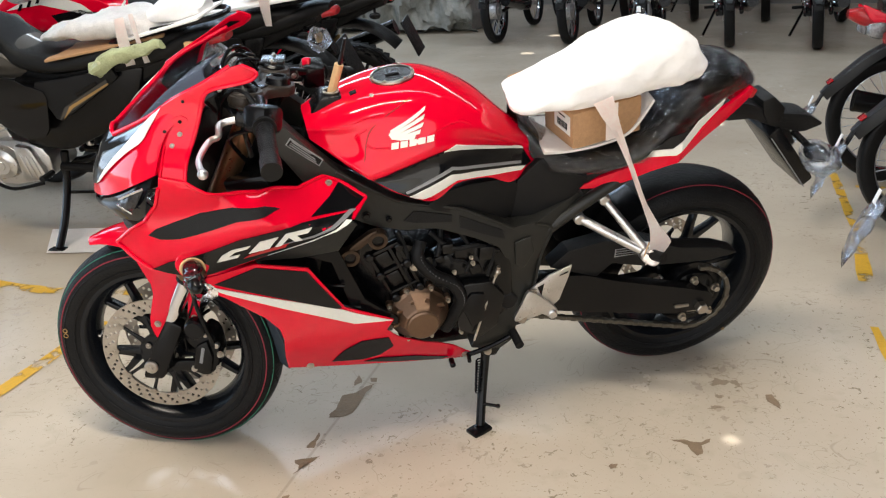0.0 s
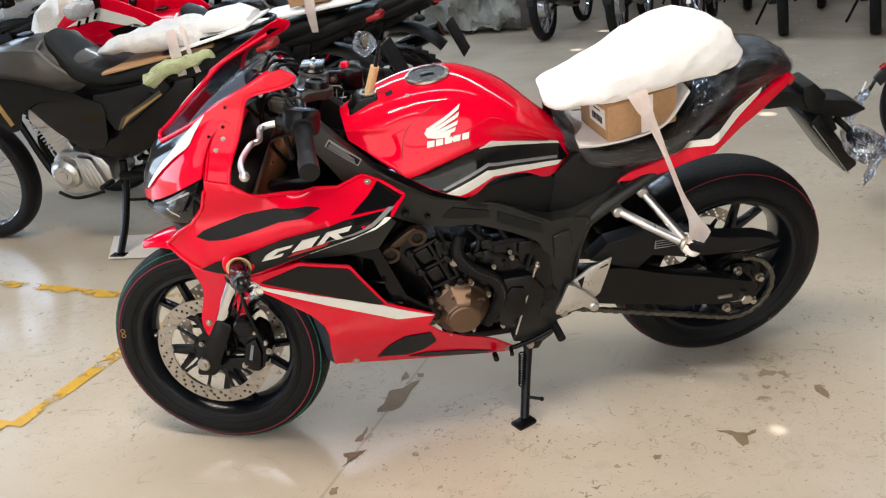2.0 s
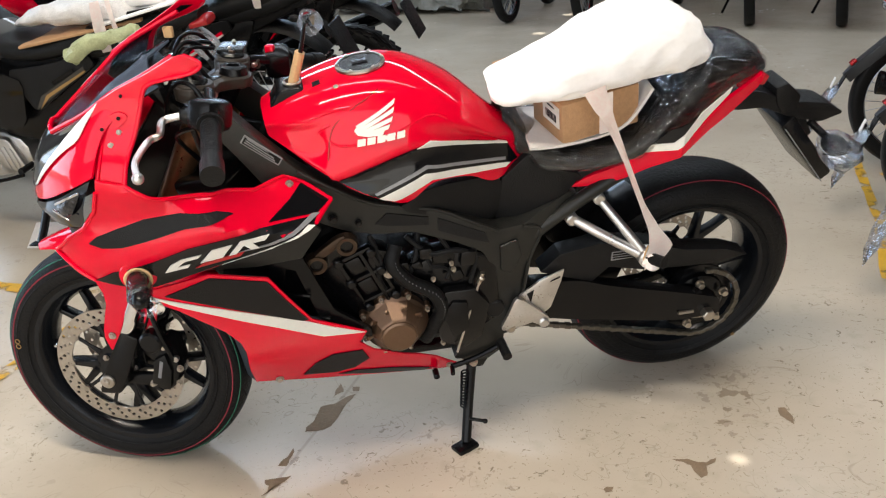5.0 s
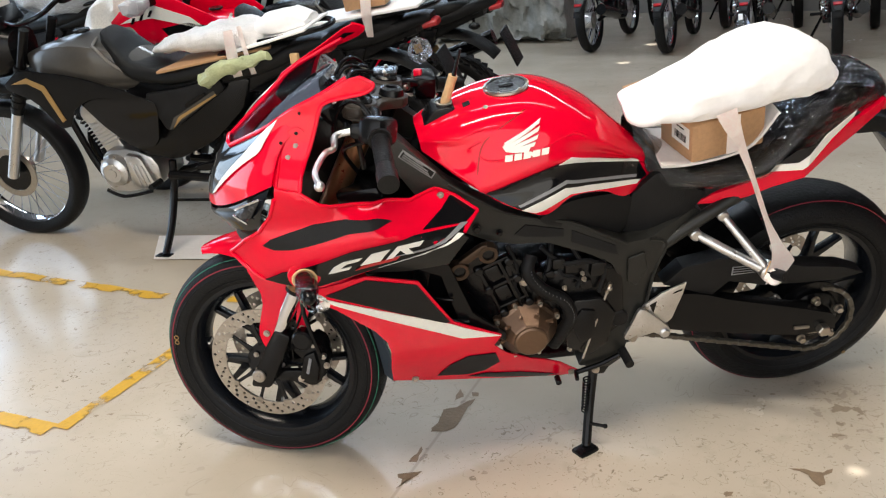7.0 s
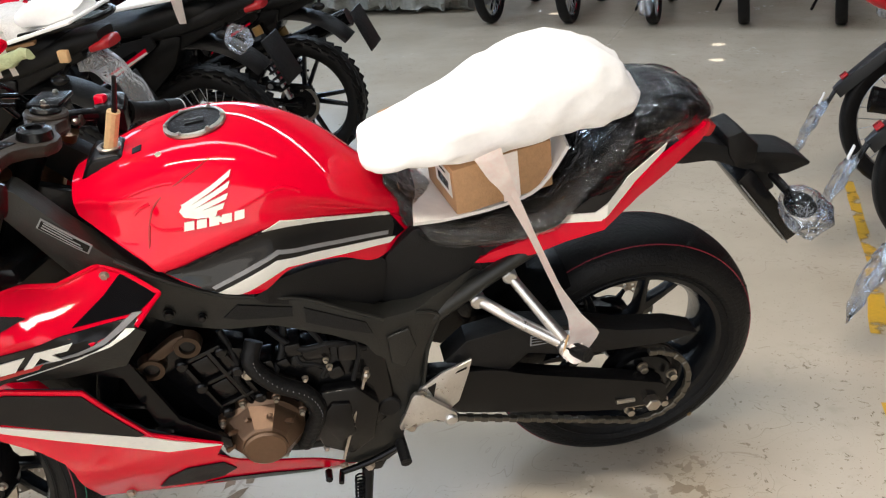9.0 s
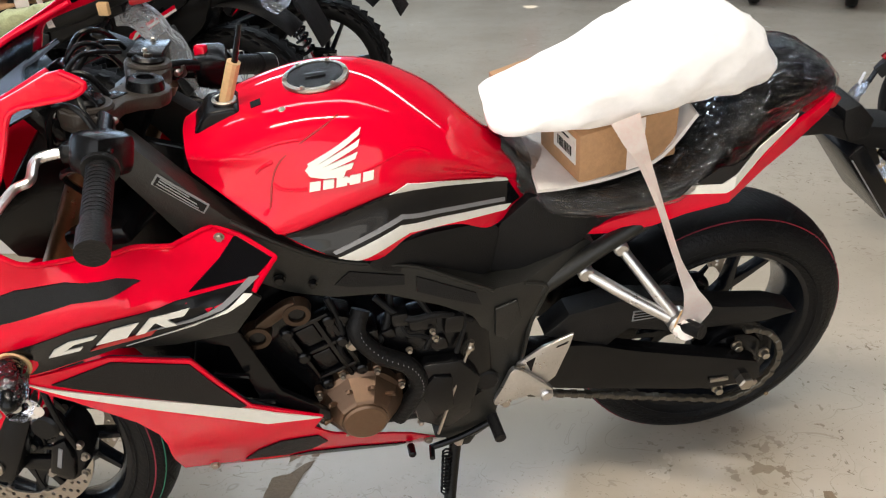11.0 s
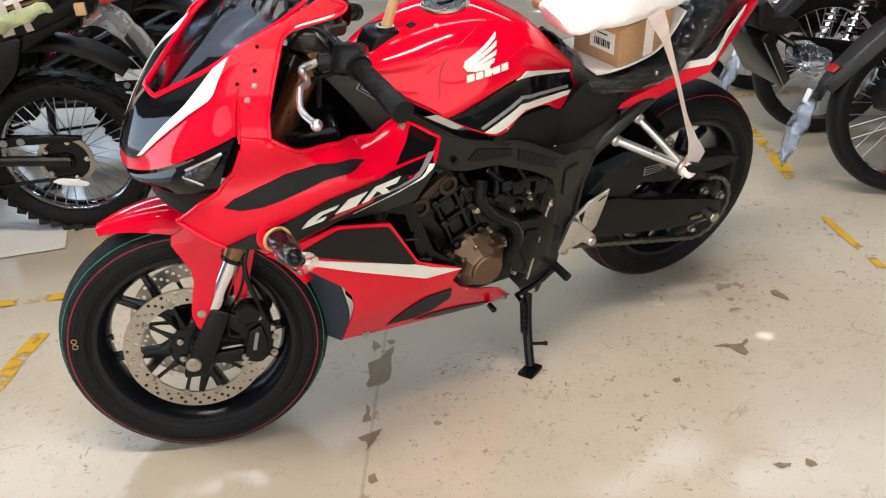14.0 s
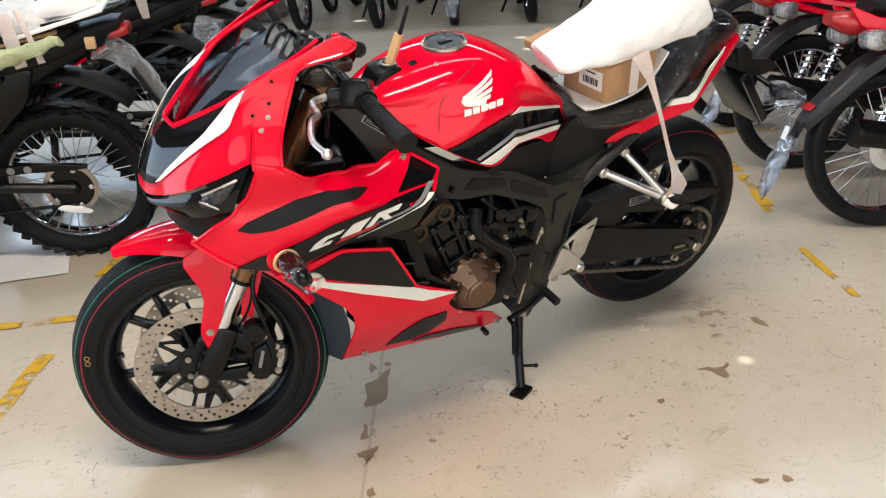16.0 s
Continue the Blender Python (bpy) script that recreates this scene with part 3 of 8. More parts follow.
def sport_wheel(name, at, r, w, m, spokes):
    wheel = part(name, lathe([(0.222, -w * 0.37), (0.228, -w * 0.4), (0.222, -w * 0.415), (0.212, -w * 0.4), (0.2, -w * 0.3), (0.19, -w * 0.1), (0.19, w * 0.1), (0.2, w * 0.3), (0.212, w * 0.4), (0.222, w * 0.415), (0.228, w * 0.4), (0.222, w * 0.37), (0.208, 0)], 72), WHEEL, bike, "black cast wheel rim", m @ pose(*at))
    part("tyre", lathe(tyre_profile(r, w, 0.216), 96), RUBBER, wheel, "new black tyre with moulded sidewall", m @ pose(*at))
    red = 0.74 if w < 0.15 else 0.5
    for s, mat, nm in ((-red, RED_LINE, "red_line"), (-0.5, GREEN_LINE, "green_line"), (red, RED_LINE, "red_line"), (0.5, GREEN_LINE, "green_line")):
        if nm == "green_line" and w > 0.15:
            continue
        (ra, ya), (rb, yb) = tread_surface(r, w, 0.216, s - 0.007), tread_surface(r, w, 0.216, s + 0.007)
        part(nm, lathe([(ra + 0.001, ya * 1.01), (rb + 0.001, yb * 1.01), (rb - 0.002, yb), (ra - 0.002, ya)], 96), mat, wheel, "", m @ pose(*at))
    cuts = []
    for k in range(18):
        a = 2 * math.pi * k / 18
        for sg in (-1, 1):
            cuts.append(groove(r, w, 0.216, a, a + 0.22, sg * 0.12, sg * 0.62, 0.004))
            cuts.append(groove(r, w, 0.216, a + 0.2, a + 0.3, sg * 0.45, sg * 0.72, 0.003))
    tagged(part("tread_groove_shade", join(*cuts), TREAD_SHADE, wheel, "", m @ pose(*at)), kind="stuff")
    for k in range(3):
        part("sidewall_ring", lathe([(0.232 + k * 0.013, -w * 0.475 - k * 0.001), (0.234 + k * 0.013, -w * 0.475 - 0.0015 - k * 0.001), (0.236 + k * 0.013, -w * 0.475 - k * 0.001), (0.234 + k * 0.013, -w * 0.47)], 72), RUBBER, wheel, "", m @ pose(*at))
    for k in range(spokes):
        a = 360 * k / spokes + 12
        arm = prism([(0.03, -0.02), (0.09, -0.013), (0.14, -0.032), (0.2, -0.052), (0.2, -0.041), (0.15, -0.02), (0.115, 0.0), (0.15, 0.02), (0.2, 0.041), (0.2, 0.052), (0.14, 0.032), (0.09, 0.013), (0.03, 0.02)], -0.014, 0.014, 0.003)
        part("spoke", arm, WHEEL, wheel, "", m @ pose(*at) @ pose(0, 0, 0, 0, a, 0))
    part("hub", lathe([(0.0, -0.055), (0.03, -0.055), (0.042, -0.03), (0.04, 0.03), (0.03, 0.055), (0.0, 0.055)], 32), WHEEL, wheel, "", m @ pose(*at))
    return wheel


FRONT, REAR = (-0.686, 0.0, 0.298), (0.737, 0.065, 0.303)
front_wheel = sport_wheel("front_wheel", FRONT, 0.298, 0.120, LOW, 5)
rear_wheel = sport_wheel("rear_wheel", REAR, 0.313, 0.178, Matrix(), 5)
part("valve_stem", tube([(-0.2, 0.012, 0.02), (-0.185, -0.005, 0.02), (-0.18, -0.028, 0.02)], 0.0035, 8), CHROME, front_wheel, "chrome valve stem", LOW @ pose(*FRONT))
for dz in (0.0, 0.014):
    part("sidewall_mark", lathe([(0.0045, -0.0015), (0.0065, -0.0015), (0.0065, 0), (0.0045, 0)], 14), GOLD, front_wheel, "", LOW @ pose(*FRONT) @ pose(-0.252, -0.0605, 0.035 + dz))
part("sidewall_mark", lathe([(0.003, -0.0015), (0.005, -0.0015), (0.005, 0), (0.003, 0)], 14), GOLD, rear_wheel, "", pose(*REAR) @ pose(0.172, -0.0885, -0.205))


def brake_disc(r_out, r_in, holes, at, m, parent, fingers=10):
    """A drilled brake disc: a ring with real holes, on a black carrier."""
    bm = bmesh.new()
    edges = []

    def ring(cx, cz, r, n):
        vs = [bm.verts.new((cx + math.cos(2 * math.pi * k / n) * r, 0, cz + math.sin(2 * math.pi * k / n) * r)) for k in range(n)]
        edges.extend(bm.edges.new((vs[k], vs[(k + 1) % n])) for k in range(n))

    ring(0, 0, r_out, 80)
    ring(0, 0, r_in, 64)
    span = r_out - r_in
    for k in range(holes):
        for j in range(3):
            a = 2 * math.pi * (k + j * 0.33) / holes
            rr = r_in + span * (0.24 + 0.27 * j)
            ring(math.cos(a) * rr, math.sin(a) * rr, 0.0043, 8)
    bmesh.ops.triangle_fill(bm, edges=edges, use_beauty=True, use_dissolve=False)
    # drop what filled the holes
    bores = [Vector((math.cos(2 * math.pi * (k + j * 0.33) / holes), 0, math.sin(2 * math.pi * (k + j * 0.33) / holes))) * (r_in + span * (0.24 + 0.27 * j)) for k in range(holes) for j in range(3)]
    for f in bm.faces[:]:
        c = f.calc_center_median()
        if c.length < r_in * 0.985 or any((c - b).length < 0.0037 for b in bores):
            bm.faces.remove(f)
    bmesh.ops.solidify(bm, geom=bm.faces[:], thickness=0.004)
    bmesh.ops.recalc_face_normals(bm, faces=bm.faces)
    ob = part("brake_disc", bm, STEEL, parent, "drilled steel brake disc", m @ pose(*at), flat=True)
    fing = [disc(0.058, -0.004, 0.004, (0, 0.004, 0), 32)]
    bolts = []
    for k in range(fingers):
        a = 2 * math.pi * k / fingers
        fing.append(moved(prism([(0.05, -0.009), (0.085, -0.004), (r_in + 0.006, -0.0045), (r_in + 0.006, 0.0045), (0.085, 0.004), (0.05, 0.009)], 0.0, 0.005, 0.001), pose(0, 0, 0, 0, math.degrees(a), 0)))
        bolts.append(moved(lathe([(0.003, -0.004), (0.0075, -0.004), (0.0075, 0.004), (0.003, 0.004)], 14), pose(math.cos(a) * (r_in + 0.003), 0, math.sin(a) * (r_in + 0.003))))
    for f in fing:
        part("disc_carrier_arm", f, WHEEL, ob, "", m @ pose(*at))
    for f in bolts:
        part("disc_rivet", f, STEEL, ob, "", m @ pose(*at))
    for k in range(5):
        part("disc_bolt", bolt((math.cos(2 * math.pi * k / 5) * 0.038, -0.004, math.sin(2 * math.pi * k / 5) * 0.038), 0.0055), STEEL, ob, "", m @ pose(*at))


brake_disc(0.155, 0.118, 28, (FRONT[0], -0.062, FRONT[2]), LOW, front_wheel)
brake_disc(0.155, 0.118, 28, (FRONT[0], 0.06, FRONT[2]), LOW, front_wheel)
brake_disc(0.12, 0.088, 22, (REAR[0], REAR[1] + 0.07, REAR[2]), Matrix(), rear_wheel, 6)
rear_caliper = part("rear_caliper", prism(rounded([(0.575, 0.34), (0.6, 0.42), (0.66, 0.455), (0.69, 0.42), (0.65, 0.37), (0.62, 0.32)], 1, 0.2), 0.12, 0.165, 0.008), BLACK_SATIN, bike, "black rear brake caliper")
for x, z in ((0.61, 0.38), (0.655, 0.425)):
    part("caliper_bolt", bolt((x, 0.12, z), 0.007, -1, 0.006), STEEL, rear_caliper)

# front fork, in the steered frame
SLOPE = Vector((math.sin(radians(25.5)), 0, math.cos(radians(25.5))))


def fork_leg(y):
    foot = Vector((-0.665, y, 0.345))
    top = foot + SLOPE * 0.69
    leg = part("fork_leg", tube([foot + SLOPE * 0.08, foot + SLOPE * 0.27], 0.0205, 24, smooth=False), CHROME, bike, "chrome fork stanchion with a bronze upper tube", LOW)
    part("upper_tube", tube([foot + SLOPE * 0.22, foot + SLOPE * 0.245, foot + SLOPE * 0.2451, foot + SLOPE * 0.69], 0.0275, 24, smooth=False), FORK, leg, "bronze anodised upper tube", LOW)
    part("fork_seal", tube([foot + SLOPE * 0.208, foot + SLOPE * 0.222], 0.0255, 24, smooth=False), BLACK_SATIN, leg, "", LOW)
    part("tube_band", tube([foot + SLOPE * 0.243, foot + SLOPE * 0.249], 0.0285, 24, smooth=False), BRONZE, leg, "", LOW)
    sg = -1 if y < 0 else 1
    cast = prism(rounded([(-0.715, 0.262), (-0.66, 0.262), (-0.625, 0.34), (-0.592, 0.415), (-0.632, 0.433), (-0.672, 0.362)], 1, 0.1), y - 0.022, y + 0.022, 0.005)
    part("fork_bottom", cast, BLACK_SATIN, leg, "black cast fork bottom", LOW)
    arm = prism([(-0.67, 0.275), (-0.56, 0.27), (-0.535, 0.3), (-0.545, 0.36), (-0.565, 0.385), (-0.6, 0.4), (-0.612, 0.37), (-0.575, 0.335), (-0.575, 0.305), (-0.65, 0.3)], y - 0.006 - 0.012 * sg, y + 0.01 - 0.012 * sg, 0.003)
    part("caliper_bracket", arm, BLACK_SATIN, leg, "", LOW)
    part("axle_bolt", join(disc(0.017, y, y + sg * 0.03, (FRONT[0], 0, FRONT[2]), 24, 0.003), disc(0.007, y, y + sg * 0.036, (FRONT[0], 0, FRONT[2]), 12, 0.001)), STEEL, leg, "steel axle end", LOW)
    return leg


left_leg, right_leg = fork_leg(-0.104), fork_leg(0.104)
part("axle", tube([(FRONT[0], -0.1, FRONT[2]), (FRONT[0], 0.1, FRONT[2])], 0.012, 16, smooth=False), STEEL, bike, "", LOW)


def caliper(y, sg):
    bm = prism(rounded([(-0.585, 0.292), (-0.545, 0.278), (-0.518, 0.3), (-0.507, 0.345), (-0.517, 0.4), (-0.545, 0.415), (-0.56, 0.39), (-0.566, 0.33)], 1, 0.2), y - 0.03, y + 0.03, 0.007)
    ob = part("brake_caliper", bm, BLACK_SATIN, bike, "black radial brake caliper", LOW)
    part("caliper_face", prism([(-0.575, 0.305), (-0.53, 0.295), (-0.522, 0.34), (-0.532, 0.385), (-0.56, 0.37)], y + sg * 0.028, y + sg * 0.042, 0.005), BLACK_SATIN, ob, "", LOW)
    part("caliper_mark", prism([(-0.556, 0.325), (-0.549, 0.322), (-0.538, 0.365), (-0.545, 0.368)], y + sg * 0.042, y + sg * 0.0435, 0), GREY, ob, "", LOW)
    for x, z in ((-0.512, 0.305), (-0.505, 0.345), (-0.535, 0.4), (-0.575, 0.3)):
        part("bolt", bolt((x, y + sg * 0.03, z), 0.006, sg, 0.006), STEEL, ob, "", LOW)
    part("hose_union", disc(0.007, 0, sg * 0.012, (-0.51, y + sg * 0.028, 0.372), 10, 0.001), STEEL, ob, "", LOW)
    return ob


caliper(-0.094, -1)
caliper(0.094, 1)
part("brake_hose", tube([(-0.515, -0.13, 0.37), (-0.535, -0.14, 0.45), (-0.55, -0.13, 0.53), (-0.52, -0.1, 0.62), (-0.48, -0.07, 0.75)], 0.0055, 10), BLACK_SATIN, bike, "", LOW)
part("sensor_wire", tube([(-0.61, -0.08, 0.32), (-0.6, -0.1, 0.4), (-0.56, -0.12, 0.48), (-0.54, -0.1, 0.6)], 0.003, 8), BLACK_SATIN, bike, "", LOW)
part("reflector_cup", disc(0.026, -0.115, -0.15, (-0.555, 0, 0.42), 20, 0.005), BLACK_SATIN, bike, "", LOW)


# front mudguard
def arch(a0, a1, r, hw, drop, n=14):
    curves = []
    for i in range(n + 1):
        a = radians(a0 + (a1 - a0) * i / n)
        t = i / n
        w = hw * min(1.0, 0.35 + 2.6 * t) * (1 if t < 0.8 else 1 - (t - 0.8) * 0.8)
        c = []
        for s in (-1, -0.92, -0.6, 0, 0.6, 0.92, 1):
            rr = r - drop * abs(s) ** 4 * min(1, 0.3 + 2 * t)
            c.append((FRONT[0] - math.cos(a) * rr, w * s, FRONT[2] + math.sin(a) * rr))
        curves.append(c)
    return loft(curves, 4, 2)


guard = part("front_mudguard", thicken(arch(60, 152, 0.338, 0.078, 0.05), 0.004), RED, bike, "glossy red front mudguard", LOW)
for sg in (-1, 1):
    leg = panel(rounded([(-0.70, 0.59), (-0.635, 0.63), (-0.572, 0.61), (-0.585, 0.55), (-0.63, 0.44), (-0.652, 0.378), (-0.664, 0.385), (-0.674, 0.42), (-0.655, 0.51)], 1, 0.15), lambda x, z: -0.124 + 0.15 * max(0.0, z - 0.45), 0.005)
    part("mudguard_leg", leg, RED, guard, "", LOW @ (FLIP if sg > 0 else Matrix()))
    rear = panel([(-0.56, 0.60), (-0.515, 0.585), (-0.55, 0.47), (-0.562, 0.418), (-0.578, 0.418), (-0.582, 0.45)], lambda x, z: -0.108 + 0.15 * max(0.0, z - 0.45), 0.005)
    part("mudguard_leg", rear, RED, guard, "", LOW @ (FLIP if sg > 0 else Matrix()))
    for x, z, y in ((-0.652, 0.422, -0.126), (-0.565, 0.435, -0.11)):
        part("screw", bolt((x, y, z), 0.0065, -1, 0.004), STEEL, guard, "", LOW @ (FLIP if sg > 0 else Matrix()))

# side fairing, upper
UPPER = [(-0.595, 0.905), (-0.546, 0.892), (-0.533, 0.882), (-0.508, 0.864), (-0.49, 0.856), (-0.4, 0.83), (-0.32, 0.82), (-0.276, 0.825), (-0.258, 0.826), (-0.224, 0.812), (-0.174, 0.78), (-0.21, 0.758), (-0.44, 0.688), (-0.55, 0.656), (-0.645, 0.68), (-0.712, 0.726), (-0.675, 0.769), (-0.641, 0.795), (-0.614, 0.833), (-0.599, 0.881)]
on_side("upper_cowl", UPPER, RED, 0.0, 0.005, label="glossy red upper side fairing", step=0.014)
# rolled rims of the fairing
for rim in (UPPER[1:12], UPPER[14:20]):
    line = []
    for (x0, z0), (x1, z1) in zip(rim, rim[1:]):
        line += [(x0 + (x1 - x0) * k / 6, z0 + (z1 - z0) * k / 6) for k in range(6)]
    line.append(rim[-1])
    both("cowl_rim", tube([(x, side(x, z) - 0.002, z) for x, z in line], 0.0042, 8), RED, "rolled red fairing rim")
on_side("air_vent_insert", [(-0.638, 0.766), (-0.62, 0.782), (-0.579, 0.8), (-0.526, 0.818), (-0.459, 0.824), (-0.394, 0.812), (-0.364, 0.802), (-0.396, 0.801), (-0.455, 0.797), (-0.524, 0.78), (-0.576, 0.766), (-0.614, 0.761)], PLASTIC, label="textured black vent insert", step=0.011)
on_side("black_graphic", [(-0.644, 0.68), (-0.605, 0.708), (-0.455, 0.757), (-0.32, 0.775), (-0.207, 0.767), (-0.214, 0.757), (-0.44, 0.691), (-0.55, 0.661), (-0.611, 0.672)], BLACK_SATIN, label="satin black side graphic")
on_side("shoulder_graphic", [(-0.232, 0.811), (-0.222, 0.812), (-0.178, 0.78), (-0.205, 0.77), (-0.3, 0.779), (-0.255, 0.797)], BLACK_GLOSS)
on_side("white_sweep", [(-0.212, 0.757), (-0.225, 0.76), (-0.30, 0.728), (-0.40, 0.703), (-0.33, 0.721)], WHITE, 0.0055)
on_side("grey_sweep", [(-0.2, 0.77), (-0.215, 0.772), (-0.3, 0.742), (-0.38, 0.726), (-0.3, 0.737)], GREY, 0.0055)
# the maker's model mark, as three plain slanted shapes
for k, shape in enumerate((
        [(0, 0), (0.012, 0.018), (0.034, 0.031), (0.074, 0.036), (0.066, 0.028), (0.04, 0.023), (0.024, 0.01), (0.05, 0.014), (0.044, 0.006)],
        [(0.068, 0.013), (0.094, 0.044), (0.134, 0.05), (0.122, 0.035), (0.112, 0.02)],
        [(0.124, 0.022), (0.15, 0.056), (0.206, 0.062), (0.196, 0.05), (0.172, 0.047), (0.184, 0.032), (0.168, 0.031), (0.155, 0.044), (0.138, 0.024)])):
    on_side("model_mark", [(-0.507 + a, 0.702 + c) for a, c in shape], WHITE, 0.006)
on_side("model_bar", [(-0.45, 0.703), (-0.435, 0.713), (-0.352, 0.731), (-0.362, 0.72)], DARK_RED, 0.006)
part("fairing_screw", bolt((-0.252, side(-0.252, 0.816) - 0.003, 0.816), 0.006), STEEL, bike)

# side fairing, lower
LOWER = [(-0.575, 0.648), (-0.43, 0.678), (-0.316, 0.65), (-0.239, 0.516), (-0.125, 0.455), (-0.142, 0.42), (-0.108, 0.376), (-0.037, 0.322), (0.001, 0.305), (0.045, 0.276), (0.112, 0.2), (0.104, 0.184), (0.063, 0.183), (-0.064, 0.207), (-0.235, 0.243), (-0.385, 0.279), (-0.389, 0.356), (-0.387, 0.436), (-0.394, 0.471), (-0.421, 0.514), (-0.5, 0.593)]
on_side("lower_cowl", LOWER, RED, 0.0, 0.005, label="glossy red belly fairing")
on_side("lower_black_panel", [(-0.52, 0.638), (-0.43, 0.67), (-0.32, 0.643), (-0.248, 0.52), (-0.26, 0.518), (-0.4, 0.583)], PLASTIC, label="matt black lower panel")
on_side("white_stripe", [(-0.56, 0.645), (-0.402, 0.579), (-0.246, 0.513), (-0.205, 0.49), (-0.128, 0.456), (-0.219, 0.461), (-0.38, 0.542), (-0.5, 0.608)], WHITE, 0.0035)
on_side("belly_vent", [(-0.274, 0.284), (-0.244, 0.343), (-0.203, 0.383), (-0.136, 0.385), (-0.12, 0.33), (-0.153, 0.285), (-0.198, 0.272)], PLASTIC, 0.003, step=0.012)
on_side("belly_slot", [(-0.193, 0.257), (-0.15, 0.266), (-0.057, 0.247), (0.039, 0.207), (0.021, 0.196), (-0.111, 0.229)], BLACK_SATIN, 0.003, step=0.012)
on_side("inner_lining", [(-0.57, 0.64), (-0.43, 0.67), (-0.32, 0.645), (-0.245, 0.518), (-0.14, 0.44), (-0.1, 0.24), (-0.375, 0.29), (-0.38, 0.356), (-0.378, 0.436), (-0.386, 0.471), (-0.413, 0.512), (-0.49, 0.588)], SHADE_BLUE, -0.012, 0.003, label="blue-grey plastic inner face")
for x, z in ((0.085, 0.212), (-0.33, 0.281)):
    part("fairing_screw", bolt((x, side(x, z) - 0.004, z), 0.007), STEEL, bike)

belly_rows = [[(-0.41 - 0.05 * (1 - (y / 0.2) ** 2) + 0.03 * min(1.0, 2 * t), y * (1 - 0.36 * t ** 2), 0.49 - 0.225 * t) for y in (-0.195, -0.12, 0.0, 0.12, 0.195)] for t in (0, 0.33, 0.66, 1)]
part("belly_front", thicken(loft(belly_rows, 4, 3), 0.004), SHADE_BLUE, bike, "blue-grey plastic belly front")

# black inner duct between the two fairing halves
both("duct_lip", panel([(-0.44, 0.672), (-0.33, 0.715), (-0.22, 0.752), (-0.2, 0.735), (-0.245, 0.672), (-0.335, 0.664)], lambda x, z: -0.222, 0.006), FRAME, "dark plastic lip under the upper fairing")
both("duct_frame", panel([(-0.325, 0.655), (-0.245, 0.662), (-0.19, 0.515), (-0.112, 0.447), (-0.112, 0.425), (-0.2, 0.478), (-0.225, 0.5), (-0.262, 0.63)], lambda x, z: -0.205, 0.012), BLACK_SATIN, "black radiator duct frame")
for x, z in ((-0.262, 0.565), (-0.226, 0.498)):
    both("duct_stud", tube([(x - 0.03, -0.195, z), (x + 0.025, -0.215, z + 0.004)], 0.0045, 8, smooth=False), BLACK_SATIN)
part("radiator", box(0.04, 0.3, 0.28, (-0.31, 0, 0.55), 0.006, ry=12), ENGINE, bike, "black radiator core")
# black backing added to block the bright floor behind the duct gap
both("duct_backing", panel([(-0.46, 0.66), (-0.2, 0.75), (-0.15, 0.6), (-0.12, 0.43), (-0.16, 0.33), (-0.3, 0.3), (-0.37, 0.4), (-0.37, 0.5)], lambda x, z: -0.13, 0.006), BLACK_SATIN, "black backing panel added behind the duct")
# added black sheet keeps the cowl opening dark
part("dark_backing", prism([(-0.63, 0.74), (-0.5, 0.93), (-0.3, 0.86), (-0.2, 0.8), (-0.2, 0.6), (-0.4, 0.62), (-0.6, 0.68)], 0.03, 0.05, 0.004), BLACK_SATIN, bike)

# nose; the upper cowl's mirror plane leans a little towards the stand
TOP_FLIP = Matrix(((1, 0, 0, 0), (0, -1, -0.2, 0.16), (0, 0, 1, 0), (0, 0, 0, 1)))
NOSE = [  # columns from the middle outwards, lip to screen
    [(-0.765, 0, 0.785), (-0.752, -0.003, 0.832), (-0.728, -0.008, 0.882), (-0.697, -0.012, 0.922)],
    [(-0.757, -0.045, 0.783), (-0.742, -0.048, 0.834), (-0.72, -0.048, 0.88), (-0.69, -0.042, 0.917)],
    [(-0.716, -0.122, 0.816), (-0.686, -0.128, 0.885), (-0.647, -0.13, 0.943), (-0.607, -0.108, 0.978)],
    [(-0.654, -0.19, 0.868), (-0.632, -0.183, 0.922), (-0.598, -0.162, 0.972), (-0.552, -0.142, 1.026)],
    [(-0.602, -0.222, 0.905), (-0.59, -0.196, 0.935), (-0.572, -0.171, 0.968), (-0.54, -0.162, 0.995)],
]
nose = part("nose_cowl", thicken(loft([[TOP_FLIP @ Vector(p) for p in c] for c in NOSE[:0:-1]] + NOSE, 5, 4), 0.004), RED, bike, "glossy red nose cowl")


def along(line, t):
    """The place at t (0 to 1) on a dense line of points."""
    u = min(max(t, 0.0), 1.0) * (len(line) - 1)
    i = min(int(u), len(line) - 2)
    return line[i].lerp(line[i + 1], u - i)


NOSE_ROWS = [smooth_line([c[j] for c in NOSE], 12) for j in range(4)]


def nose_point(f, k, lift=0.0):
    """A point on the nose: f runs from the middle (0) to the outer edge (4), k from the lower lip (0) up to the screen (3)."""
    p = along(smooth_line([along(r, f / 4) for r in NOSE_ROWS], 12), k / 3)
    return p + Vector((-0.7, -0.25 * min(1, f), 0.6)) * lift


def nose_patch(rows, lift):
    """A decal on the nose from rows of (k, inner f, outer f)."""
    ks, ins, outs = zip(*rows)
    grid = []
    for i in range(22):
        k = ks[0] + (ks[-1] - ks[0]) * i / 21
        a, c = float(np.interp(k, ks, ins)), float(np.interp(k, ks, outs))
        grid.append([nose_point(a + (c - a) * t / 6, k, lift) for t in range(7)])
    return thicken(loft(grid, 1, 1), 0.0012)


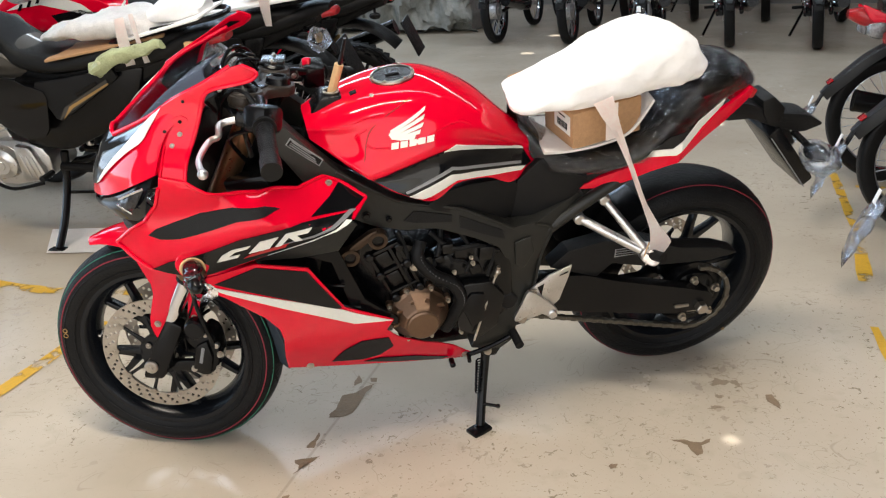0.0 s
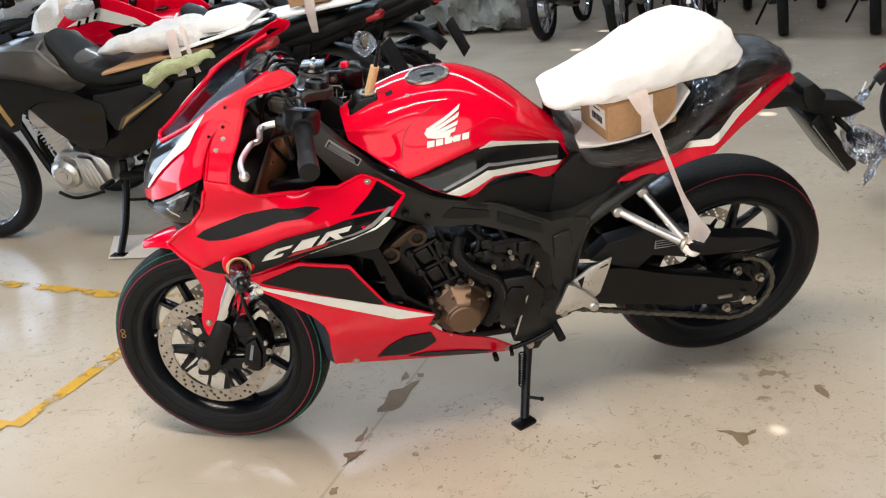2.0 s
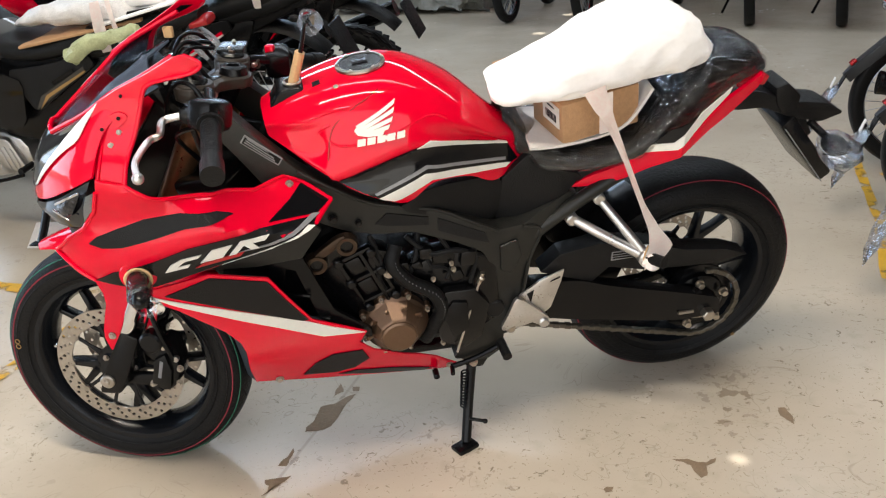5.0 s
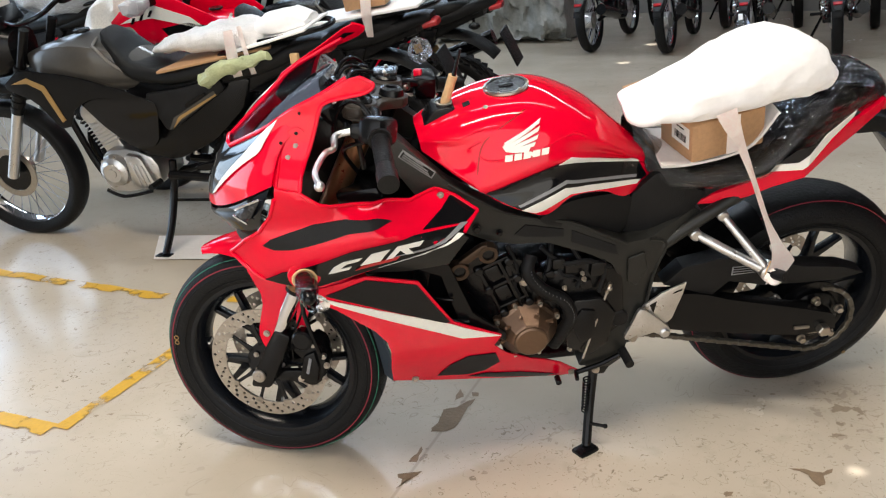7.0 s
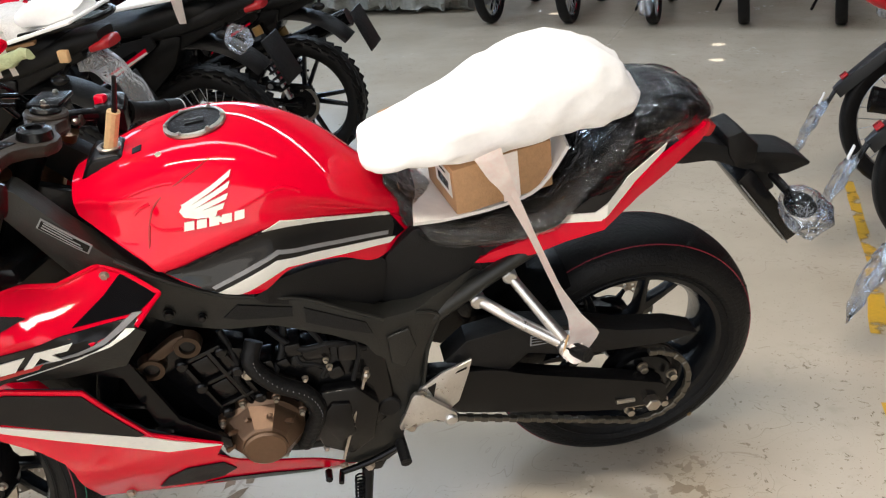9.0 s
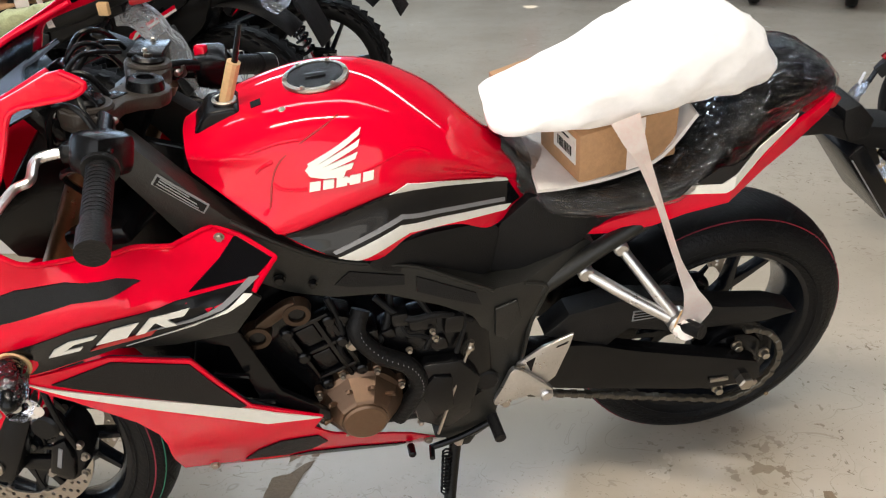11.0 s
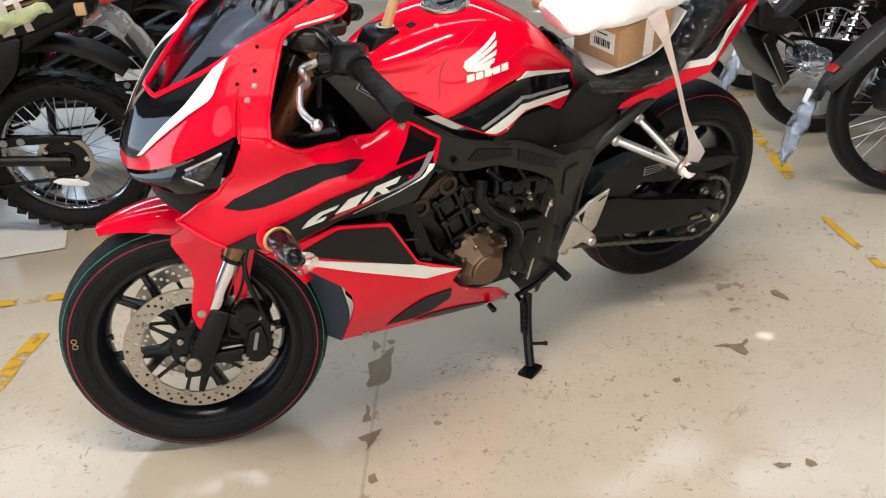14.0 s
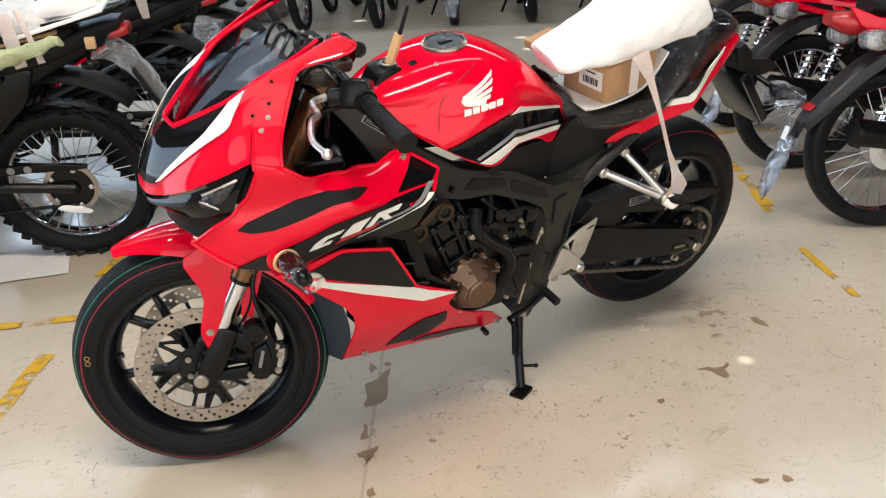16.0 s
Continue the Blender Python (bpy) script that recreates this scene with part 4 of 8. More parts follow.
for mm in (Matrix(), TOP_FLIP):
    part("nose_black_panel", nose_patch([(0.5, 0, 1.2), (0.7, 0, 1.36), (1.0, 0, 1.52), (1.5, 0, 1.8), (1.9, 0, 2.05), (2.4, 0, 2.15), (3.0, 0, 2.3)], 0.004), BLACK_GLOSS, nose, "gloss black centre panel", mm)
    part("nose_white_stripe", nose_patch([(0.55, 1.2, 1.34), (0.7, 1.32, 1.5), (1.0, 1.5, 1.82), (1.4, 1.72, 2.3), (1.6, 1.85, 2.75), (1.75, 1.95, 2.85), (2.4, 2.13, 2.75), (2.97, 2.27, 2.6)], 0.005), WHITE, nose, "", mm)
# mirror arms of the cowl, one sheet with the strip beside the headlamp
def top_both(name, bm, mat, label=""):
    """A part of the upper cowl and its twin."""
    twin = bm.copy()
    part(name, bm, mat, bike, label)
    part(name, twin, mat, bike, label, TOP_FLIP)


ARM = [(-0.608, 0.965), (-0.574, 1.018), (-0.537, 1.041), (-0.48, 1.071), (-0.425, 1.104), (-0.406, 1.11), (-0.379, 1.096), (-0.396, 1.079), (-0.446, 1.065), (-0.473, 1.056), (-0.488, 1.041), (-0.502, 1.0), (-0.517, 0.962), (-0.531, 0.936), (-0.54, 0.915), (-0.546, 0.886), (-0.596, 0.886), (-0.6, 0.92)]


def arm_y(x, z):
    return float(np.interp(z, (0.88, 0.9, 0.946, 0.973, 1.03, 1.1), (-0.236, -0.226, -0.184, -0.164, -0.152, -0.145))) - 0.32 * (x + 0.54)


top_both("cowl_arm", panel(ARM, arm_y, 0.006, 0.013, 0.004), RED, "red cowl arm that carries the mirror")
top_both("arm_lining", panel([(-0.594, 0.965), (-0.57, 1.01), (-0.534, 1.032), (-0.479, 1.062), (-0.424, 1.095), (-0.4, 1.092), (-0.45, 1.073), (-0.481, 1.06), (-0.496, 1.04), (-0.51, 1.0), (-0.525, 0.962), (-0.545, 0.93), (-0.58, 0.92)], arm_y, 0.002, 0.02, -0.008), BLACK_SATIN, "black inner face")
for rim, r in ((ARM[5:16], 0.0042), ([(-0.579, 0.945), (-0.585, 0.925), (-0.592, 0.9), (-0.596, 0.886)], 0.003)):
    top_both("cowl_rim", tube([(x, arm_y(x, z) - 0.005, z) for x, z in rim], r, 8, 4), RED, "rolled red fairing rim")
# small black disc draws the shade inside the empty hole
top_both("mirror_hole_shade", disc(0.003, 0.002, -0.0015, (-0.53, arm_y(-0.53, 1.031) - 0.006, 1.031), 12), BLACK_SATIN)
# raised pad with the two mirror screws, and two push rivets by the seam
top_both("mirror_pad", panel(rounded([(-0.592, 0.966), (-0.575, 0.985), (-0.54, 1.004), (-0.524, 0.997), (-0.532, 0.982), (-0.57, 0.961)], 1, 0.2), arm_y, 0.004, 0.012, 0.007), RED, "raised mirror pad")
for x, z in ((-0.574, 0.973), (-0.541, 0.992)):
    top_both("mirror_screw", bolt((x, arm_y(x, z) - (0.016 if x < -0.56 else 0.01), z), 0.0028, -1, 0.002), BLACK_SATIN)
for x, z in ((-0.563, 0.946), (-0.545, 0.966)):
    top_both("push_rivet", bolt((x, arm_y(x, z) - 0.005, z), 0.0042, -1, 0.003), ALU)

# windscreen
SCREEN = [
    [(-0.697, -0.012, 0.922), (-0.605, -0.021, 1.01), (-0.52, -0.026, 1.062), (-0.46, -0.029, 1.09)],
    [(-0.69, -0.042, 0.917), (-0.605, -0.068, 0.998), (-0.515, -0.082, 1.052), (-0.455, -0.08, 1.084)],
    [(-0.607, -0.11, 0.979), (-0.55, -0.138, 1.024), (-0.485, -0.146, 1.06), (-0.43, -0.142, 1.09)],
]
part("windscreen", thicken(loft([[TOP_FLIP @ Vector(p) for p in c] for c in SCREEN[:0:-1]] + SCREEN, 5, 4), 0.003), SMOKE, bike, "smoked clear windscreen")
part("screen_rim", tube([(-0.692, 0.02, 0.919), (-0.698, 0.004, 0.924), (-0.699, -0.012, 0.924), (-0.698, -0.028, 0.923), (-0.692, -0.044, 0.919)], 0.0045, 10), RED, bike, "red screen rim")
for mm in (Matrix(), TOP_FLIP):
    edge = [mm @ Vector(p) for p in ((-0.692, -0.044, 0.919), (-0.607, -0.113, 0.982), (-0.55, -0.141, 1.028), (-0.485, -0.15, 1.062), (-0.43, -0.146, 1.092))]
    part("screen_rim", tube(edge, (0.006, 0.0045), 10), RED, bike, "red screen rim")

# headlamps and chin
TOP_EDGE = [(-0.762, 0, 0.776), (-0.754, -0.05, 0.774), (-0.694, -0.15, 0.827), (-0.606, -0.226, 0.9)]
LOW_EDGE = [(-0.75, 0, 0.757), (-0.744, -0.05, 0.757), (-0.702, -0.14, 0.768), (-0.64, -0.208, 0.793)]
mid_edge = [(a[0] * 0.5 + b[0] * 0.5 - 0.006, a[1] * 0.5 + b[1] * 0.5 - 0.006, a[2] * 0.5 + b[2] * 0.5) for a, b in zip(TOP_EDGE, LOW_EDGE)]
lamp = part("headlamp", join(loft([TOP_EDGE, mid_edge, LOW_EDGE], 5, 3), moved(loft([TOP_EDGE, mid_edge, LOW_EDGE], 5, 3), FLIP)), BLACK_GLOSS, bike, "slim black twin headlamp with a clear inner lens")
lens = [[(-0.682, -0.178, 0.838), (-0.628, -0.222, 0.877)], [(-0.69, -0.178, 0.822), (-0.65, -0.214, 0.836)], [(-0.69, -0.17, 0.805), (-0.665, -0.196, 0.812)]]
both("headlamp_lens", thicken(loft([[c[0], (Vector(c[0]) + Vector(c[1])) / 2 + Vector((-0.004, -0.006, 0)), c[1]] for c in lens], 3, 3), 0.002), HEAD_LENS, "dark clear faceted lens")
for a, b, w in (((-0.688, -0.183, 0.836), (-0.63, -0.226, 0.878), 0.003), ((-0.694, -0.182, 0.824), (-0.664, -0.206, 0.812), 0.003)):
    both("lamp_facet", moved(box((Vector(b) - Vector(a)).length, w, w * 1.6, (0, 0, 0), 0.001), Matrix.Translation((Vector(a) + Vector(b)) / 2) @ (Vector(b) - Vector(a)).to_track_quat("X", "Z").to_matrix().to_4x4()), CHROME, "bright lamp facet")
CHIN = [(-0.72, 0, 0.7), (-0.712, -0.05, 0.7), (-0.685, -0.1, 0.692), (-0.64, -0.15, 0.68)]
chin_mid = [(a[0] * 0.5 + b[0] * 0.5 + 0.012, a[1] * 0.5 + b[1] * 0.5 + 0.01, a[2] * 0.5 + b[2] * 0.5) for a, b in zip(LOW_EDGE, CHIN)]
part("chin", join(loft([LOW_EDGE, chin_mid, CHIN], 5, 3), moved(loft([LOW_EDGE, chin_mid, CHIN], 5, 3), FLIP)), PLASTIC, bike, "black plastic chin under the headlamp")

# wrapped turn signal on its stalk
part("indicator_seat", lathe([(0.018, -0.006), (0.034, -0.004), (0.036, 0.0), (0.034, 0.004), (0.018, 0.004)], 28), RED, bike, "", pose(-0.558, side(-0.558, 0.7) + 0.0, 0.7))
sig = part("turn_signal", join(disc(0.017, 0, -0.05, (-0.558, -0.235, 0.7), 18, 0.003), ball(0.022, (-0.55, -0.315, 0.695), 0.8, 1.5, 0.8)), BLACK_SATIN, bike, "black turn signal wrapped in clear film")
part("film_wrap", lumpy(loft([[(-0.558 + math.cos(a) * r + dx, y, 0.7 + math.sin(a) * r + dz) for a in (2 * math.pi * k / 9 for k in range(9))] for y, r, dx, dz in ((-0.247, 0.019, 0, 0), (-0.275, 0.022, 0.003, -0.002), (-0.305, 0.024, 0.006, -0.005), (-0.328, 0.02, 0.01, -0.01), (-0.34, 0.024, 0.025, -0.016))], 3, 2, True), 0.006, 40), FILM, sig, "crumpled clear film")
part("rubber_band", tube([(-0.558 + math.cos(a) * 0.024, -0.262, 0.697 + math.sin(a) * 0.024) for a in (2 * math.pi * k / 10 for k in range(10))], 0.0035, 6, 2, True), WOOD_TAG, sig)

# ------------------------------------------------ tank
# guide lines from the crown down to the lower lip; (x, half width, height) from front to rear
TANK_LINES = (
    ((-0.29, 0, 0.925), (-0.2, 0, 0.966), (-0.1, 0, 0.994), (0.0, 0, 0.994), (0.1, 0, 0.95), (0.18, 0, 0.882), (0.235, 0, 0.832)),
    ((-0.288, 0.04, 0.922), (-0.2, 0.066, 0.961), (-0.1, 0.082, 0.986), (0.0, 0.085, 0.983), (0.1, 0.08, 0.938), (0.18, 0.065, 0.87), (0.236, 0.044, 0.828)),
    ((-0.286, 0.064, 0.912), (-0.21, 0.106, 0.934), (-0.11, 0.12, 0.957), (0.0, 0.126, 0.952), (0.1, 0.12, 0.91), (0.18, 0.09, 0.852), (0.24, 0.054, 0.815)),
    ((-0.284, 0.07, 0.902), (-0.205, 0.116, 0.912), (-0.115, 0.136, 0.93), (0.0, 0.144, 0.93), (0.1, 0.128, 0.893), (0.18, 0.09, 0.842), (0.242, 0.055, 0.806)),
    ((-0.282, 0.074, 0.893), (-0.2, 0.136, 0.873), (-0.12, 0.154, 0.893), (0.0, 0.157, 0.902), (0.1, 0.119, 0.874), (0.18, 0.08, 0.834), (0.245, 0.055, 0.797)),
    ((-0.28, 0.076, 0.889), (-0.19, 0.158, 0.848), (-0.145, 0.175, 0.833), (0.0, 0.165, 0.878), (0.1, 0.122, 0.86), (0.2, 0.077, 0.822), (0.25, 0.056, 0.785)),
    ((-0.278, 0.074, 0.886), (-0.183, 0.158, 0.838), (-0.135, 0.168, 0.82), (0.01, 0.156, 0.862), (0.1, 0.117, 0.848), (0.2, 0.073, 0.814), (0.252, 0.056, 0.777)),
    ((-0.275, 0.07, 0.882), (-0.176, 0.16, 0.83), (-0.075, 0.188, 0.782), (0.025, 0.168, 0.815), (0.1, 0.132, 0.806), (0.2, 0.084, 0.772), (0.258, 0.057, 0.766)),
    ((-0.272, 0.058, 0.878), (-0.168, 0.15, 0.822), (-0.034, 0.17, 0.75), (0.04, 0.16, 0.786), (0.12, 0.127, 0.772), (0.188, 0.098, 0.736), (0.256, 0.05, 0.754)),
)
# the tank leans a little more than the wheels' plane
TANK_LEAN = Matrix(((1, 0, 0, 0), (0, 1, -0.07, 0.042), (0, 0, 1, 0), (0, 0, 0, 1)))
tank_bm = loft([[(x, w, z) for x, w, z in c] for c in TANK_LINES[:0:-1]] + [[(x, -w, z) for x, w, z in c] for c in TANK_LINES], 6, 5)
TANK_SKIN = BVHTree.FromBMesh(tank_bm)
tank = part("fuel_tank", tank_bm, RED, bike, "glossy red sculpted fuel tank", TANK_LEAN, angle=50)


def tank_y(x, z):
    """The tank's left flank over a place in its own upright plane."""
    hit = TANK_SKIN.ray_cast(Vector((x, -0.5, z)), Vector((0, 1, 0)))[0]
    return hit.y if hit is not None else TANK_SKIN.find_nearest(Vector((x, -0.12, z)))[0].y


def on_tank(name, outline, mat, lift=0.004, thick=0.0025, label="", step=0.012):
    bm = panel(outline, tank_y, thick, step, lift)
    twin = bm.copy()
    part(name, bm, mat, tank, label, TANK_LEAN)
    part(name, twin, mat, tank, label, TANK_LEAN @ FLIP)


on_tank("tank_black_band", [(-0.155, 0.82), (-0.101, 0.843), (0.002, 0.874), (0.046, 0.866), (0.218, 0.811), (0.243, 0.77), (0.225, 0.763), (0.146, 0.784), (0.075, 0.804), (0.024, 0.812), (-0.079, 0.781), (-0.11, 0.796)], BLACK_GLOSS, 0.004, 0.005, label="gloss black band", step=0.009)
on_tank("tank_white_line", [(-0.079, 0.781), (0.02, 0.817), (0.075, 0.806), (0.225, 0.766), (0.214, 0.759), (0.082, 0.789), (0.035, 0.798), (-0.031, 0.772), (-0.048, 0.768)], WHITE, 0.006)
on_tank("tank_white_line", [(0.003, 0.874), (0.032, 0.885), (0.214, 0.819), (0.219, 0.811), (0.046, 0.866)], WHITE, 0.006)
on_tank("tank_grey_line", [(-0.087, 0.792), (0.022, 0.834), (0.076, 0.82), (0.213, 0.782), (0.212, 0.776), (0.076, 0.814), (0.024, 0.827), (-0.083, 0.788)], GREY, 0.006)
# winged emblem as plain feather bars, and plain blocks under it
ENDS = ((-0.03, 0.968), (-0.034, 0.955), (-0.039, 0.94), (-0.046, 0.927), (-0.058, 0.917), (-0.044, 0.906))
for k, (x1, z1) in enumerate(ENDS):
    x0, z0 = -0.11 + k * 0.0075, 0.9255 - k * 0.0032
    on_tank("emblem_feather", [(x0 - 0.002, z0 + 0.001), (x0 + 0.002, z0 - 0.0045), (x1 - 0.004, z1 - 0.0075), (x1, z1)], WHITE, 0.0045)
on_tank("emblem_root", [(-0.116, 0.918), (-0.108, 0.9275), (-0.1, 0.925), (-0.07, 0.909), (-0.091, 0.9075), (-0.11, 0.91)], WHITE, 0.0045)
for k in range(5):
    x0, z0 = -0.113 + k * 0.0195, 0.8895 + k * 0.0027
    on_tank("maker_mark", [(x0, z0), (x0 + 0.002, z0 + 0.0125), (x0 + 0.0175, z0 + 0.0143), (x0 + 0.0155, z0 + 0.0022)], WHITE, 0.0045)
SEAM = ((-0.177, 0.831), (-0.171, 0.865), (-0.164, 0.9), (-0.15, 0.928), (-0.11, 0.957), (-0.08, 0.972), (-0.06, 0.982))
part("tank_seam", tube([(x, tank_y(x, z) + 0.0005, z) for x, z in SEAM], 0.0017, 6), DARK_RED, tank, "", TANK_LEAN)
# raised folds pressed into the front cover and the flank
for fold in (((-0.225, 0.915), (-0.19, 0.936), (-0.15, 0.95), (-0.12, 0.955)), ((-0.165, 0.898), (-0.152, 0.889), (-0.13, 0.8885), (-0.115, 0.89)), ((-0.06, 0.9), (-0.015, 0.917), (0.03, 0.93), (0.05, 0.928), (0.07, 0.918)), ((-0.186, 0.907), (-0.176, 0.917), (-0.16, 0.926))):
    part("tank_fold", tube([(x, tank_y(x, z) + 0.003, z) for x, z in fold], (0.0035, 0.0045), 10), RED, tank, "", TANK_LEAN)
CAP = TANK_LEAN @ pose(-0.082, 0, 0.9925, 0, -7, 0) @ pose(0, 0, 0, 90, 0, 0) @ Matrix.Scale(1.05, 4)
cap = part("filler_cap", lathe([(0.041, 0.0), (0.047, 0.0), (0.049, 0.004), (0.048, 0.008), (0.042, 0.009)], 40), STEEL, tank, "round filler cap with a steel ring", CAP)
part("cap_plate", lathe([(0, 0.0075), (0.0425, 0.0075), (0.0425, 0.003), (0, 0.003)], 40), BLACK_SATIN, cap, "black cap plate", CAP)
part("cap_flap", box(0.03, 0.003, 0.016, (0.0, 0.0085, 0), 0.001), BLACK_GLOSS, cap, "", CAP)
for k in range(6):
    a = 2 * math.pi * k / 6
    part("screw", moved(bolt((0, 0, 0), 0.003, 1, 0.002), CAP @ pose(math.cos(a) * 0.044, 0.009, math.sin(a) * 0.044)), STEEL, cap)
# dark red tube paints the shade of the recess round the filler
part("cap_collar", tube([(-0.082 + math.cos(a) * 0.075, math.sin(a) * 0.062, 0.984 - 0.012 * abs(math.cos(a)) * (1 if math.cos(a) < 0 else 0.2)) for a in (math.pi * (0.55 + 0.9 * k / 12) for k in range(13))], 0.0022, 6), DARK_RED, tank, "groove round the filler, its shade painted dark red", TANK_LEAN)
for sg in (-1, 1):
    part("screw", moved(bolt((0, 0, 0), 0.006, -1, 0.004), TANK_LEAN @ pose(-0.139, sg * 0.066, 0.9765, -68 * sg * -1, 0, 0)), STEEL, tank)
part("warning_sticker", box(0.016, 0.016, 0.0015, (-0.176, -0.03, 0.975), 0.0, rx=4, ry=-20), BLACK_SATIN, tank, "", TANK_LEAN)

# black tank front cover with the ignition lock, key and tag
cover = part("lock_cover", prism([(-0.302, 0.85), (-0.275, 0.925), (-0.256, 0.958), (-0.246, 0.967), (-0.206, 0.971), (-0.192, 0.955), (-0.2, 0.87)], -0.06, 0.01, 0.006, 3), BLACK_SATIN, bike, "black plastic ignition cover")
part("lock_ring", lathe([(0.013, 0.0), (0.018, 0.0), (0.019, 0.004), (0.015, 0.006), (0.013, 0.005)], 26), STEEL, cover, "steel lock ring", pose(-0.222, -0.03, 0.969, 90, 0, 0))
part("key_shaft", tube([(-0.22, -0.032, 0.97), (-0.2, -0.036, 1.035)], 0.0105, 10, smooth=False), WOOD_TAG, bike, "buff rolled key tag", None)
part("key", tube([(-0.2, -0.036, 1.03), (-0.185, -0.042, 1.095)], (0.005, 0.0035), 8, smooth=False), BLACK_SATIN, bike, "black key shank")

# ------------------------------------------------ frame
SPAR = rounded([(-0.4, 0.94), (-0.36, 0.965), (-0.301, 0.905), (-0.233, 0.838), (-0.173, 0.797), (-0.098, 0.747), (-0.025, 0.724), (0.05, 0.705), (0.187, 0.63), (0.246, 0.632), (0.36, 0.685), (0.385, 0.667), (0.293, 0.605), (0.267, 0.528), (0.25, 0.409), (0.213, 0.346), (0.2, 0.275), (0.17, 0.253), (0.085, 0.277), (0.104, 0.319), (0.134, 0.368), (0.171, 0.43), (0.175, 0.533), (0.151, 0.581), (0.093, 0.617), (-0.006, 0.66), (-0.087, 0.665), (-0.153, 0.684), (-0.253, 0.73), (-0.341, 0.864)], 1, 0.08)


def spar_y(x, z):
    return float(np.interp(x, (-0.4, -0.3, -0.17, 0.0, 0.15, 0.25, 0.38), (-0.12, -0.14, -0.16, -0.157, -0.148, -0.135, -0.105))) - 0.006 * math.sin(z * 24)


both("frame_spar", panel(SPAR, spar_y, 0.045, 0.03), FRAME, "dark grey twin-spar frame")
# shade of the spar's recesses, given as darker plates on its face
both("frame_recess_shade", panel([(-0.06, 0.712), (0.03, 0.69), (0.03, 0.672), (-0.06, 0.682), (-0.085, 0.69)], spar_y, 0.003, 0.03, 0.003), PLASTIC)
both("frame_recess_shade", panel([(0.05, 0.684), (0.155, 0.632), (0.165, 0.605), (0.1, 0.632), (0.05, 0.655)], spar_y, 0.003, 0.03, 0.003), PLASTIC)
both("pivot_plate", panel([(0.19, 0.59), (0.232, 0.6), (0.245, 0.55), (0.222, 0.5), (0.196, 0.52)], spar_y, 0.006, 0.03, 0.006), FRAME)
both("pivot_cap", disc(0.024, 0.0, -0.012, (0.185, spar_y(0.185, 0.41), 0.41), 24, 0.004), PLASTIC)
both("frame_edge", tube([(x, spar_y(x, z) - 0.001, z) for x, z in ((-0.233, 0.836), (-0.173, 0.795), (-0.098, 0.745), (-0.025, 0.722), (0.05, 0.703), (0.12, 0.665), (0.187, 0.629))], 0.004, 8), FRAME, "rounded upper edge of the frame")
both("frame_edge", tube([(x, spar_y(x, z) - 0.001, z) for x, z in ((0.246, 0.63), (0.29, 0.606), (0.267, 0.528), (0.25, 0.409), (0.213, 0.346))], 0.004, 8), FRAME)
part("frame_sticker", panel([(-0.336, 0.902), (-0.325, 0.918), (-0.258, 0.868), (-0.268, 0.852)], spar_y, 0.0015, 0.05, 0.003), GREY, bike, "black data sticker with a silver edge and unreadable lines")
part("sticker_field", panel([(-0.333, 0.902), (-0.325, 0.914), (-0.262, 0.867), (-0.269, 0.856)], spar_y, 0.0012, 0.05, 0.0042), BLACK_SATIN, bike)
for k in range(3):
    part("sticker_line", panel([(-0.328 + k * 0.0028, 0.903 + k * 0.0035), (-0.327 + k * 0.0028, 0.9045 + k * 0.0035), (-0.274 + k * 0.0028 - k * k * 0.004, 0.864 + k * 0.0035 + k * k * 0.003), (-0.275 + k * 0.0028 - k * k * 0.004, 0.8625 + k * 0.0035 + k * k * 0.003)], spar_y, 0.001, 0.05, 0.0052), GREY, bike)
for x, z, r in ((-0.172, 0.716, 0.008), (-0.12, 0.7, 0.006)):
    both("frame_bolt", bolt((x, spar_y(x, z) - 0.003, z), r, -1, 0.006), ENGINE)
both("side_cover", panel(rounded([(-0.03, 0.727), (0.018, 0.752), (0.071, 0.756), (0.186, 0.745), (0.205, 0.723), (0.194, 0.644), (0.172, 0.634), (0.048, 0.685), (-0.02, 0.715)], 1, 0.12), lambda x, z: -0.16 + 0.27 * max(0.0, x + 0.01) + 0.06 * max(0.0, z - 0.71), 0.02), PLASTIC, "dark plastic side cover")
both("seat_side", panel(rounded([(0.2, 0.726), (0.262, 0.79), (0.291, 0.757), (0.388, 0.724), (0.36, 0.69), (0.295, 0.608), (0.235, 0.61), (0.19, 0.632)], 1, 0.12), lambda x, z: -0.098 - 0.1 * max(0.0, min(0.12, x - 0.2)) + 0.1 * max(0.0, x - 0.33), 0.02), PLASTIC, "dark plastic panel under the seat")
both("subframe_tube", tube([(0.25, -0.118, 0.575), (0.28, -0.118, 0.595), (0.43, -0.112, 0.692), (0.62, -0.088, 0.78)], (0.018, 0.015), 14), FRAME)

# ------------------------------------------------ engine
engine = part("engine_block", prism(rounded([(-0.15, 0.42), (-0.06, 0.55), (0.1, 0.6), (0.185, 0.56), (0.2, 0.4), (0.16, 0.345), (-0.1, 0.335)], 1, 0.15), -0.15, 0.15, 0.015), ENGINE, bike, "black four-cylinder engine")
part("cylinder_block", prism([(-0.235, 0.6), (-0.16, 0.665), (-0.04, 0.5), (-0.13, 0.43)], -0.15, 0.15, 0.01), ENGINE, engine, "black cylinder block")
CYL, CYL_X = Vector((0.39, 0, -0.92)), Vector((0.92, 0, 0.39))


def on_cylinder(u, v, y=-0.16):
    """A place on the cylinder's face: u across it, v down along it."""
    return Vector((-0.165, y, 0.612)) + CYL_X * u + CYL * v


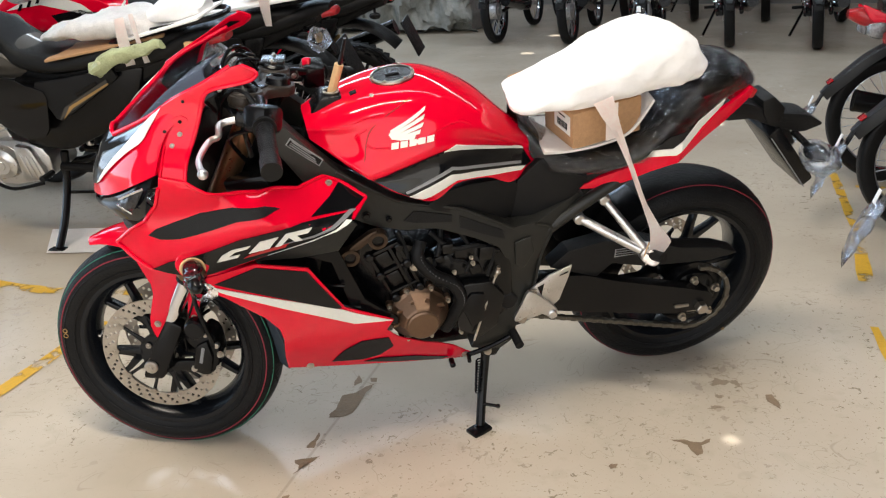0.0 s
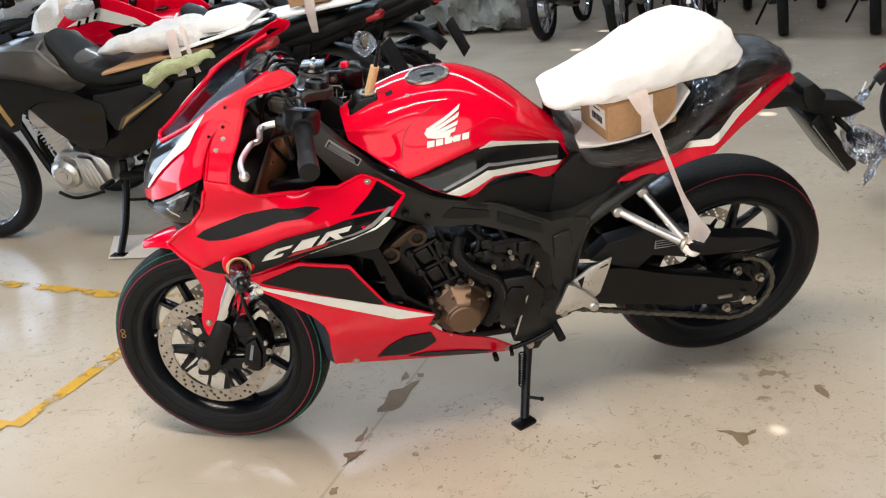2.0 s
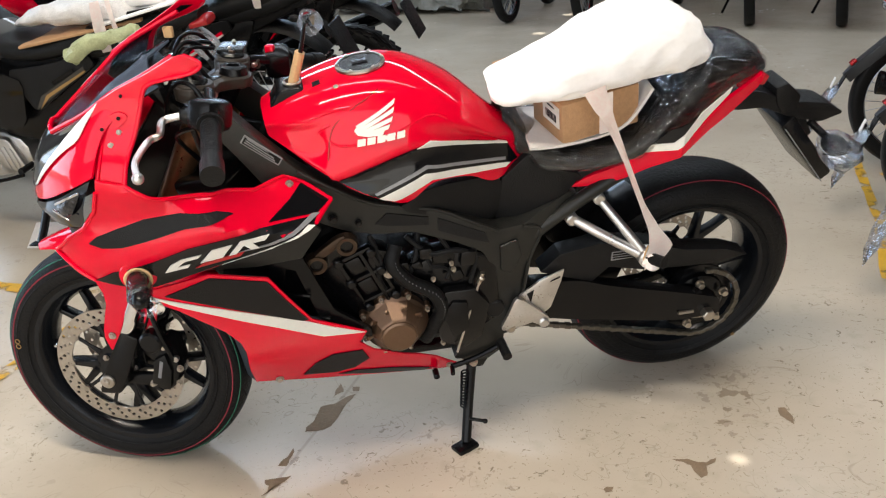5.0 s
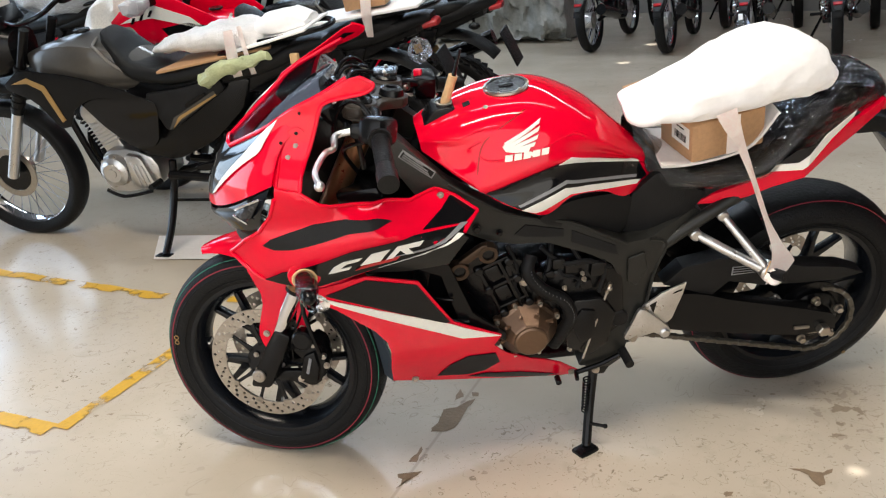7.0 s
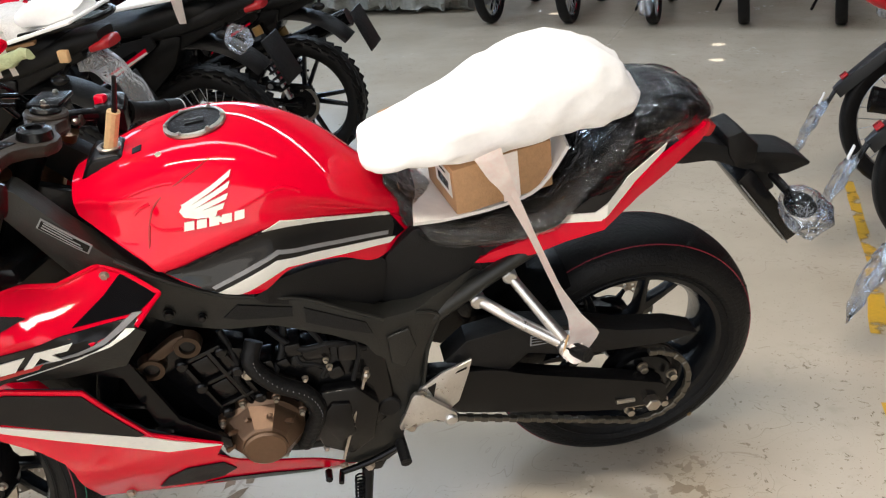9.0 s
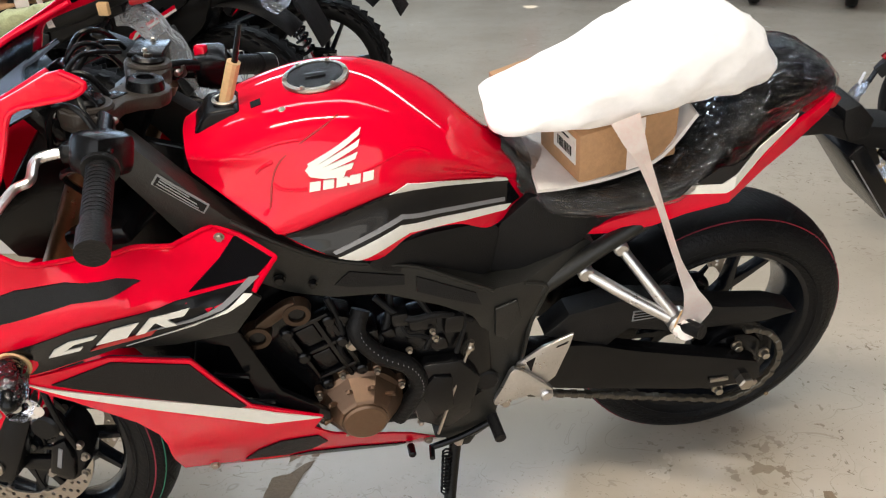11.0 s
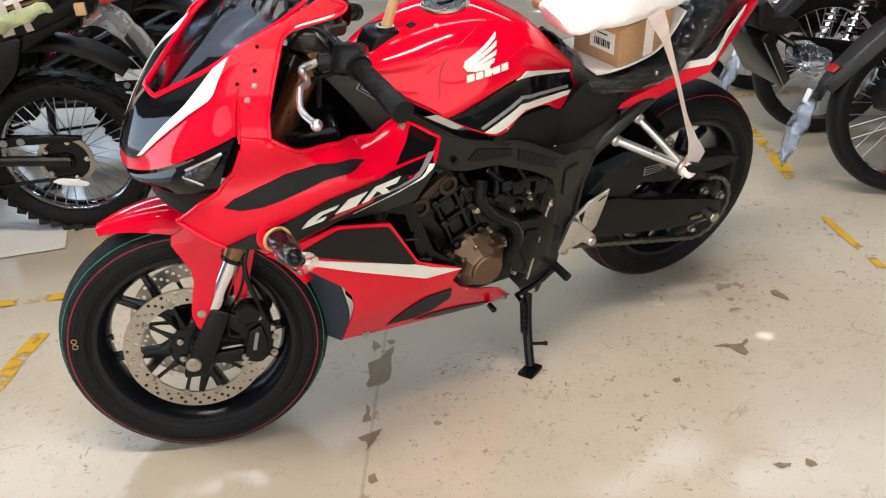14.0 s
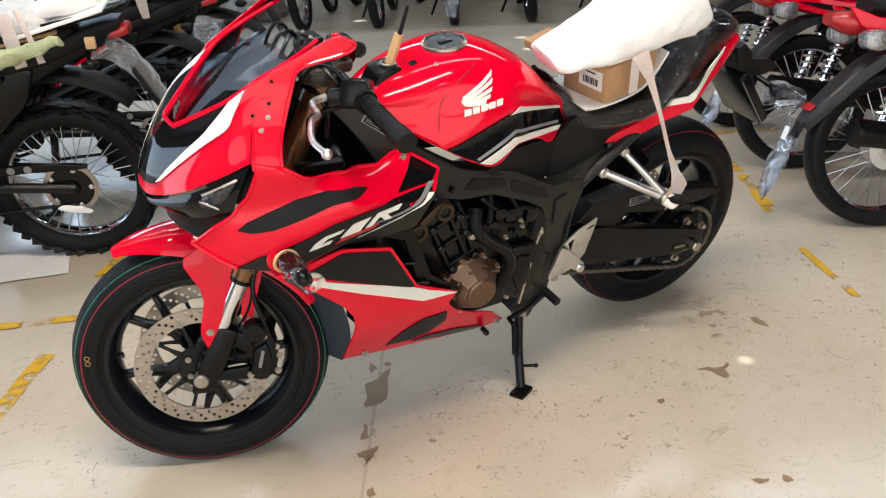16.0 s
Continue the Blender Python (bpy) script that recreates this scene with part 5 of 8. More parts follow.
for v, w in ((0.0, 0.078), (0.062, 0.074), (0.124, 0.07), (0.15, 0.066)):
    part("cylinder_rib", moved(box(w, 0.02, 0.009, (0, 0, 0), 0.003), Matrix.Translation(on_cylinder(0.03, v)) @ pose(0, 0, 0, 0, -23, 0)), ENGINE, engine)
for u in (-0.006, 0.045, 0.066):
    part("cylinder_rib", moved(box(0.009, 0.022, 0.155, (0, 0, 0), 0.003), Matrix.Translation(on_cylinder(u, 0.075)) @ pose(0, 0, 0, 0, -23, 0)), ENGINE, engine)
for u, v, w, h in ((0.02, 0.032, 0.036, 0.045), (0.02, 0.094, 0.036, 0.045)):
    part("cylinder_panel", moved(box(w, 0.02, h, (0, 0, 0), 0.006), Matrix.Translation(on_cylinder(u, v, -0.155)) @ pose(0, 0, 0, 0, -23, 0)), ENGINE, engine)
for u, v in ((-0.006, 0.0), (0.066, 0.01), (-0.006, 0.062), (0.066, 0.062), (0.0, 0.14), (0.066, 0.14)):
    p = on_cylinder(u, v, 0)
    part("casting_boss", disc(0.011, -0.15, -0.178, (p.x, 0, p.z), 14, 0.003), ENGINE, engine)
part("cam_cover", prism(rounded([(-0.25, 0.612), (-0.172, 0.678), (-0.13, 0.655), (-0.205, 0.578)], 1, 0.2), -0.17, 0.17, 0.01), ENGINE, engine)
for x, z in ((-0.217, 0.624), (-0.151, 0.663)):
    plug = part("cam_plug", lathe([(0.014, -0.008), (0.022, -0.008), (0.025, 0.012), (0.014, 0.012)], 28), CAM, engine, "dark bronze cam end plug", pose(x, -0.182, z))
    part("plug_face", disc(0.0145, -0.003, 0.01, (x, -0.182, z), 20, 0.002), ENGINE, plug)
part("cam_bridge", prism(rounded([(-0.222, 0.645), (-0.205, 0.66), (-0.17, 0.686), (-0.15, 0.69), (-0.16, 0.67), (-0.2, 0.64)], 1, 0.2), -0.188, -0.17, 0.004), CAM, engine)
cc = part("generator_cover", lathe([(0, -0.03), (0.068, -0.03), (0.075, -0.024), (0.076, 0.0), (0.0, 0.0)], 40), BRONZE, bike, "bronze round engine cover", pose(-0.053, -0.145, 0.424))
part("cover_dome", lathe([(0, -0.07), (0.043, -0.07), (0.047, -0.066), (0.072, -0.03), (0.0, -0.028)], 9), BRONZE, cc, "faceted bronze dome", pose(-0.053, -0.145, 0.424, 0, 12, 0), flat=True)
for k in range(5):
    part("cover_rib", moved(box(0.034, 0.007, 0.009, (0.058, -0.05, 0), 0.002, rz=-36), pose(-0.053, -0.145, 0.424) @ pose(0, 0, 0, 0, -40 - 36 * k, 0)), BRONZE, cc)
part("cover_face", lathe([(0, -0.077), (0.036, -0.077), (0.04, -0.074), (0.041, -0.068), (0, -0.068)], 36), BRONZE, cc, "", pose(-0.053, -0.145, 0.424))
for k in range(8):
    a = 2 * math.pi * k / 8 + 0.4
    part("bolt", bolt((-0.053 + math.cos(a) * 0.079, -0.169, 0.424 + math.sin(a) * 0.079), 0.0045, -1, 0.006), STEEL, cc)
    part("bolt_boss", disc(0.0085, -0.145, -0.168, (-0.053 + math.cos(a) * 0.079, 0, 0.424 + math.sin(a) * 0.079), 14, 0.002), BRONZE, cc)
part("sprocket_cover", prism([(0.028, 0.455), (0.06, 0.5), (0.125, 0.5), (0.165, 0.45), (0.15, 0.36), (0.105, 0.325), (0.05, 0.355)], -0.15, -0.178, 0.006), ENGINE, engine, "black sprocket cover")
part("cover_step", prism([(0.05, 0.44), (0.075, 0.475), (0.11, 0.47), (0.115, 0.39), (0.08, 0.37)], -0.178, -0.186, 0.004), BLACK_SATIN, engine)
WATER = [(-0.045, -0.15, 0.625), (-0.055, -0.17, 0.59), (-0.022, -0.178, 0.545), (0.03, -0.178, 0.508), (0.05, -0.178, 0.461), (0.037, -0.172, 0.415), (0.015, -0.16, 0.36)]
hose = part("water_hose", tube(WATER, 0.0165, 14, 7), RUBBER, engine, "thick black water hose with a dotted white line")
line = smooth_line(WATER, 24)
part("hose_mark", join(*[box(0.0012, 0.001, 0.0035, tuple(p + Vector((0.006, -0.0152, 0.003))), 0) for p in line[20:-20:4]]), GREY, hose)
for pts, r in ((((0.01, -0.12, 0.65), (0.0, -0.15, 0.59), (-0.03, -0.165, 0.53)), 0.007), (((0.05, -0.15, 0.64), (0.08, -0.16, 0.58), (0.065, -0.165, 0.53)), 0.005), (((0.1, -0.14, 0.63), (0.135, -0.155, 0.58), (0.12, -0.165, 0.51)), 0.0045), (((-0.02, -0.14, 0.64), (0.03, -0.16, 0.6), (0.09, -0.16, 0.6), (0.15, -0.15, 0.57)), 0.006), (((-0.1, -0.15, 0.66), (-0.08, -0.165, 0.6), (-0.085, -0.165, 0.55), (-0.06, -0.16, 0.5)), 0.006), (((0.02, -0.15, 0.6), (0.03, -0.165, 0.57), (0.06, -0.165, 0.56), (0.09, -0.16, 0.53)), 0.004)):
    part("hose", tube(pts, r, 10), RUBBER, engine)
for x, z, r in ((-0.064, 0.568, 0.0085), (0.034, 0.538, 0.0045), (0.08, 0.558, 0.0045), (0.075, 0.575, 0.004), (0.11, 0.4, 0.005), (0.055, 0.35, 0.005)):
    part("bolt", bolt((x, -0.17, z), r, -1, 0.006), STEEL, engine)
for x, z, w, h in ((0.06, 0.585, 0.05, 0.03), (0.115, 0.575, 0.035, 0.04), (0.02, 0.6, 0.03, 0.03), (-0.09, 0.6, 0.04, 0.06), (-0.03, 0.56, 0.03, 0.05), (0.09, 0.53, 0.03, 0.03), (0.0, 0.57, 0.025, 0.025)):
    part("casing_box", box(w, 0.05, h, (x, -0.14, z), 0.006, ry=(x * 900) % 40 - 20), ENGINE, engine)
part("sump", prism(rounded([(-0.1, 0.27), (0.17, 0.27), (0.3, 0.3), (0.3, 0.25), (0.17, 0.21), (-0.05, 0.21)], 1, 0.2), -0.045, 0.045, 0.01), ENGINE, engine)
part("shift_rod", join(tube([(0.085, -0.19, 0.33), (0.143, -0.165, 0.515)], 0.003, 8, smooth=False), ball(0.0075, (0.145, -0.168, 0.52)), tube([(0.14, -0.165, 0.505), (0.147, -0.168, 0.535)], 0.0055, 8, smooth=False)), STEEL, bike)
part("shift_lever", join(tube([(0.21, -0.15, 0.302), (0.14, -0.16, 0.277), (0.075, -0.165, 0.263)], 0.0065, 10), tube([(0.078, -0.163, 0.264), (0.074, -0.192, 0.264)], 0.0055, 10, smooth=False)), BLACK_SATIN, bike, "black shift lever")
part("drain_stub", disc(0.008, -0.015, 0.015, (0.05, -0.1, 0.185), 14, 0.003), BLACK_SATIN, bike)

# ------------------------------------------------ rear end
both("swingarm", panel(rounded([(0.25, 0.455), (0.4, 0.442), (0.48, 0.416), (0.67, 0.372), (0.765, 0.345), (0.775, 0.292), (0.65, 0.287), (0.34, 0.333), (0.26, 0.37)], 1, 0.12), lambda x, z: -0.135 + 0.01 * math.sin(x * 6), 0.035, 0.04), BLACK_SATIN, "black steel swingarm")
part("chain_guard", panel([(0.3, 0.478), (0.345, 0.522), (0.44, 0.54), (0.56, 0.522), (0.66, 0.49), (0.77, 0.475), (0.83, 0.452), (0.76, 0.438), (0.66, 0.44), (0.565, 0.445), (0.47, 0.468), (0.43, 0.43), (0.375, 0.45)], lambda x, z: -0.122, 0.05, 0.04), PLASTIC, bike, "black chain guard")
part("guard_sticker", panel([(0.472, 0.487), (0.472, 0.512), (0.545, 0.512), (0.545, 0.49)], lambda x, z: -0.1225, 0.001, 0.1, 0.002), GREY, bike, "grey sticker with unreadable lines")
for k in range(3):
    part("sticker_line", panel([(0.475, 0.492 + k * 0.007), (0.475, 0.4955 + k * 0.007), (0.54 - k * 0.01, 0.4955 + k * 0.007), (0.54 - k * 0.01, 0.492 + k * 0.007)], lambda x, z: -0.1225, 0.001, 0.1, 0.0035), BLACK_SATIN, bike)
part("rear_sprocket", lathe([(0.05, -0.003), (0.098, -0.003), (0.098, 0.003), (0.05, 0.003)], 64), ENGINE, rear_wheel, "", pose(REAR[0], -0.075, REAR[2]))
for k in range(5):
    a = 2 * math.pi * k / 5 + 0.5
    part("sprocket_bolt", bolt((REAR[0] + math.cos(a) * 0.065, -0.108, REAR[2] + math.sin(a) * 0.065), 0.009, -1, 0.01), STEEL, rear_wheel)
part("sprocket_carrier", lathe([(0.0, -0.1), (0.05, -0.1), (0.072, -0.09), (0.08, -0.05), (0.0, -0.05)], 36), ENGINE, rear_wheel, "", pose(REAR[0], 0, REAR[2]))


def chain():
    c0, r0, c1, r1 = Vector((0.2, 0, 0.375)), 0.04, Vector((REAR[0], 0, REAR[2])), 0.1
    d = (c1 - c0).normalized()
    tilt = math.asin((r1 - r0) / (c1 - c0).length)
    base = math.atan2(d.z, d.x)
    path = []
    for k in range(25):
        a = base + math.pi / 2 + tilt + (math.pi - 2 * tilt) * k / 24
        path.append(c0 + Vector((math.cos(a), 0, math.sin(a))) * r0)
    for k in range(41):
        a = base - math.pi / 2 - tilt + (math.pi + 2 * tilt) * k / 40
        path.append(c1 + Vector((math.cos(a), 0, math.sin(a))) * r1)
    bms, carry, k = [], 0.0, 0
    for a, b in zip(path, path[1:]):
        seg = (b - a).length
        t = -carry
        while t + 0.0159 <= seg + 1e-6:
            t += 0.0159
            p = a + (b - a) * max(0, min(1, t / seg))
            ang = math.degrees(math.atan2((b - a).z, (b - a).x))
            bms.append(box(0.0175, 0.016 if k % 2 else 0.011, 0.013, (p.x, -0.105, p.z), 0.002, ry=-ang, seg=1))
            k += 1
        carry = seg - t if t > -carry else carry + seg
    return join(*bms)


tagged(part("drive_chain", chain(), CHAIN, bike, "dark steel drive chain"), kind="stuff")
part("axle_adjuster", join(prism(rounded([(0.68, 0.3), (0.7, 0.325), (0.745, 0.335), (0.758, 0.31), (0.74, 0.285), (0.7, 0.285)], 1, 0.2), -0.135, -0.143, 0.002), disc(0.017, -0.14, -0.165, (REAR[0], 0, REAR[2]), 6, 0.003), tube([(0.66, -0.145, 0.312), (0.7, -0.145, 0.312)], 0.005, 8, smooth=False)), STEEL, bike, "steel axle nut and adjuster")
part("rear_hugger", thicken(loft([[(REAR[0] - math.cos(radians(a)) * 0.345, s * 0.075, REAR[2] + math.sin(radians(a)) * (0.345 - 0.02 * s * s)) for s in (-1, -0.6, 0, 0.6, 1)] for a in (8, 25, 45, 60)], 3, 3), 0.004), BLACK_SATIN, bike, "black rear hugger")
part("tail_undertray", prism(rounded([(0.34, 0.72), (0.5, 0.76), (0.6, 0.8), (0.7, 0.87), (0.72, 0.85), (0.62, 0.77), (0.5, 0.69), (0.4, 0.69)], 1, 0.15), -0.1, 0.1, 0.01), PLASTIC, bike, "black plastic undertray")
shock = part("rear_shock", tube([(0.272, -0.045, 0.52), (0.335, -0.045, 0.66)], 0.016, 12, smooth=False), BLACK_SATIN, bike, "rear shock with a yellow spring")
part("spring", tube([(0.28 + 0.05 * t + 0.024 * math.cos(t * 30), -0.045 + 0.028 * math.sin(t * 30), 0.535 + 0.105 * t - 0.011 * math.cos(t * 30)) for t in (k / 60 for k in range(61))], 0.0055, 8, 2), RUST, shock, "yellow coil spring")
# two black plates added to close gaps where bright floor would show
part("inner_filler", prism(rounded([(0.345, 0.5), (0.395, 0.575), (0.45, 0.622), (0.5, 0.63), (0.51, 0.52), (0.43, 0.45), (0.37, 0.45)], 1, 0.15), 0.03, 0.045, 0.004), BLACK_SATIN, bike, "black filler plate in place of the inner mudguard")
part("swingarm_filler", prism([(0.45, 0.425), (0.545, 0.412), (0.528, 0.362), (0.46, 0.362)], -0.046, -0.034, 0.003), BLACK_SATIN, bike, "black filler plate beside the swingarm")

# rider's foot plate and peg
plate = part("heel_plate", prism([(0.352, 0.492), (0.346, 0.458), (0.326, 0.385), (0.285, 0.345), (0.232, 0.33), (0.215, 0.342), (0.246, 0.432), (0.29, 0.466)], -0.133, -0.141, 0.003), ALU, bike, "brushed aluminium heel plate")
part("plate_hole", prism([(0.262, 0.435), (0.28, 0.445), (0.274, 0.408)], -0.1395, -0.1425, 0.0005), BLACK_SATIN, plate)
part("plate_slot", prism([(0.318, 0.462), (0.322, 0.467), (0.342, 0.476), (0.34, 0.47)], -0.1395, -0.1425, 0.0005), BLACK_SATIN, plate)
part("peg_arm", join(prism(rounded([(0.232, 0.435), (0.252, 0.428), (0.29, 0.392), (0.322, 0.362), (0.31, 0.338), (0.285, 0.35), (0.255, 0.37), (0.222, 0.345), (0.205, 0.34), (0.2, 0.352), (0.215, 0.385)], 1, 0.2), -0.142, -0.154, 0.004), disc(0.013, -0.148, -0.16, (0.306, 0, 0.352), 16, 0.003)), ALU, plate, "cast aluminium peg mount")
part("foot_peg", tube([(0.2, -0.135, 0.305), (0.205, -0.2, 0.3)], 0.0115, 12, smooth=False), RUBBER, plate, "rubber foot peg folded out")
for x, z in ((0.248, 0.422), (0.226, 0.34)):
    part("bolt", bolt((x, -0.144, z), 0.009, -1, 0.006), STEEL, plate)
both_bm = join(tube([(0.37, -0.105, 0.61), (0.43, -0.15, 0.585), (0.51, -0.19, 0.548)], (0.0115, 0.012), 12), tube([(0.43, -0.105, 0.658), (0.47, -0.15, 0.61), (0.515, -0.19, 0.555)], (0.0095, 0.012), 12), disc(0.015, -0.095, -0.12, (0.37, 0, 0.61), 16, 0.003), disc(0.014, -0.095, -0.12, (0.43, 0, 0.658), 16, 0.003), disc(0.022, -0.175, -0.212, (0.524, 0, 0.543), 20, 0.004))
both("passenger_peg_bracket", both_bm, ALU, "cast aluminium passenger peg bracket")
part("passenger_peg", tube([(0.525, -0.205, 0.545), (0.545, -0.245, 0.555)], 0.014, 12, smooth=False), RUBBER, bike)

# side stand
stand = part("side_stand", join(tube([(0.135, -0.13, 0.25), (0.118, -0.17, 0.15), (0.1, -0.225, 0.062)], 0.0125, 14), moved(box(0.06, 0.045, 0.014, (0, 0, 0), 0.006), pose(0.095, -0.234, 0.055, -12, 0, 25)), tube([(0.11, -0.2, 0.115), (0.15, -0.215, 0.112)], 0.0045, 8, smooth=False), ball(0.0065, (0.15, -0.215, 0.112))), BLACK_SATIN, bike, "black steel side stand")
part("stand_bracket", prism([(0.1, 0.29), (0.19, 0.29), (0.16, 0.23), (0.12, 0.23)], -0.115, -0.145, 0.004), BLACK_SATIN, stand)
part("stand_spring", tube([(0.112 + 0.009 * math.cos(t * 75) - 0.008 * t, -0.15 - 0.03 * t + 0.009 * math.sin(t * 75), 0.225 - 0.085 * t) for t in (k / 90 for k in range(91))], 0.0022, 6, 1), BLACK_SATIN, stand)
part("stand_bolt", bolt((0.135, -0.146, 0.25), 0.008, -1, 0.006), STEEL, stand)

# ------------------------------------------------ seat and tail
SEAT = [  # x, underside, top, half width
    (0.215, 0.79, 0.868, 0.05), (0.25, 0.775, 0.835, 0.085), (0.3, 0.752, 0.8, 0.118), (0.4, 0.75, 0.79, 0.138), (0.49, 0.768, 0.802, 0.145), (0.54, 0.79, 0.85, 0.143), (0.6, 0.82, 0.915, 0.135), (0.67, 0.87, 0.957, 0.112), (0.74, 0.9, 0.968, 0.09), (0.8, 0.905, 0.945, 0.06), (0.825, 0.9, 0.92, 0.035)]


def seat_rings(grow):
    out = []
    for x, lo, hi, w in SEAT:
        half = [(-w * 0.94, lo), (-w, lo + (hi - lo) * 0.35), (-w * 0.93, lo + (hi - lo) * 0.75), (-w * 0.6, hi), (0, hi + 0.004)]
        ring = half + [(-y, z) for y, z in half[-2::-1]]
        out.append([(x, y * (1 + grow / w), z + (grow if z > (lo + hi) / 2 else -grow * 0.3)) for y, z in ring])
    return out


part("seat", loft(seat_rings(0.0), 4, 4), GRIP, bike, "black seat")
wrap = loft(seat_rings(0.006), 6, 8)
lumpy(wrap, 0.005, 24)
lumpy(wrap, 0.0025, 38, 3.0)
part("seat_film", wrap, SEAT_FILM, bike, "wrinkled clear film over the seat", angle=20)
TAIL_F = lambda x, z: float(np.interp(x, (0.36, 0.52, 0.585, 0.69, 0.8), (-0.095, -0.142, -0.166, -0.125, -0.078)))
TAIL = [(0.36, 0.687), (0.397, 0.714), (0.473, 0.752), (0.514, 0.784), (0.577, 0.794), (0.679, 0.872), (0.78, 0.906), (0.795, 0.913), (0.79, 0.884), (0.719, 0.846), (0.656, 0.818), (0.583, 0.773), (0.525, 0.744), (0.476, 0.715), (0.425, 0.695)]
on_side("tail_panel", TAIL, RED, 0.0, 0.012, TAIL_F, "glossy red tail panel")
on_side("tail_white_stripe", [(0.511, 0.784), (0.523, 0.802), (0.567, 0.81), (0.624, 0.871), (0.702, 0.909), (0.697, 0.896), (0.64, 0.855), (0.576, 0.794)], WHITE, 0.004, f=TAIL_F)
on_side("tail_insert", [(0.527, 0.806), (0.559, 0.841), (0.6, 0.857), (0.615, 0.866), (0.567, 0.812)], BLACK_GLOSS, 0.003, f=TAIL_F)
part("tail_end", prism(rounded([(0.74, 0.9), (0.79, 0.92), (0.82, 0.9), (0.81, 0.872), (0.76, 0.865)], 1, 0.2), -0.06, 0.075, 0.012), RED, bike, "red tail end")
part("tail_lamp", prism([(0.81, 0.9), (0.828, 0.895), (0.82, 0.875), (0.808, 0.872)], -0.06, 0.06, 0.004), LAMP_RED, bike, "red tail lamp")
holder = part("plate_holder", prism(rounded([(0.7, 0.815), (0.79, 0.835), (0.84, 0.835), (0.93, 0.8), (1.03, 0.785), (1.08, 0.755), (1.02, 0.735), (0.93, 0.76), (0.86, 0.79), (0.79, 0.79)], 1, 0.12), -0.01, 0.07, 0.006), PLASTIC, bike, "black plastic plate holder")
PLATE = pose(0.99, 0.06, 0.657, 0, -40, 0)
part("plate_flap", moved(box(0.04, 0.16, 0.222, (0.014, 0, 0), 0.01), PLATE), BLACK_SATIN, holder, "black plate carrier")
part("plate_stem", moved(box(0.03, 0.06, 0.1, (0, 0, 0), 0.006), pose(0.985, 0.04, 0.73, 0, -30, 0)), PLASTIC, holder)
part("flap_rim", tube([(0.921, -0.0265, 0.735), (1.055, -0.0265, 0.576)], 0.0014, 6, smooth=False), GREY, holder)
part("grab_block", prism([(0.88, 0.84), (0.91, 0.85), (0.95, 0.815), (0.95, 0.775), (0.91, 0.77), (0.89, 0.8)], -0.015, 0.07, 0.005), PLASTIC, holder)
rsig = part("rear_turn_signal", join(tube([(1.0, 0.0, 0.735), (1.01, -0.06, 0.722)], 0.009, 10, smooth=False), ball(0.024, (1.015, -0.09, 0.716), 1.2, 1.6, 0.9)), BLACK_SATIN, bike, "rear turn signal wrapped in clear film")
part("film_wrap", lumpy(ball(0.042, (1.022, -0.095, 0.705), 1.2, 1.5, 1.0, 14, 9), 0.014, 30), FILM, rsig, "crumpled clear film")

# ------------------------------------------------ cockpit, in the steered frame
HALF = [(-0.296, 0.0), (-0.302, 0.024), (-0.322, 0.042), (-0.336, 0.066), (-0.334, 0.098), (-0.342, 0.13), (-0.366, 0.147), (-0.394, 0.142), (-0.411, 0.118), (-0.408, 0.088), (-0.39, 0.068), (-0.378, 0.04), (-0.374, 0.0)]
LAY = pose(0, 0, 0, 90, 0, 0)  # lays an upright outline flat
YOKE_TOP = STEER @ pose(0, 0, 0.985) @ pose(-0.36, 0, 0, 0, 6, 0) @ pose(0.36, 0, 0)
yoke = part("top_yoke", moved(prism(HALF + [(x, -y) for x, y in HALF[-2:0:-1]], -0.014, 0.008, 0.005), LAY), YOKE, bike, "cast grey-bronze top yoke", YOKE_TOP)
# black plates draw the shade inside the yoke's pockets
part("yoke_pocket_shade", moved(prism([(-0.345, 0.034), (-0.352, 0.066), (-0.376, 0.064), (-0.366, 0.034)], 0.007, 0.0095, 0.001), LAY), BLACK_SATIN, yoke, "", YOKE_TOP)
part("yoke_pocket_shade", moved(prism([(-0.345, -0.034), (-0.352, -0.066), (-0.376, -0.064), (-0.366, -0.034)], 0.007, 0.0095, 0.001), LAY), BLACK_SATIN, yoke, "", YOKE_TOP)
nut = part("stem_nut", lathe([(0.013, 0.008), (0.013, 0.024), (0.017, 0.026), (0.026, 0.022), (0.029, 0.008)], 30), ENGINE, yoke, "black stem nut", YOKE_TOP @ pose(-0.334, 0, 0) @ LAY)
part("nut_bore", disc(0.0135, 0.008, 0.019, (0, 0, 0), 20), ENGINE, nut, "", YOKE_TOP @ pose(-0.334, 0, 0) @ LAY)
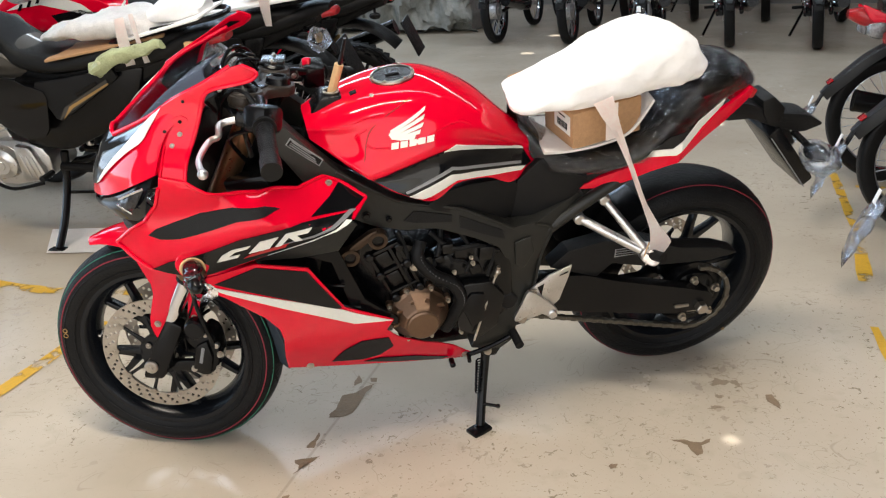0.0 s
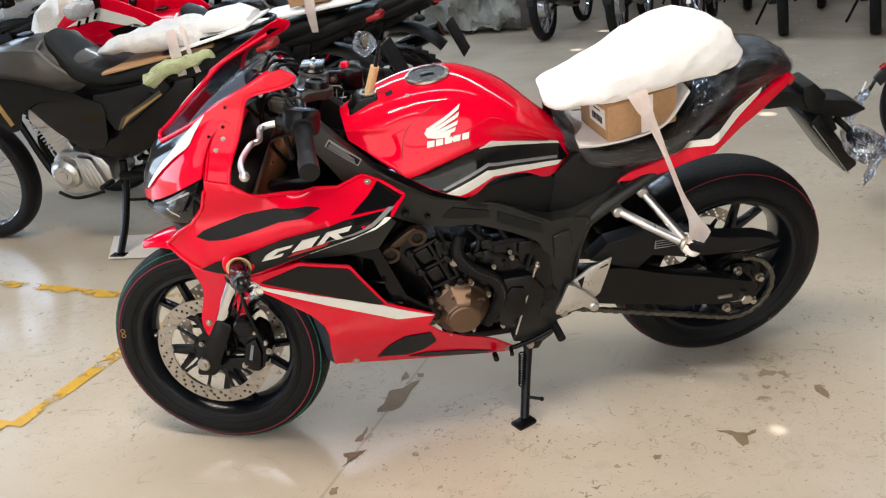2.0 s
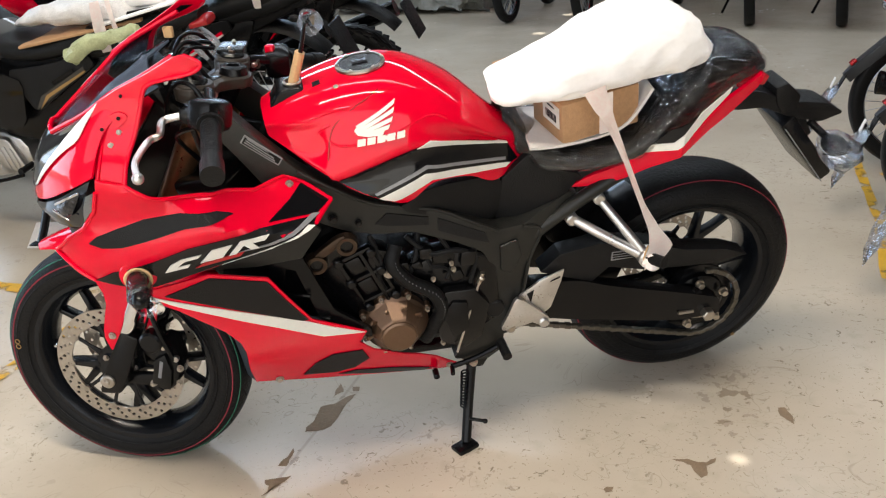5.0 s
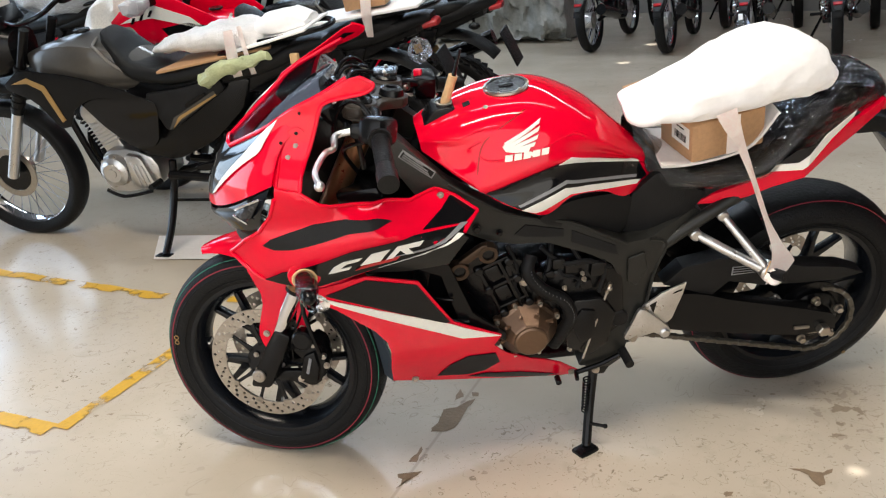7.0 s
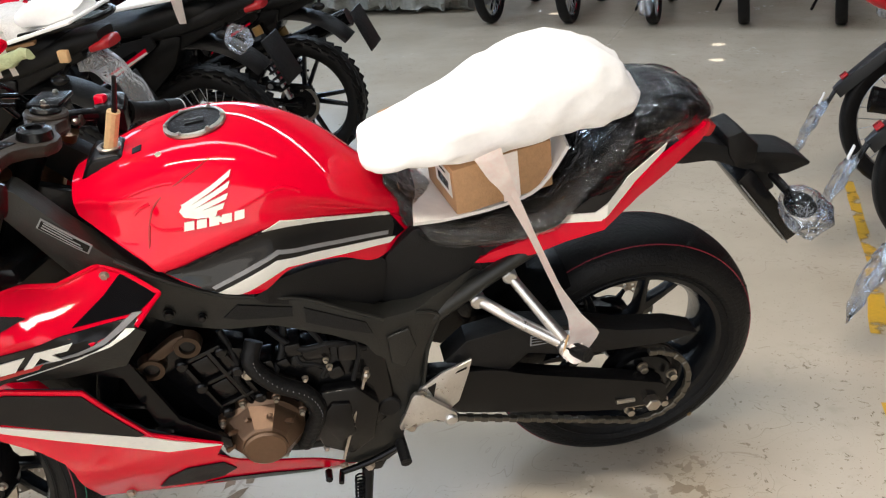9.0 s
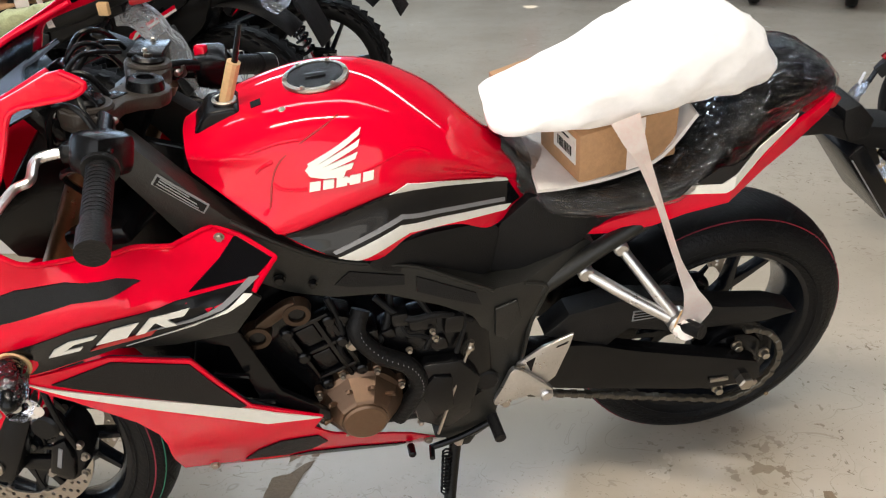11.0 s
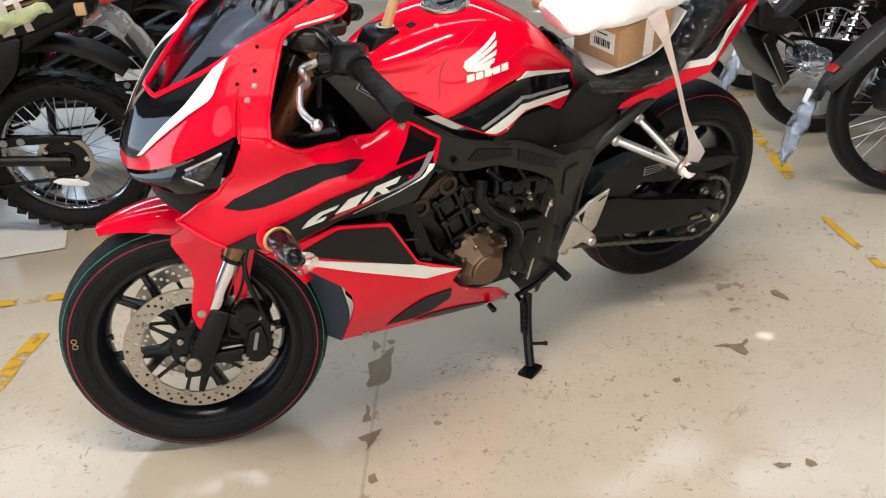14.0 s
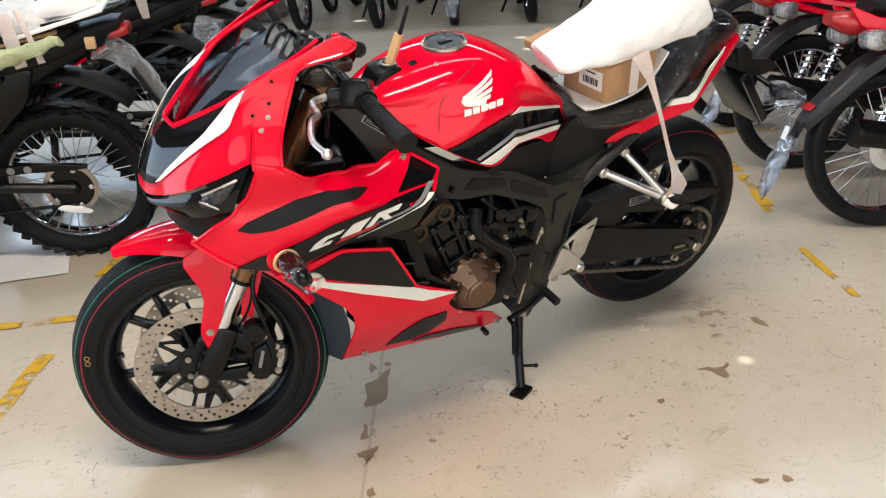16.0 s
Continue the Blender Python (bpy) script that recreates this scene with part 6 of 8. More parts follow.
for y in (-0.104, 0.104):
    at = YOKE_TOP @ pose(-0.374, y, 0) @ LAY
    clamp = part("yoke_clamp", lathe([(0.026, -0.02), (0.036, -0.02), (0.037, 0.01), (0.034, 0.014), (0.026, 0.014)], 32), YOKE, yoke, "grey-bronze fork clamp", at)
    capf = part("fork_cap", lathe([(0, 0.019), (0.009, 0.019), (0.0105, 0.022), (0.021, 0.022), (0.0255, 0.017), (0.0255, -0.01), (0, -0.01)], 30), BLACK_SATIN, yoke, "black fork cap", at)
    part("adjuster", disc(0.008, 0.016, 0.026, (0, 0, 0), 6, 0.0015), CAM, capf, "", at)
    part("clamp_ear", moved(box(0.026, 0.018, 0.022, (-0.336, y * 1.27, -0.004), 0.004), YOKE_TOP), YOKE, clamp)
    part("clamp_bolt", disc(0.0055, -0.022, 0.022, (0, 0, 0), 12, 0.002), STEEL, clamp, "", YOKE_TOP @ pose(-0.33, y * 1.27, -0.004))


def bar(sg):
    """One clip-on with its grip, lever and switches; sg is -1 on the left side."""
    inn, end = Vector((-0.335, sg * 0.13, 0.985)), Vector((-0.245, -0.372, 0.925)) if sg < 0 else Vector((-0.258, 0.335, 0.933))
    d = (end - inn).normalized()
    b = part("handlebar", tube([Vector((-0.37, sg * 0.1, 0.985)), inn, end], 0.011, 14, smooth=False), BLACK_SATIN, bike, "black clip-on handlebar", STEER)
    g0 = inn + d * 0.115
    g = part("grip", tube([g0, end - d * 0.022], 0.0175, 20, smooth=False), GRIP, b, "black rubber grip", STEER)
    part("grip_ribs", join(*[tube([g0 + d * (0.0078 * k), g0 + d * (0.0078 * k + 0.005)], 0.0182, 20, smooth=False) for k in range(14)]), GRIP, g, "", STEER)
    part("grip_flange", tube([g0 - d * 0.004, g0 + d * 0.004], 0.024, 20, smooth=False), GRIP, g, "", STEER)
    part("bar_end", tube([end - d * 0.022, end - d * 0.02, end + d * 0.014, end + d * 0.016], 0.0205, 20, smooth=False), GRIP, b, "", STEER)
    sw = inn + d * 0.08
    part("switch_block", moved(box(0.058, 0.07, 0.058, (0, 0, 0), 0.014), STEER @ Matrix.Translation(sw) @ pose(0, 0, 0, -14 * sg * -1, 0, -20 * sg * -1)), BLACK_SATIN, b, "black switch block")
    for k, off in enumerate((-0.02, 0.0, 0.018)):
        part("switch", moved(box(0.012, 0.01, 0.008, (0, 0, 0), 0.002), STEER @ Matrix.Translation(sw + Vector((0.02, off, 0.012 - 0.008 * k)))), GREY if k == 1 else BLACK_SATIN, b)
    piv = sw + Vector((-0.035, -0.01 * sg, -0.005))
    part("lever_perch", moved(box(0.05, 0.03, 0.03, (0, 0, 0), 0.008), STEER @ Matrix.Translation(piv)), BLACK_SATIN, b, "", )
    p = [piv + Vector((-0.02, 0.0, 0.0)), piv + Vector((-0.052, sg * 0.02, -0.006)), piv + Vector((-0.045, sg * 0.055, -0.02)), piv + Vector((-0.058, sg * 0.075, -0.026)), piv + Vector((-0.06, sg * 0.13, -0.045)), piv + Vector((-0.038, sg * 0.172, -0.058))]
    part("lever", join(tube(p, (0.0075, 0.0058), 10), ball(0.0105, p[-1])), ALU, b, "polished aluminium lever with a ball end", STEER)
    return b


bar(-1)
rb = bar(1)
part("kill_switch", moved(box(0.02, 0.02, 0.03, (0, 0, 0), 0.005), STEER @ pose(-0.318, 0.19, 0.99)), RED, rb, "red switch")
part("bar_cover", moved(ball(0.021, (0, 0, 0), 0.8, 1.0, 1.0), STEER @ pose(-0.253, 0.35, 0.929)), FOAM, rb, "white foam cap on the bar end")
RESV = STEER @ pose(-0.385, 0.142, 0.99, 0, 0, 12)
resv = part("fluid_reservoir", box(0.05, 0.075, 0.036, (0, 0, -0.004), 0.006), BLACK_SATIN, bike, "black rectangular brake fluid reservoir", RESV)
part("reservoir_lid", box(0.056, 0.082, 0.009, (0, 0, 0.0185), 0.003), BLACK_SATIN, resv, "", RESV)
part("sight_glass", disc(0.009, -0.002, 0.003, (0.0, -0.0385, -0.004), 16, 0.001), LENS, resv, "", RESV)
for k in (-1, 1):
    part("screw", moved(bolt((0, 0, 0), 0.004, 1, 0.003), RESV @ pose(0, k * 0.033, 0.023) @ LAY), STEEL, resv)
part("reservoir_arm", tube([(-0.385, 0.142, 0.972), (-0.37, 0.15, 0.955), (-0.345, 0.16, 0.965)], 0.008, 10), BLACK_SATIN, resv, "", STEER)
for y0 in (-0.02, -0.045, -0.07, 0.03, 0.055):
    part("cable", tube([(-0.47, y0 * 1.3, 0.93), (-0.455, y0 * 1.6, 1.0), (-0.43, y0 * 1.9, 1.035), (-0.4, y0 * 2.2, 1.03), (-0.375, y0 * 2.6, 0.99)], 0.0045, 8), BLACK_SATIN, bike)
part("wire_tie", lathe([(0.012, -0.004), (0.015, -0.004), (0.015, 0.004), (0.012, 0.004)], 14), FOAM, bike, "", pose(-0.45, -0.06, 1.01, 60, 0, 30))
part("mirror_film", lumpy(ball(0.036, (-0.455, 0.03, 0.985), 1.2, 1.8, 0.7, 16, 10), 0.018, 30), FILM, bike, "crumpled clear film over the instruments")
part("instrument", moved(box(0.03, 0.17, 0.09, (0, 0, 0), 0.012), pose(-0.475, 0, 0.985, 0, -35, 0)), BLACK_SATIN, bike, "black instrument panel")
for name, near, dx, dz, mat, thick, label in (("screen_liner", 0.97, 0.022, -0.026, BLACK_SATIN, 0.003, "black liner under the screen"), ("inner_panel", 0.74, 0.03, -0.016, STAY, 0.004, "grey-blue inner panel under the screen")):
    cols = [[Vector((x + dx, -0.1 * (z - 0.8) + (y + 0.1 * (z - 0.8)) * near, z + dz)) for x, y, z in c[:3]] for c in SCREEN]
    part(name, thicken(loft([[TOP_FLIP @ p for p in c] for c in cols[:0:-1]] + cols, 4, 3), thick), mat, bike, label)
for pts, r in ((((-0.47, -0.03, 0.98), (-0.42, -0.08, 1.03), (-0.4, -0.13, 1.01), (-0.37, -0.16, 0.98)), 0.005), (((-0.48, 0.0, 0.96), (-0.44, -0.09, 0.98), (-0.42, -0.15, 0.96), (-0.41, -0.13, 0.88)), 0.006), (((-0.46, 0.02, 0.97), (-0.41, 0.06, 1.03), (-0.38, 0.12, 1.01)), 0.005), (((-0.4, -0.19, 0.97), (-0.45, -0.14, 0.93), (-0.42, -0.08, 0.84)), 0.005), (((-0.45, -0.1, 1.0), (-0.42, -0.02, 1.05), (-0.37, 0.06, 1.02)), 0.004)):
    part("cable", tube(pts, r, 8), BLACK_SATIN, bike)
part("lower_yoke", prism([(-0.44, 0.80), (-0.34, 0.82), (-0.33, 0.79), (-0.43, 0.77)], -0.13, 0.13, 0.01), BLACK_SATIN, bike, "", STEER)
part("steering_stem", tube([(-0.44, 0, 0.8), (-0.345, 0, 0.98)], 0.03, 16, smooth=False), BLACK_SATIN, bike, "", STEER)

# ------------------------------------------------ what lies on the motorcycle
NEAR_EDGE = ((0.25, -0.145, 0.82), (0.32, -0.122, 0.806), (0.42, -0.1, 0.806), (0.49, -0.092, 0.83), (0.534, -0.1, 0.91))
board = part("packing_board", thicken(loft([[(x + 0.03 * k, y + 0.22 * k, z - 0.012 * k) for x, y, z in NEAR_EDGE] for k in (0, 0.5, 1)], 4, 3), 0.006), PAPER, m=BIKE)
tagged(board, "white foam packing board under the carton", "packing")
carton = empty("carton", BIKE @ pose(0.407, -0.03, 0.863, 0, -6, 10), "small brown cardboard carton with a printed label", "box")
part("box_body", box(0.186, 0.14, 0.094, (0, 0, 0), 0.003), CARD, carton)
part("label", box(0.001, 0.075, 0.05, (-0.0936, -0.02, 0.01), 0.0), WHITE, carton, "white printed label with bars")
for k in range(9):
    part("label_bar", box(0.001, 0.0022 if k % 3 else 0.0038, 0.018, (-0.0945, -0.042 + k * 0.0055, 0.004), 0), BLACK_SATIN, carton)
part("label_bar", box(0.001, 0.03, 0.003, (-0.0945, -0.02, 0.026), 0), BLACK_SATIN, carton)
part("tape_strip", box(0.032, 0.0012, 0.095, (0.012, -0.0708, 0), 0), TAPE, carton)
part("tape_strip", box(0.19, 0.03, 0.0012, (0, 0, 0.0478), 0), WOOD_TAG, carton)

BAG = [(0.185, 0.925, 0.018, 0.07), (0.2, 0.925, 0.028, 0.08), (0.27, 0.938, 0.042, 0.088), (0.36, 0.966, 0.062, 0.098), (0.44, 0.993, 0.078, 0.104), (0.51, 1.01, 0.082, 0.104), (0.58, 1.012, 0.07, 0.096), (0.63, 1.005, 0.046, 0.078), (0.655, 0.998, 0.015, 0.045)]
bag_rings = []
for x, z, h, w in BAG:
    bag_rings.append([(x + 0.1 * math.cos(a) * w - 0.01 * math.sin(a), -0.045 + w * math.copysign(abs(math.cos(a)) ** 0.7, math.cos(a)), z + h * math.copysign(abs(math.sin(a)) ** 0.85, math.sin(a))) for a in (2 * math.pi * k / 11 for k in range(11))])
bag_bm = loft(bag_rings, 1, 1, True)
lumpy(bag_bm, 0.011, 11)
bmesh.ops.holes_fill(bag_bm, edges=[e for e in bag_bm.edges if len(e.link_faces) == 1])
bmesh.ops.triangulate(bag_bm, faces=bag_bm.faces[:])
bmesh.ops.subdivide_edges(bag_bm, edges=bag_bm.edges[:], cuts=3, smooth=0.35, use_grid_fill=True)
lumpy(bag_bm, 0.004, 30, 2.0)
for v in bag_bm.verts:  # pressed folds of the tied film
    fold = abs(noise.noise(Vector((v.co.x * 16 - v.co.z * 12, v.co.y * 9, v.co.z * 14)))) - 0.25
    v.co += (v.co - Vector((v.co.x, -0.05, 1.0))).normalized() * fold * 0.012
bmesh.ops.recalc_face_normals(bag_bm, faces=bag_bm.faces)
bag = empty("foam_bag", BIKE, "bright white foam packing bag tied onto the seat", "packing bag")
part("bag_body", bag_bm, FOAM, bag, angle=50)


def ribbon(pts, widths, side_way, n=5):
    """A flat strip along a line, as wide as told at each point."""
    line = smooth_line(pts, n)
    bm = bmesh.new()
    rows = []
    for i, p in enumerate(line):
        w = float(np.interp(i / (len(line) - 1), np.linspace(0, 1, len(widths)), widths)) / 2
        s = Vector(side_way).normalized() * w
        rows.append((bm.verts.new(p - s), bm.verts.new(p + Vector((0, -0.004, 0)) * math.sin(i)), bm.verts.new(p + s)))
    for a, b in zip(rows, rows[1:]):
        for k in (0, 1):
            bm.faces.new((a[k], a[k + 1], b[k + 1], b[k]))
    return thicken(bm, 0.0012)


tape = part("strap", ribbon([(0.372, -0.166, 0.955), (0.388, -0.178, 0.92), (0.407, -0.182, 0.885), (0.445, -0.195, 0.8), (0.49, -0.205, 0.695), (0.525, -0.212, 0.625), (0.545, -0.215, 0.57), (0.53, -0.212, 0.52)], (0.048, 0.036, 0.022, 0.012, 0.012, 0.026, 0.062, 0.03), (1, 0, 0.35)), TAPE, bag, "printed tape strap hanging to the foot peg")
part("strap_knot", lumpy(ball(0.018, (0.532, -0.215, 0.54), 1.2, 0.6, 1.3, 12, 8), 0.012, 50), TAPE, bag, "crumpled tape end")
part("twine", tube([(0.515, -0.215, 0.585), (0.51, -0.21, 0.54), (0.518, -0.2, 0.525)], 0.002, 6), WOOD_TAG, bag)
packing_flap = part("card_piece", moved(box(0.085, 0.06, 0.022, (0, 0, 0), 0.003), BIKE @ pose(0.275, 0.08, 0.915, 0, -12, 8)), CARD)
tagged(packing_flap, "brown cardboard piece under the foam bag", "packing")

# ---------------------------------------------------------------- the other motorcycles
TANK_RIM = material("pale_graphite", (0.16, 0.15, 0.135), 0.4, 0.2, 0.1, 10)


def spoke_wheel(parent, at, r, w, rim_mat, knobs=0, disc_r=0.0, spokes=32, cast=False):
    """A wire wheel, or a cast one, with a tyre."""
    rim = r - w * 0.62
    wheel = part("wheel", lathe([(rim + 0.008, -w * 0.3), (rim + 0.01, -w * 0.34), (rim, -w * 0.34), (rim - 0.012, -w * 0.2), (rim - 0.014, 0), (rim - 0.012, w * 0.2), (rim, w * 0.34), (rim + 0.01, w * 0.34), (rim + 0.008, w * 0.3), (rim - 0.004, 0)], 56), rim_mat, parent, "black cast rim" if cast else "wire-spoked rim", pose(*at))
    part("tyre", lathe(tyre_profile(r, w, rim), 64), RUBBER, wheel, "black rubber tyre", pose(*at))
    bms = []
    for k in range(5 if cast else 0):
        for off in (-9, 9):
            part("spoke", moved(prism([(0.03, -0.012), (rim - 0.008, -0.008), (rim - 0.008, 0.008), (0.03, 0.012)], -0.012, 0.012, 0.003), pose(*at) @ pose(0, 0, 0, 0, 72 * k + off, 0)), rim_mat, wheel)
    for k in range(0 if cast else spokes):
        a = 2 * math.pi * k / spokes
        b = a + (0.35 if k % 2 else -0.35)
        sg = 1 if (k // 2) % 2 else -1
        bms.append(moved(tube([(math.cos(b) * 0.045, sg * 0.03, math.sin(b) * 0.045), (math.cos(a) * (rim - 0.01), sg * 0.004, math.sin(a) * (rim - 0.01))], 0.0018, 5, smooth=False), pose(*at)))
    if bms:
        tagged(part("spokes", join(*bms), SPOKE, wheel), kind="stuff")
    part("hub", lathe([(0, -0.05), (0.03, -0.05), (0.05, -0.035), (0.04, -0.02), (0.04, 0.02), (0.05, 0.035), (0.03, 0.05), (0, 0.05)], 24), ALU if rim_mat is CHROME else ENGINE, wheel, "", pose(*at))
    if knobs:
        bms = []
        for k in range(knobs):
            a = 360 * k / knobs
            for s in (-0.66, -0.22, 0.22, 0.66):
                rr, y = tread_surface(r, w, rim, s + (0.08 if k % 2 else -0.08))
                block = moved(box(0.005, w * 0.36, r * 5.0 / knobs, (0, 0, 0), 0.002, seg=1), pose(rr - 0.0025, y, 0, 0, 0, -s * 62) @ pose(0, 0, 0, 28 if s > 0 else -28, 0, 0))
                bms.append(moved(block, pose(*at) @ pose(0, 0, 0, 0, a, 0)))
        tagged(part("tread_pattern", join(*bms), RUBBER, wheel), kind="stuff")
    if disc_r:
        part("brake_disc", lathe([(disc_r - 0.03, -0.004), (disc_r, -0.004), (disc_r, 0), (disc_r - 0.03, 0)], 40), STEEL, wheel, "", pose(at[0], at[1] - 0.055, at[2]))
        part("disc_carrier", lathe([(0.03, -0.003), (disc_r - 0.028, -0.003), (disc_r - 0.028, 0), (0.03, 0)], 10), ENGINE, wheel, "", pose(at[0], at[1] - 0.054, at[2]))
    return wheel


def spring_leg(parent, a, b, r, mat, name="shock_absorber"):
    """A shock absorber with its coil."""
    a, b = Vector(a), Vector(b)
    s = part(name, tube([a, b], r * 0.55, 10, smooth=False), CHROME, parent)
    d = (b - a).normalized()
    x = d.orthogonal().normalized()
    y = d.cross(x)
    pts = [a + (b - a) * (0.1 + 0.65 * t) + (x * math.cos(t * 50) + y * math.sin(t * 50)) * r for t in (k / 64 for k in range(65))]
    part("coil", tube(pts, r * 0.22, 6, 1), mat, s)
    part("sleeve", tube([a + (b - a) * 0.72, b], r * 1.05, 12, smooth=False), BLACK_SATIN, s)
    return s


def sheet_arch(cx, cz, r, a0, a1, w, drop=0.03, taper=1.0, n=8):
    """A mudguard: an arched sheet round a wheel's centre, angles from the front."""
    curves = []
    for i in range(n + 1):
        t = i / n
        a = radians(a0 + (a1 - a0) * t)
        ww = w * (1 + (taper - 1) * t)
        curves.append([(cx - math.cos(a) * (r - drop * abs(s) ** 3), ww * s, cz + math.sin(a) * (r - drop * abs(s) ** 3)) for s in (-1, -0.7, 0, 0.7, 1)])
    return thicken(loft(curves, 3, 2), 0.004)


def body_loft(stations, power=0.7, n=3):
    """A rounded body from (x, low, high, half width) stations."""
    rings = []
    for x, lo, hi, w in stations:
        c, h = (lo + hi) / 2, (hi - lo) / 2
        rings.append([(x, w * math.copysign(abs(math.cos(a)) ** power, math.cos(a)), c + h * math.copysign(abs(math.sin(a)) ** power, math.sin(a))) for a in (2 * math.pi * k / 12 for k in range(12))])
    bm = loft(rings, 2, n, True)
    bmesh.ops.holes_fill(bm, edges=[e for e in bm.edges if len(e.link_faces) == 1])
    bmesh.ops.recalc_face_normals(bm, faces=bm.faces)
    return bm


def finned_engine(b, x, z, case, cyl):
    """An air-cooled single: fins, head, round covers."""
    e = part("engine", prism(rounded([(x - 0.14, z - 0.06), (x - 0.1, z + 0.09), (x + 0.05, z + 0.1), (x + 0.16, z + 0.05), (x + 0.17, z - 0.08), (x - 0.08, z - 0.12)], 1, 0.2), -0.1, 0.1, 0.015), case, b, "cast single-cylinder engine")
    for sg in (-1, 1):
        way = FLIP if sg > 0 else Matrix()
        rim = part("engine_cover", lathe([(0, -0.048), (0.02, -0.048), (0.022, -0.043), (0.042, -0.045), (0.05, -0.036), (0.066, -0.03), (0.072, -0.012), (0.075, 0), (0, 0)], 28), case, e, "round engine cover", pose(x - 0.045, sg * 0.1, z) @ way)
        for k in range(6):
            a = math.pi * k / 3 + 0.3
            part("bolt", moved(bolt((math.cos(a) * 0.068, -0.02, math.sin(a) * 0.068), 0.0055, -1, 0.006), pose(x - 0.045, sg * 0.1, z) @ way), STEEL, rim)
        side_case = part("engine_cover", moved(prism(rounded([(x + 0.025, z + 0.085), (x + 0.1, z + 0.07), (x + 0.15, z - 0.07), (x + 0.03, z - 0.085)], 1, 0.12), -0.1, -0.128, 0.006), way), case, e, "ribbed sprocket cover")
        for k in range(3):
            part("case_rib", moved(box(0.012, 0.012, 0.11, (x + 0.06 + k * 0.025, -0.128, z - 0.005 - k * 0.008), 0.004, ry=-14), way), case, side_case)
    for k in range(9):
        t = k / 8
        part("cooling_fin", moved(box(0.125, 0.13, 0.006, (0, 0, 0), 0.002, seg=1), pose(x - 0.075 - t * 0.055, 0, z + 0.11 + t * 0.125, 0, -24, 0)), cyl, e)
    part("cylinder", moved(box(0.1, 0.11, 0.22, (0, 0, 0), 0.01), pose(x - 0.1, 0, z + 0.16, 0, -24, 0)), cyl, e)
    part("cylinder_head", moved(disc(0.05, -0.075, 0.075, (0, 0, 0), 20, 0.012), pose(x - 0.13, 0, z + 0.245)), cyl, e)
    part("exhaust_pipe", tube([(x - 0.16, 0.04, z + 0.2), (x - 0.26, 0.06, z + 0.08), (x - 0.2, 0.09, z - 0.1), (x + 0.1, 0.12, z - 0.1), (x + 0.45, 0.15, z - 0.02)], 0.018, 12), BLACK_SATIN, e)
    return e


def trail_bike(name, m, label, tank_mat, shroud_mat, trim_mat, engine_mat, rim_mat=CHROME, cast=False):
    """A tall dual-purpose motorcycle; its front points to -x."""
    b = empty(name, m, label, "motorcycle", "parked trail motorcycles")
    spoke_wheel(b, (-0.61, 0, 0.335), 0.335, 0.1, rim_mat, 0, 0.12, 36, cast)
    rw = spoke_wheel(b, (0.72, 0, 0.312), 0.312, 0.118, rim_mat, 44, 0.0, 36, cast)
    part("sprocket", lathe([(0.084, -0.003), (0.1, -0.003), (0.1, 0.003), (0.084, 0.003)], 40), STEEL, rw, "", pose(0.72, -0.075, 0.312))
    part("sprocket_carrier", lathe([(0, -0.012), (0.03, -0.012), (0.035, -0.003), (0.086, -0.002), (0.086, 0.003), (0, 0.01)], 30), ENGINE, rw, "", pose(0.72, -0.072, 0.312))
    for k in range(5):
        a = 2 * math.pi * k / 5
        part("sprocket_bolt", bolt((0.72 + math.cos(a) * 0.075, -0.08, 0.312 + math.sin(a) * 0.075), 0.007, -1, 0.006), CHROME, rw)
    sl = Vector((0.42, 0, 0.9)).normalized()
    for y in (-0.095, 0.095):
        f = Vector((-0.585, y, 0.335))
        leg = part("fork_leg", tube([f, f + sl * 0.36], 0.024, 16, smooth=False), ALU, b, "grey fork leg with a rubber gaiter")
        part("gaiter", join(*[tube([f + sl * (0.34 + 0.016 * k), f + sl * (0.348 + 0.016 * k), f + sl * (0.355 + 0.016 * k)], 0.03 if k % 2 else 0.026, 14, smooth=False) for k in range(14)]), GRIP, leg)
        part("upper_tube", tube([f + sl * 0.55, f + sl * 0.74], 0.02, 14, smooth=False), BLACK_SATIN, leg)
    part("front_mudguard", body_loft([(-0.92, 0.66, 0.68, 0.03), (-0.8, 0.69, 0.73, 0.075), (-0.6, 0.72, 0.77, 0.085), (-0.4, 0.7, 0.75, 0.07), (-0.3, 0.66, 0.69, 0.05)]), PLASTIC, b, "black high front mudguard")
    part("headlamp_cowl", body_loft([(-0.58, 0.84, 0.93, 0.07), (-0.54, 0.79, 0.99, 0.11), (-0.46, 0.79, 1.02, 0.12), (-0.38, 0.83, 0.99, 0.09)]), shroud_mat, b, "headlamp cowl")
    part("headlamp", body_loft([(-0.6, 0.85, 0.92, 0.06), (-0.58, 0.83, 0.94, 0.08), (-0.55, 0.83, 0.94, 0.08)]), LENS, b, "clear headlamp")
    tank = part("fuel_tank", body_loft([(-0.32, 0.83, 0.9, 0.07), (-0.24, 0.76, 0.925, 0.125), (-0.1, 0.74, 0.955, 0.15), (0.02, 0.74, 0.95, 0.15), (0.12, 0.735, 0.915, 0.125), (0.25, 0.735, 0.85, 0.1)], 0.5), tank_mat, b, "painted steel fuel tank")
    for mm in (Matrix(), FLIP):
        part("tank_edge", tube([(0.235, -0.085, 0.755), (0.13, -0.13, 0.86), (0.075, -0.14, 0.93), (0.055, -0.12, 0.942), (0.04, -0.06, 0.955)], 0.006, 8), trim_mat if tank_mat is RED else TANK_RIM, tank, "", mm)
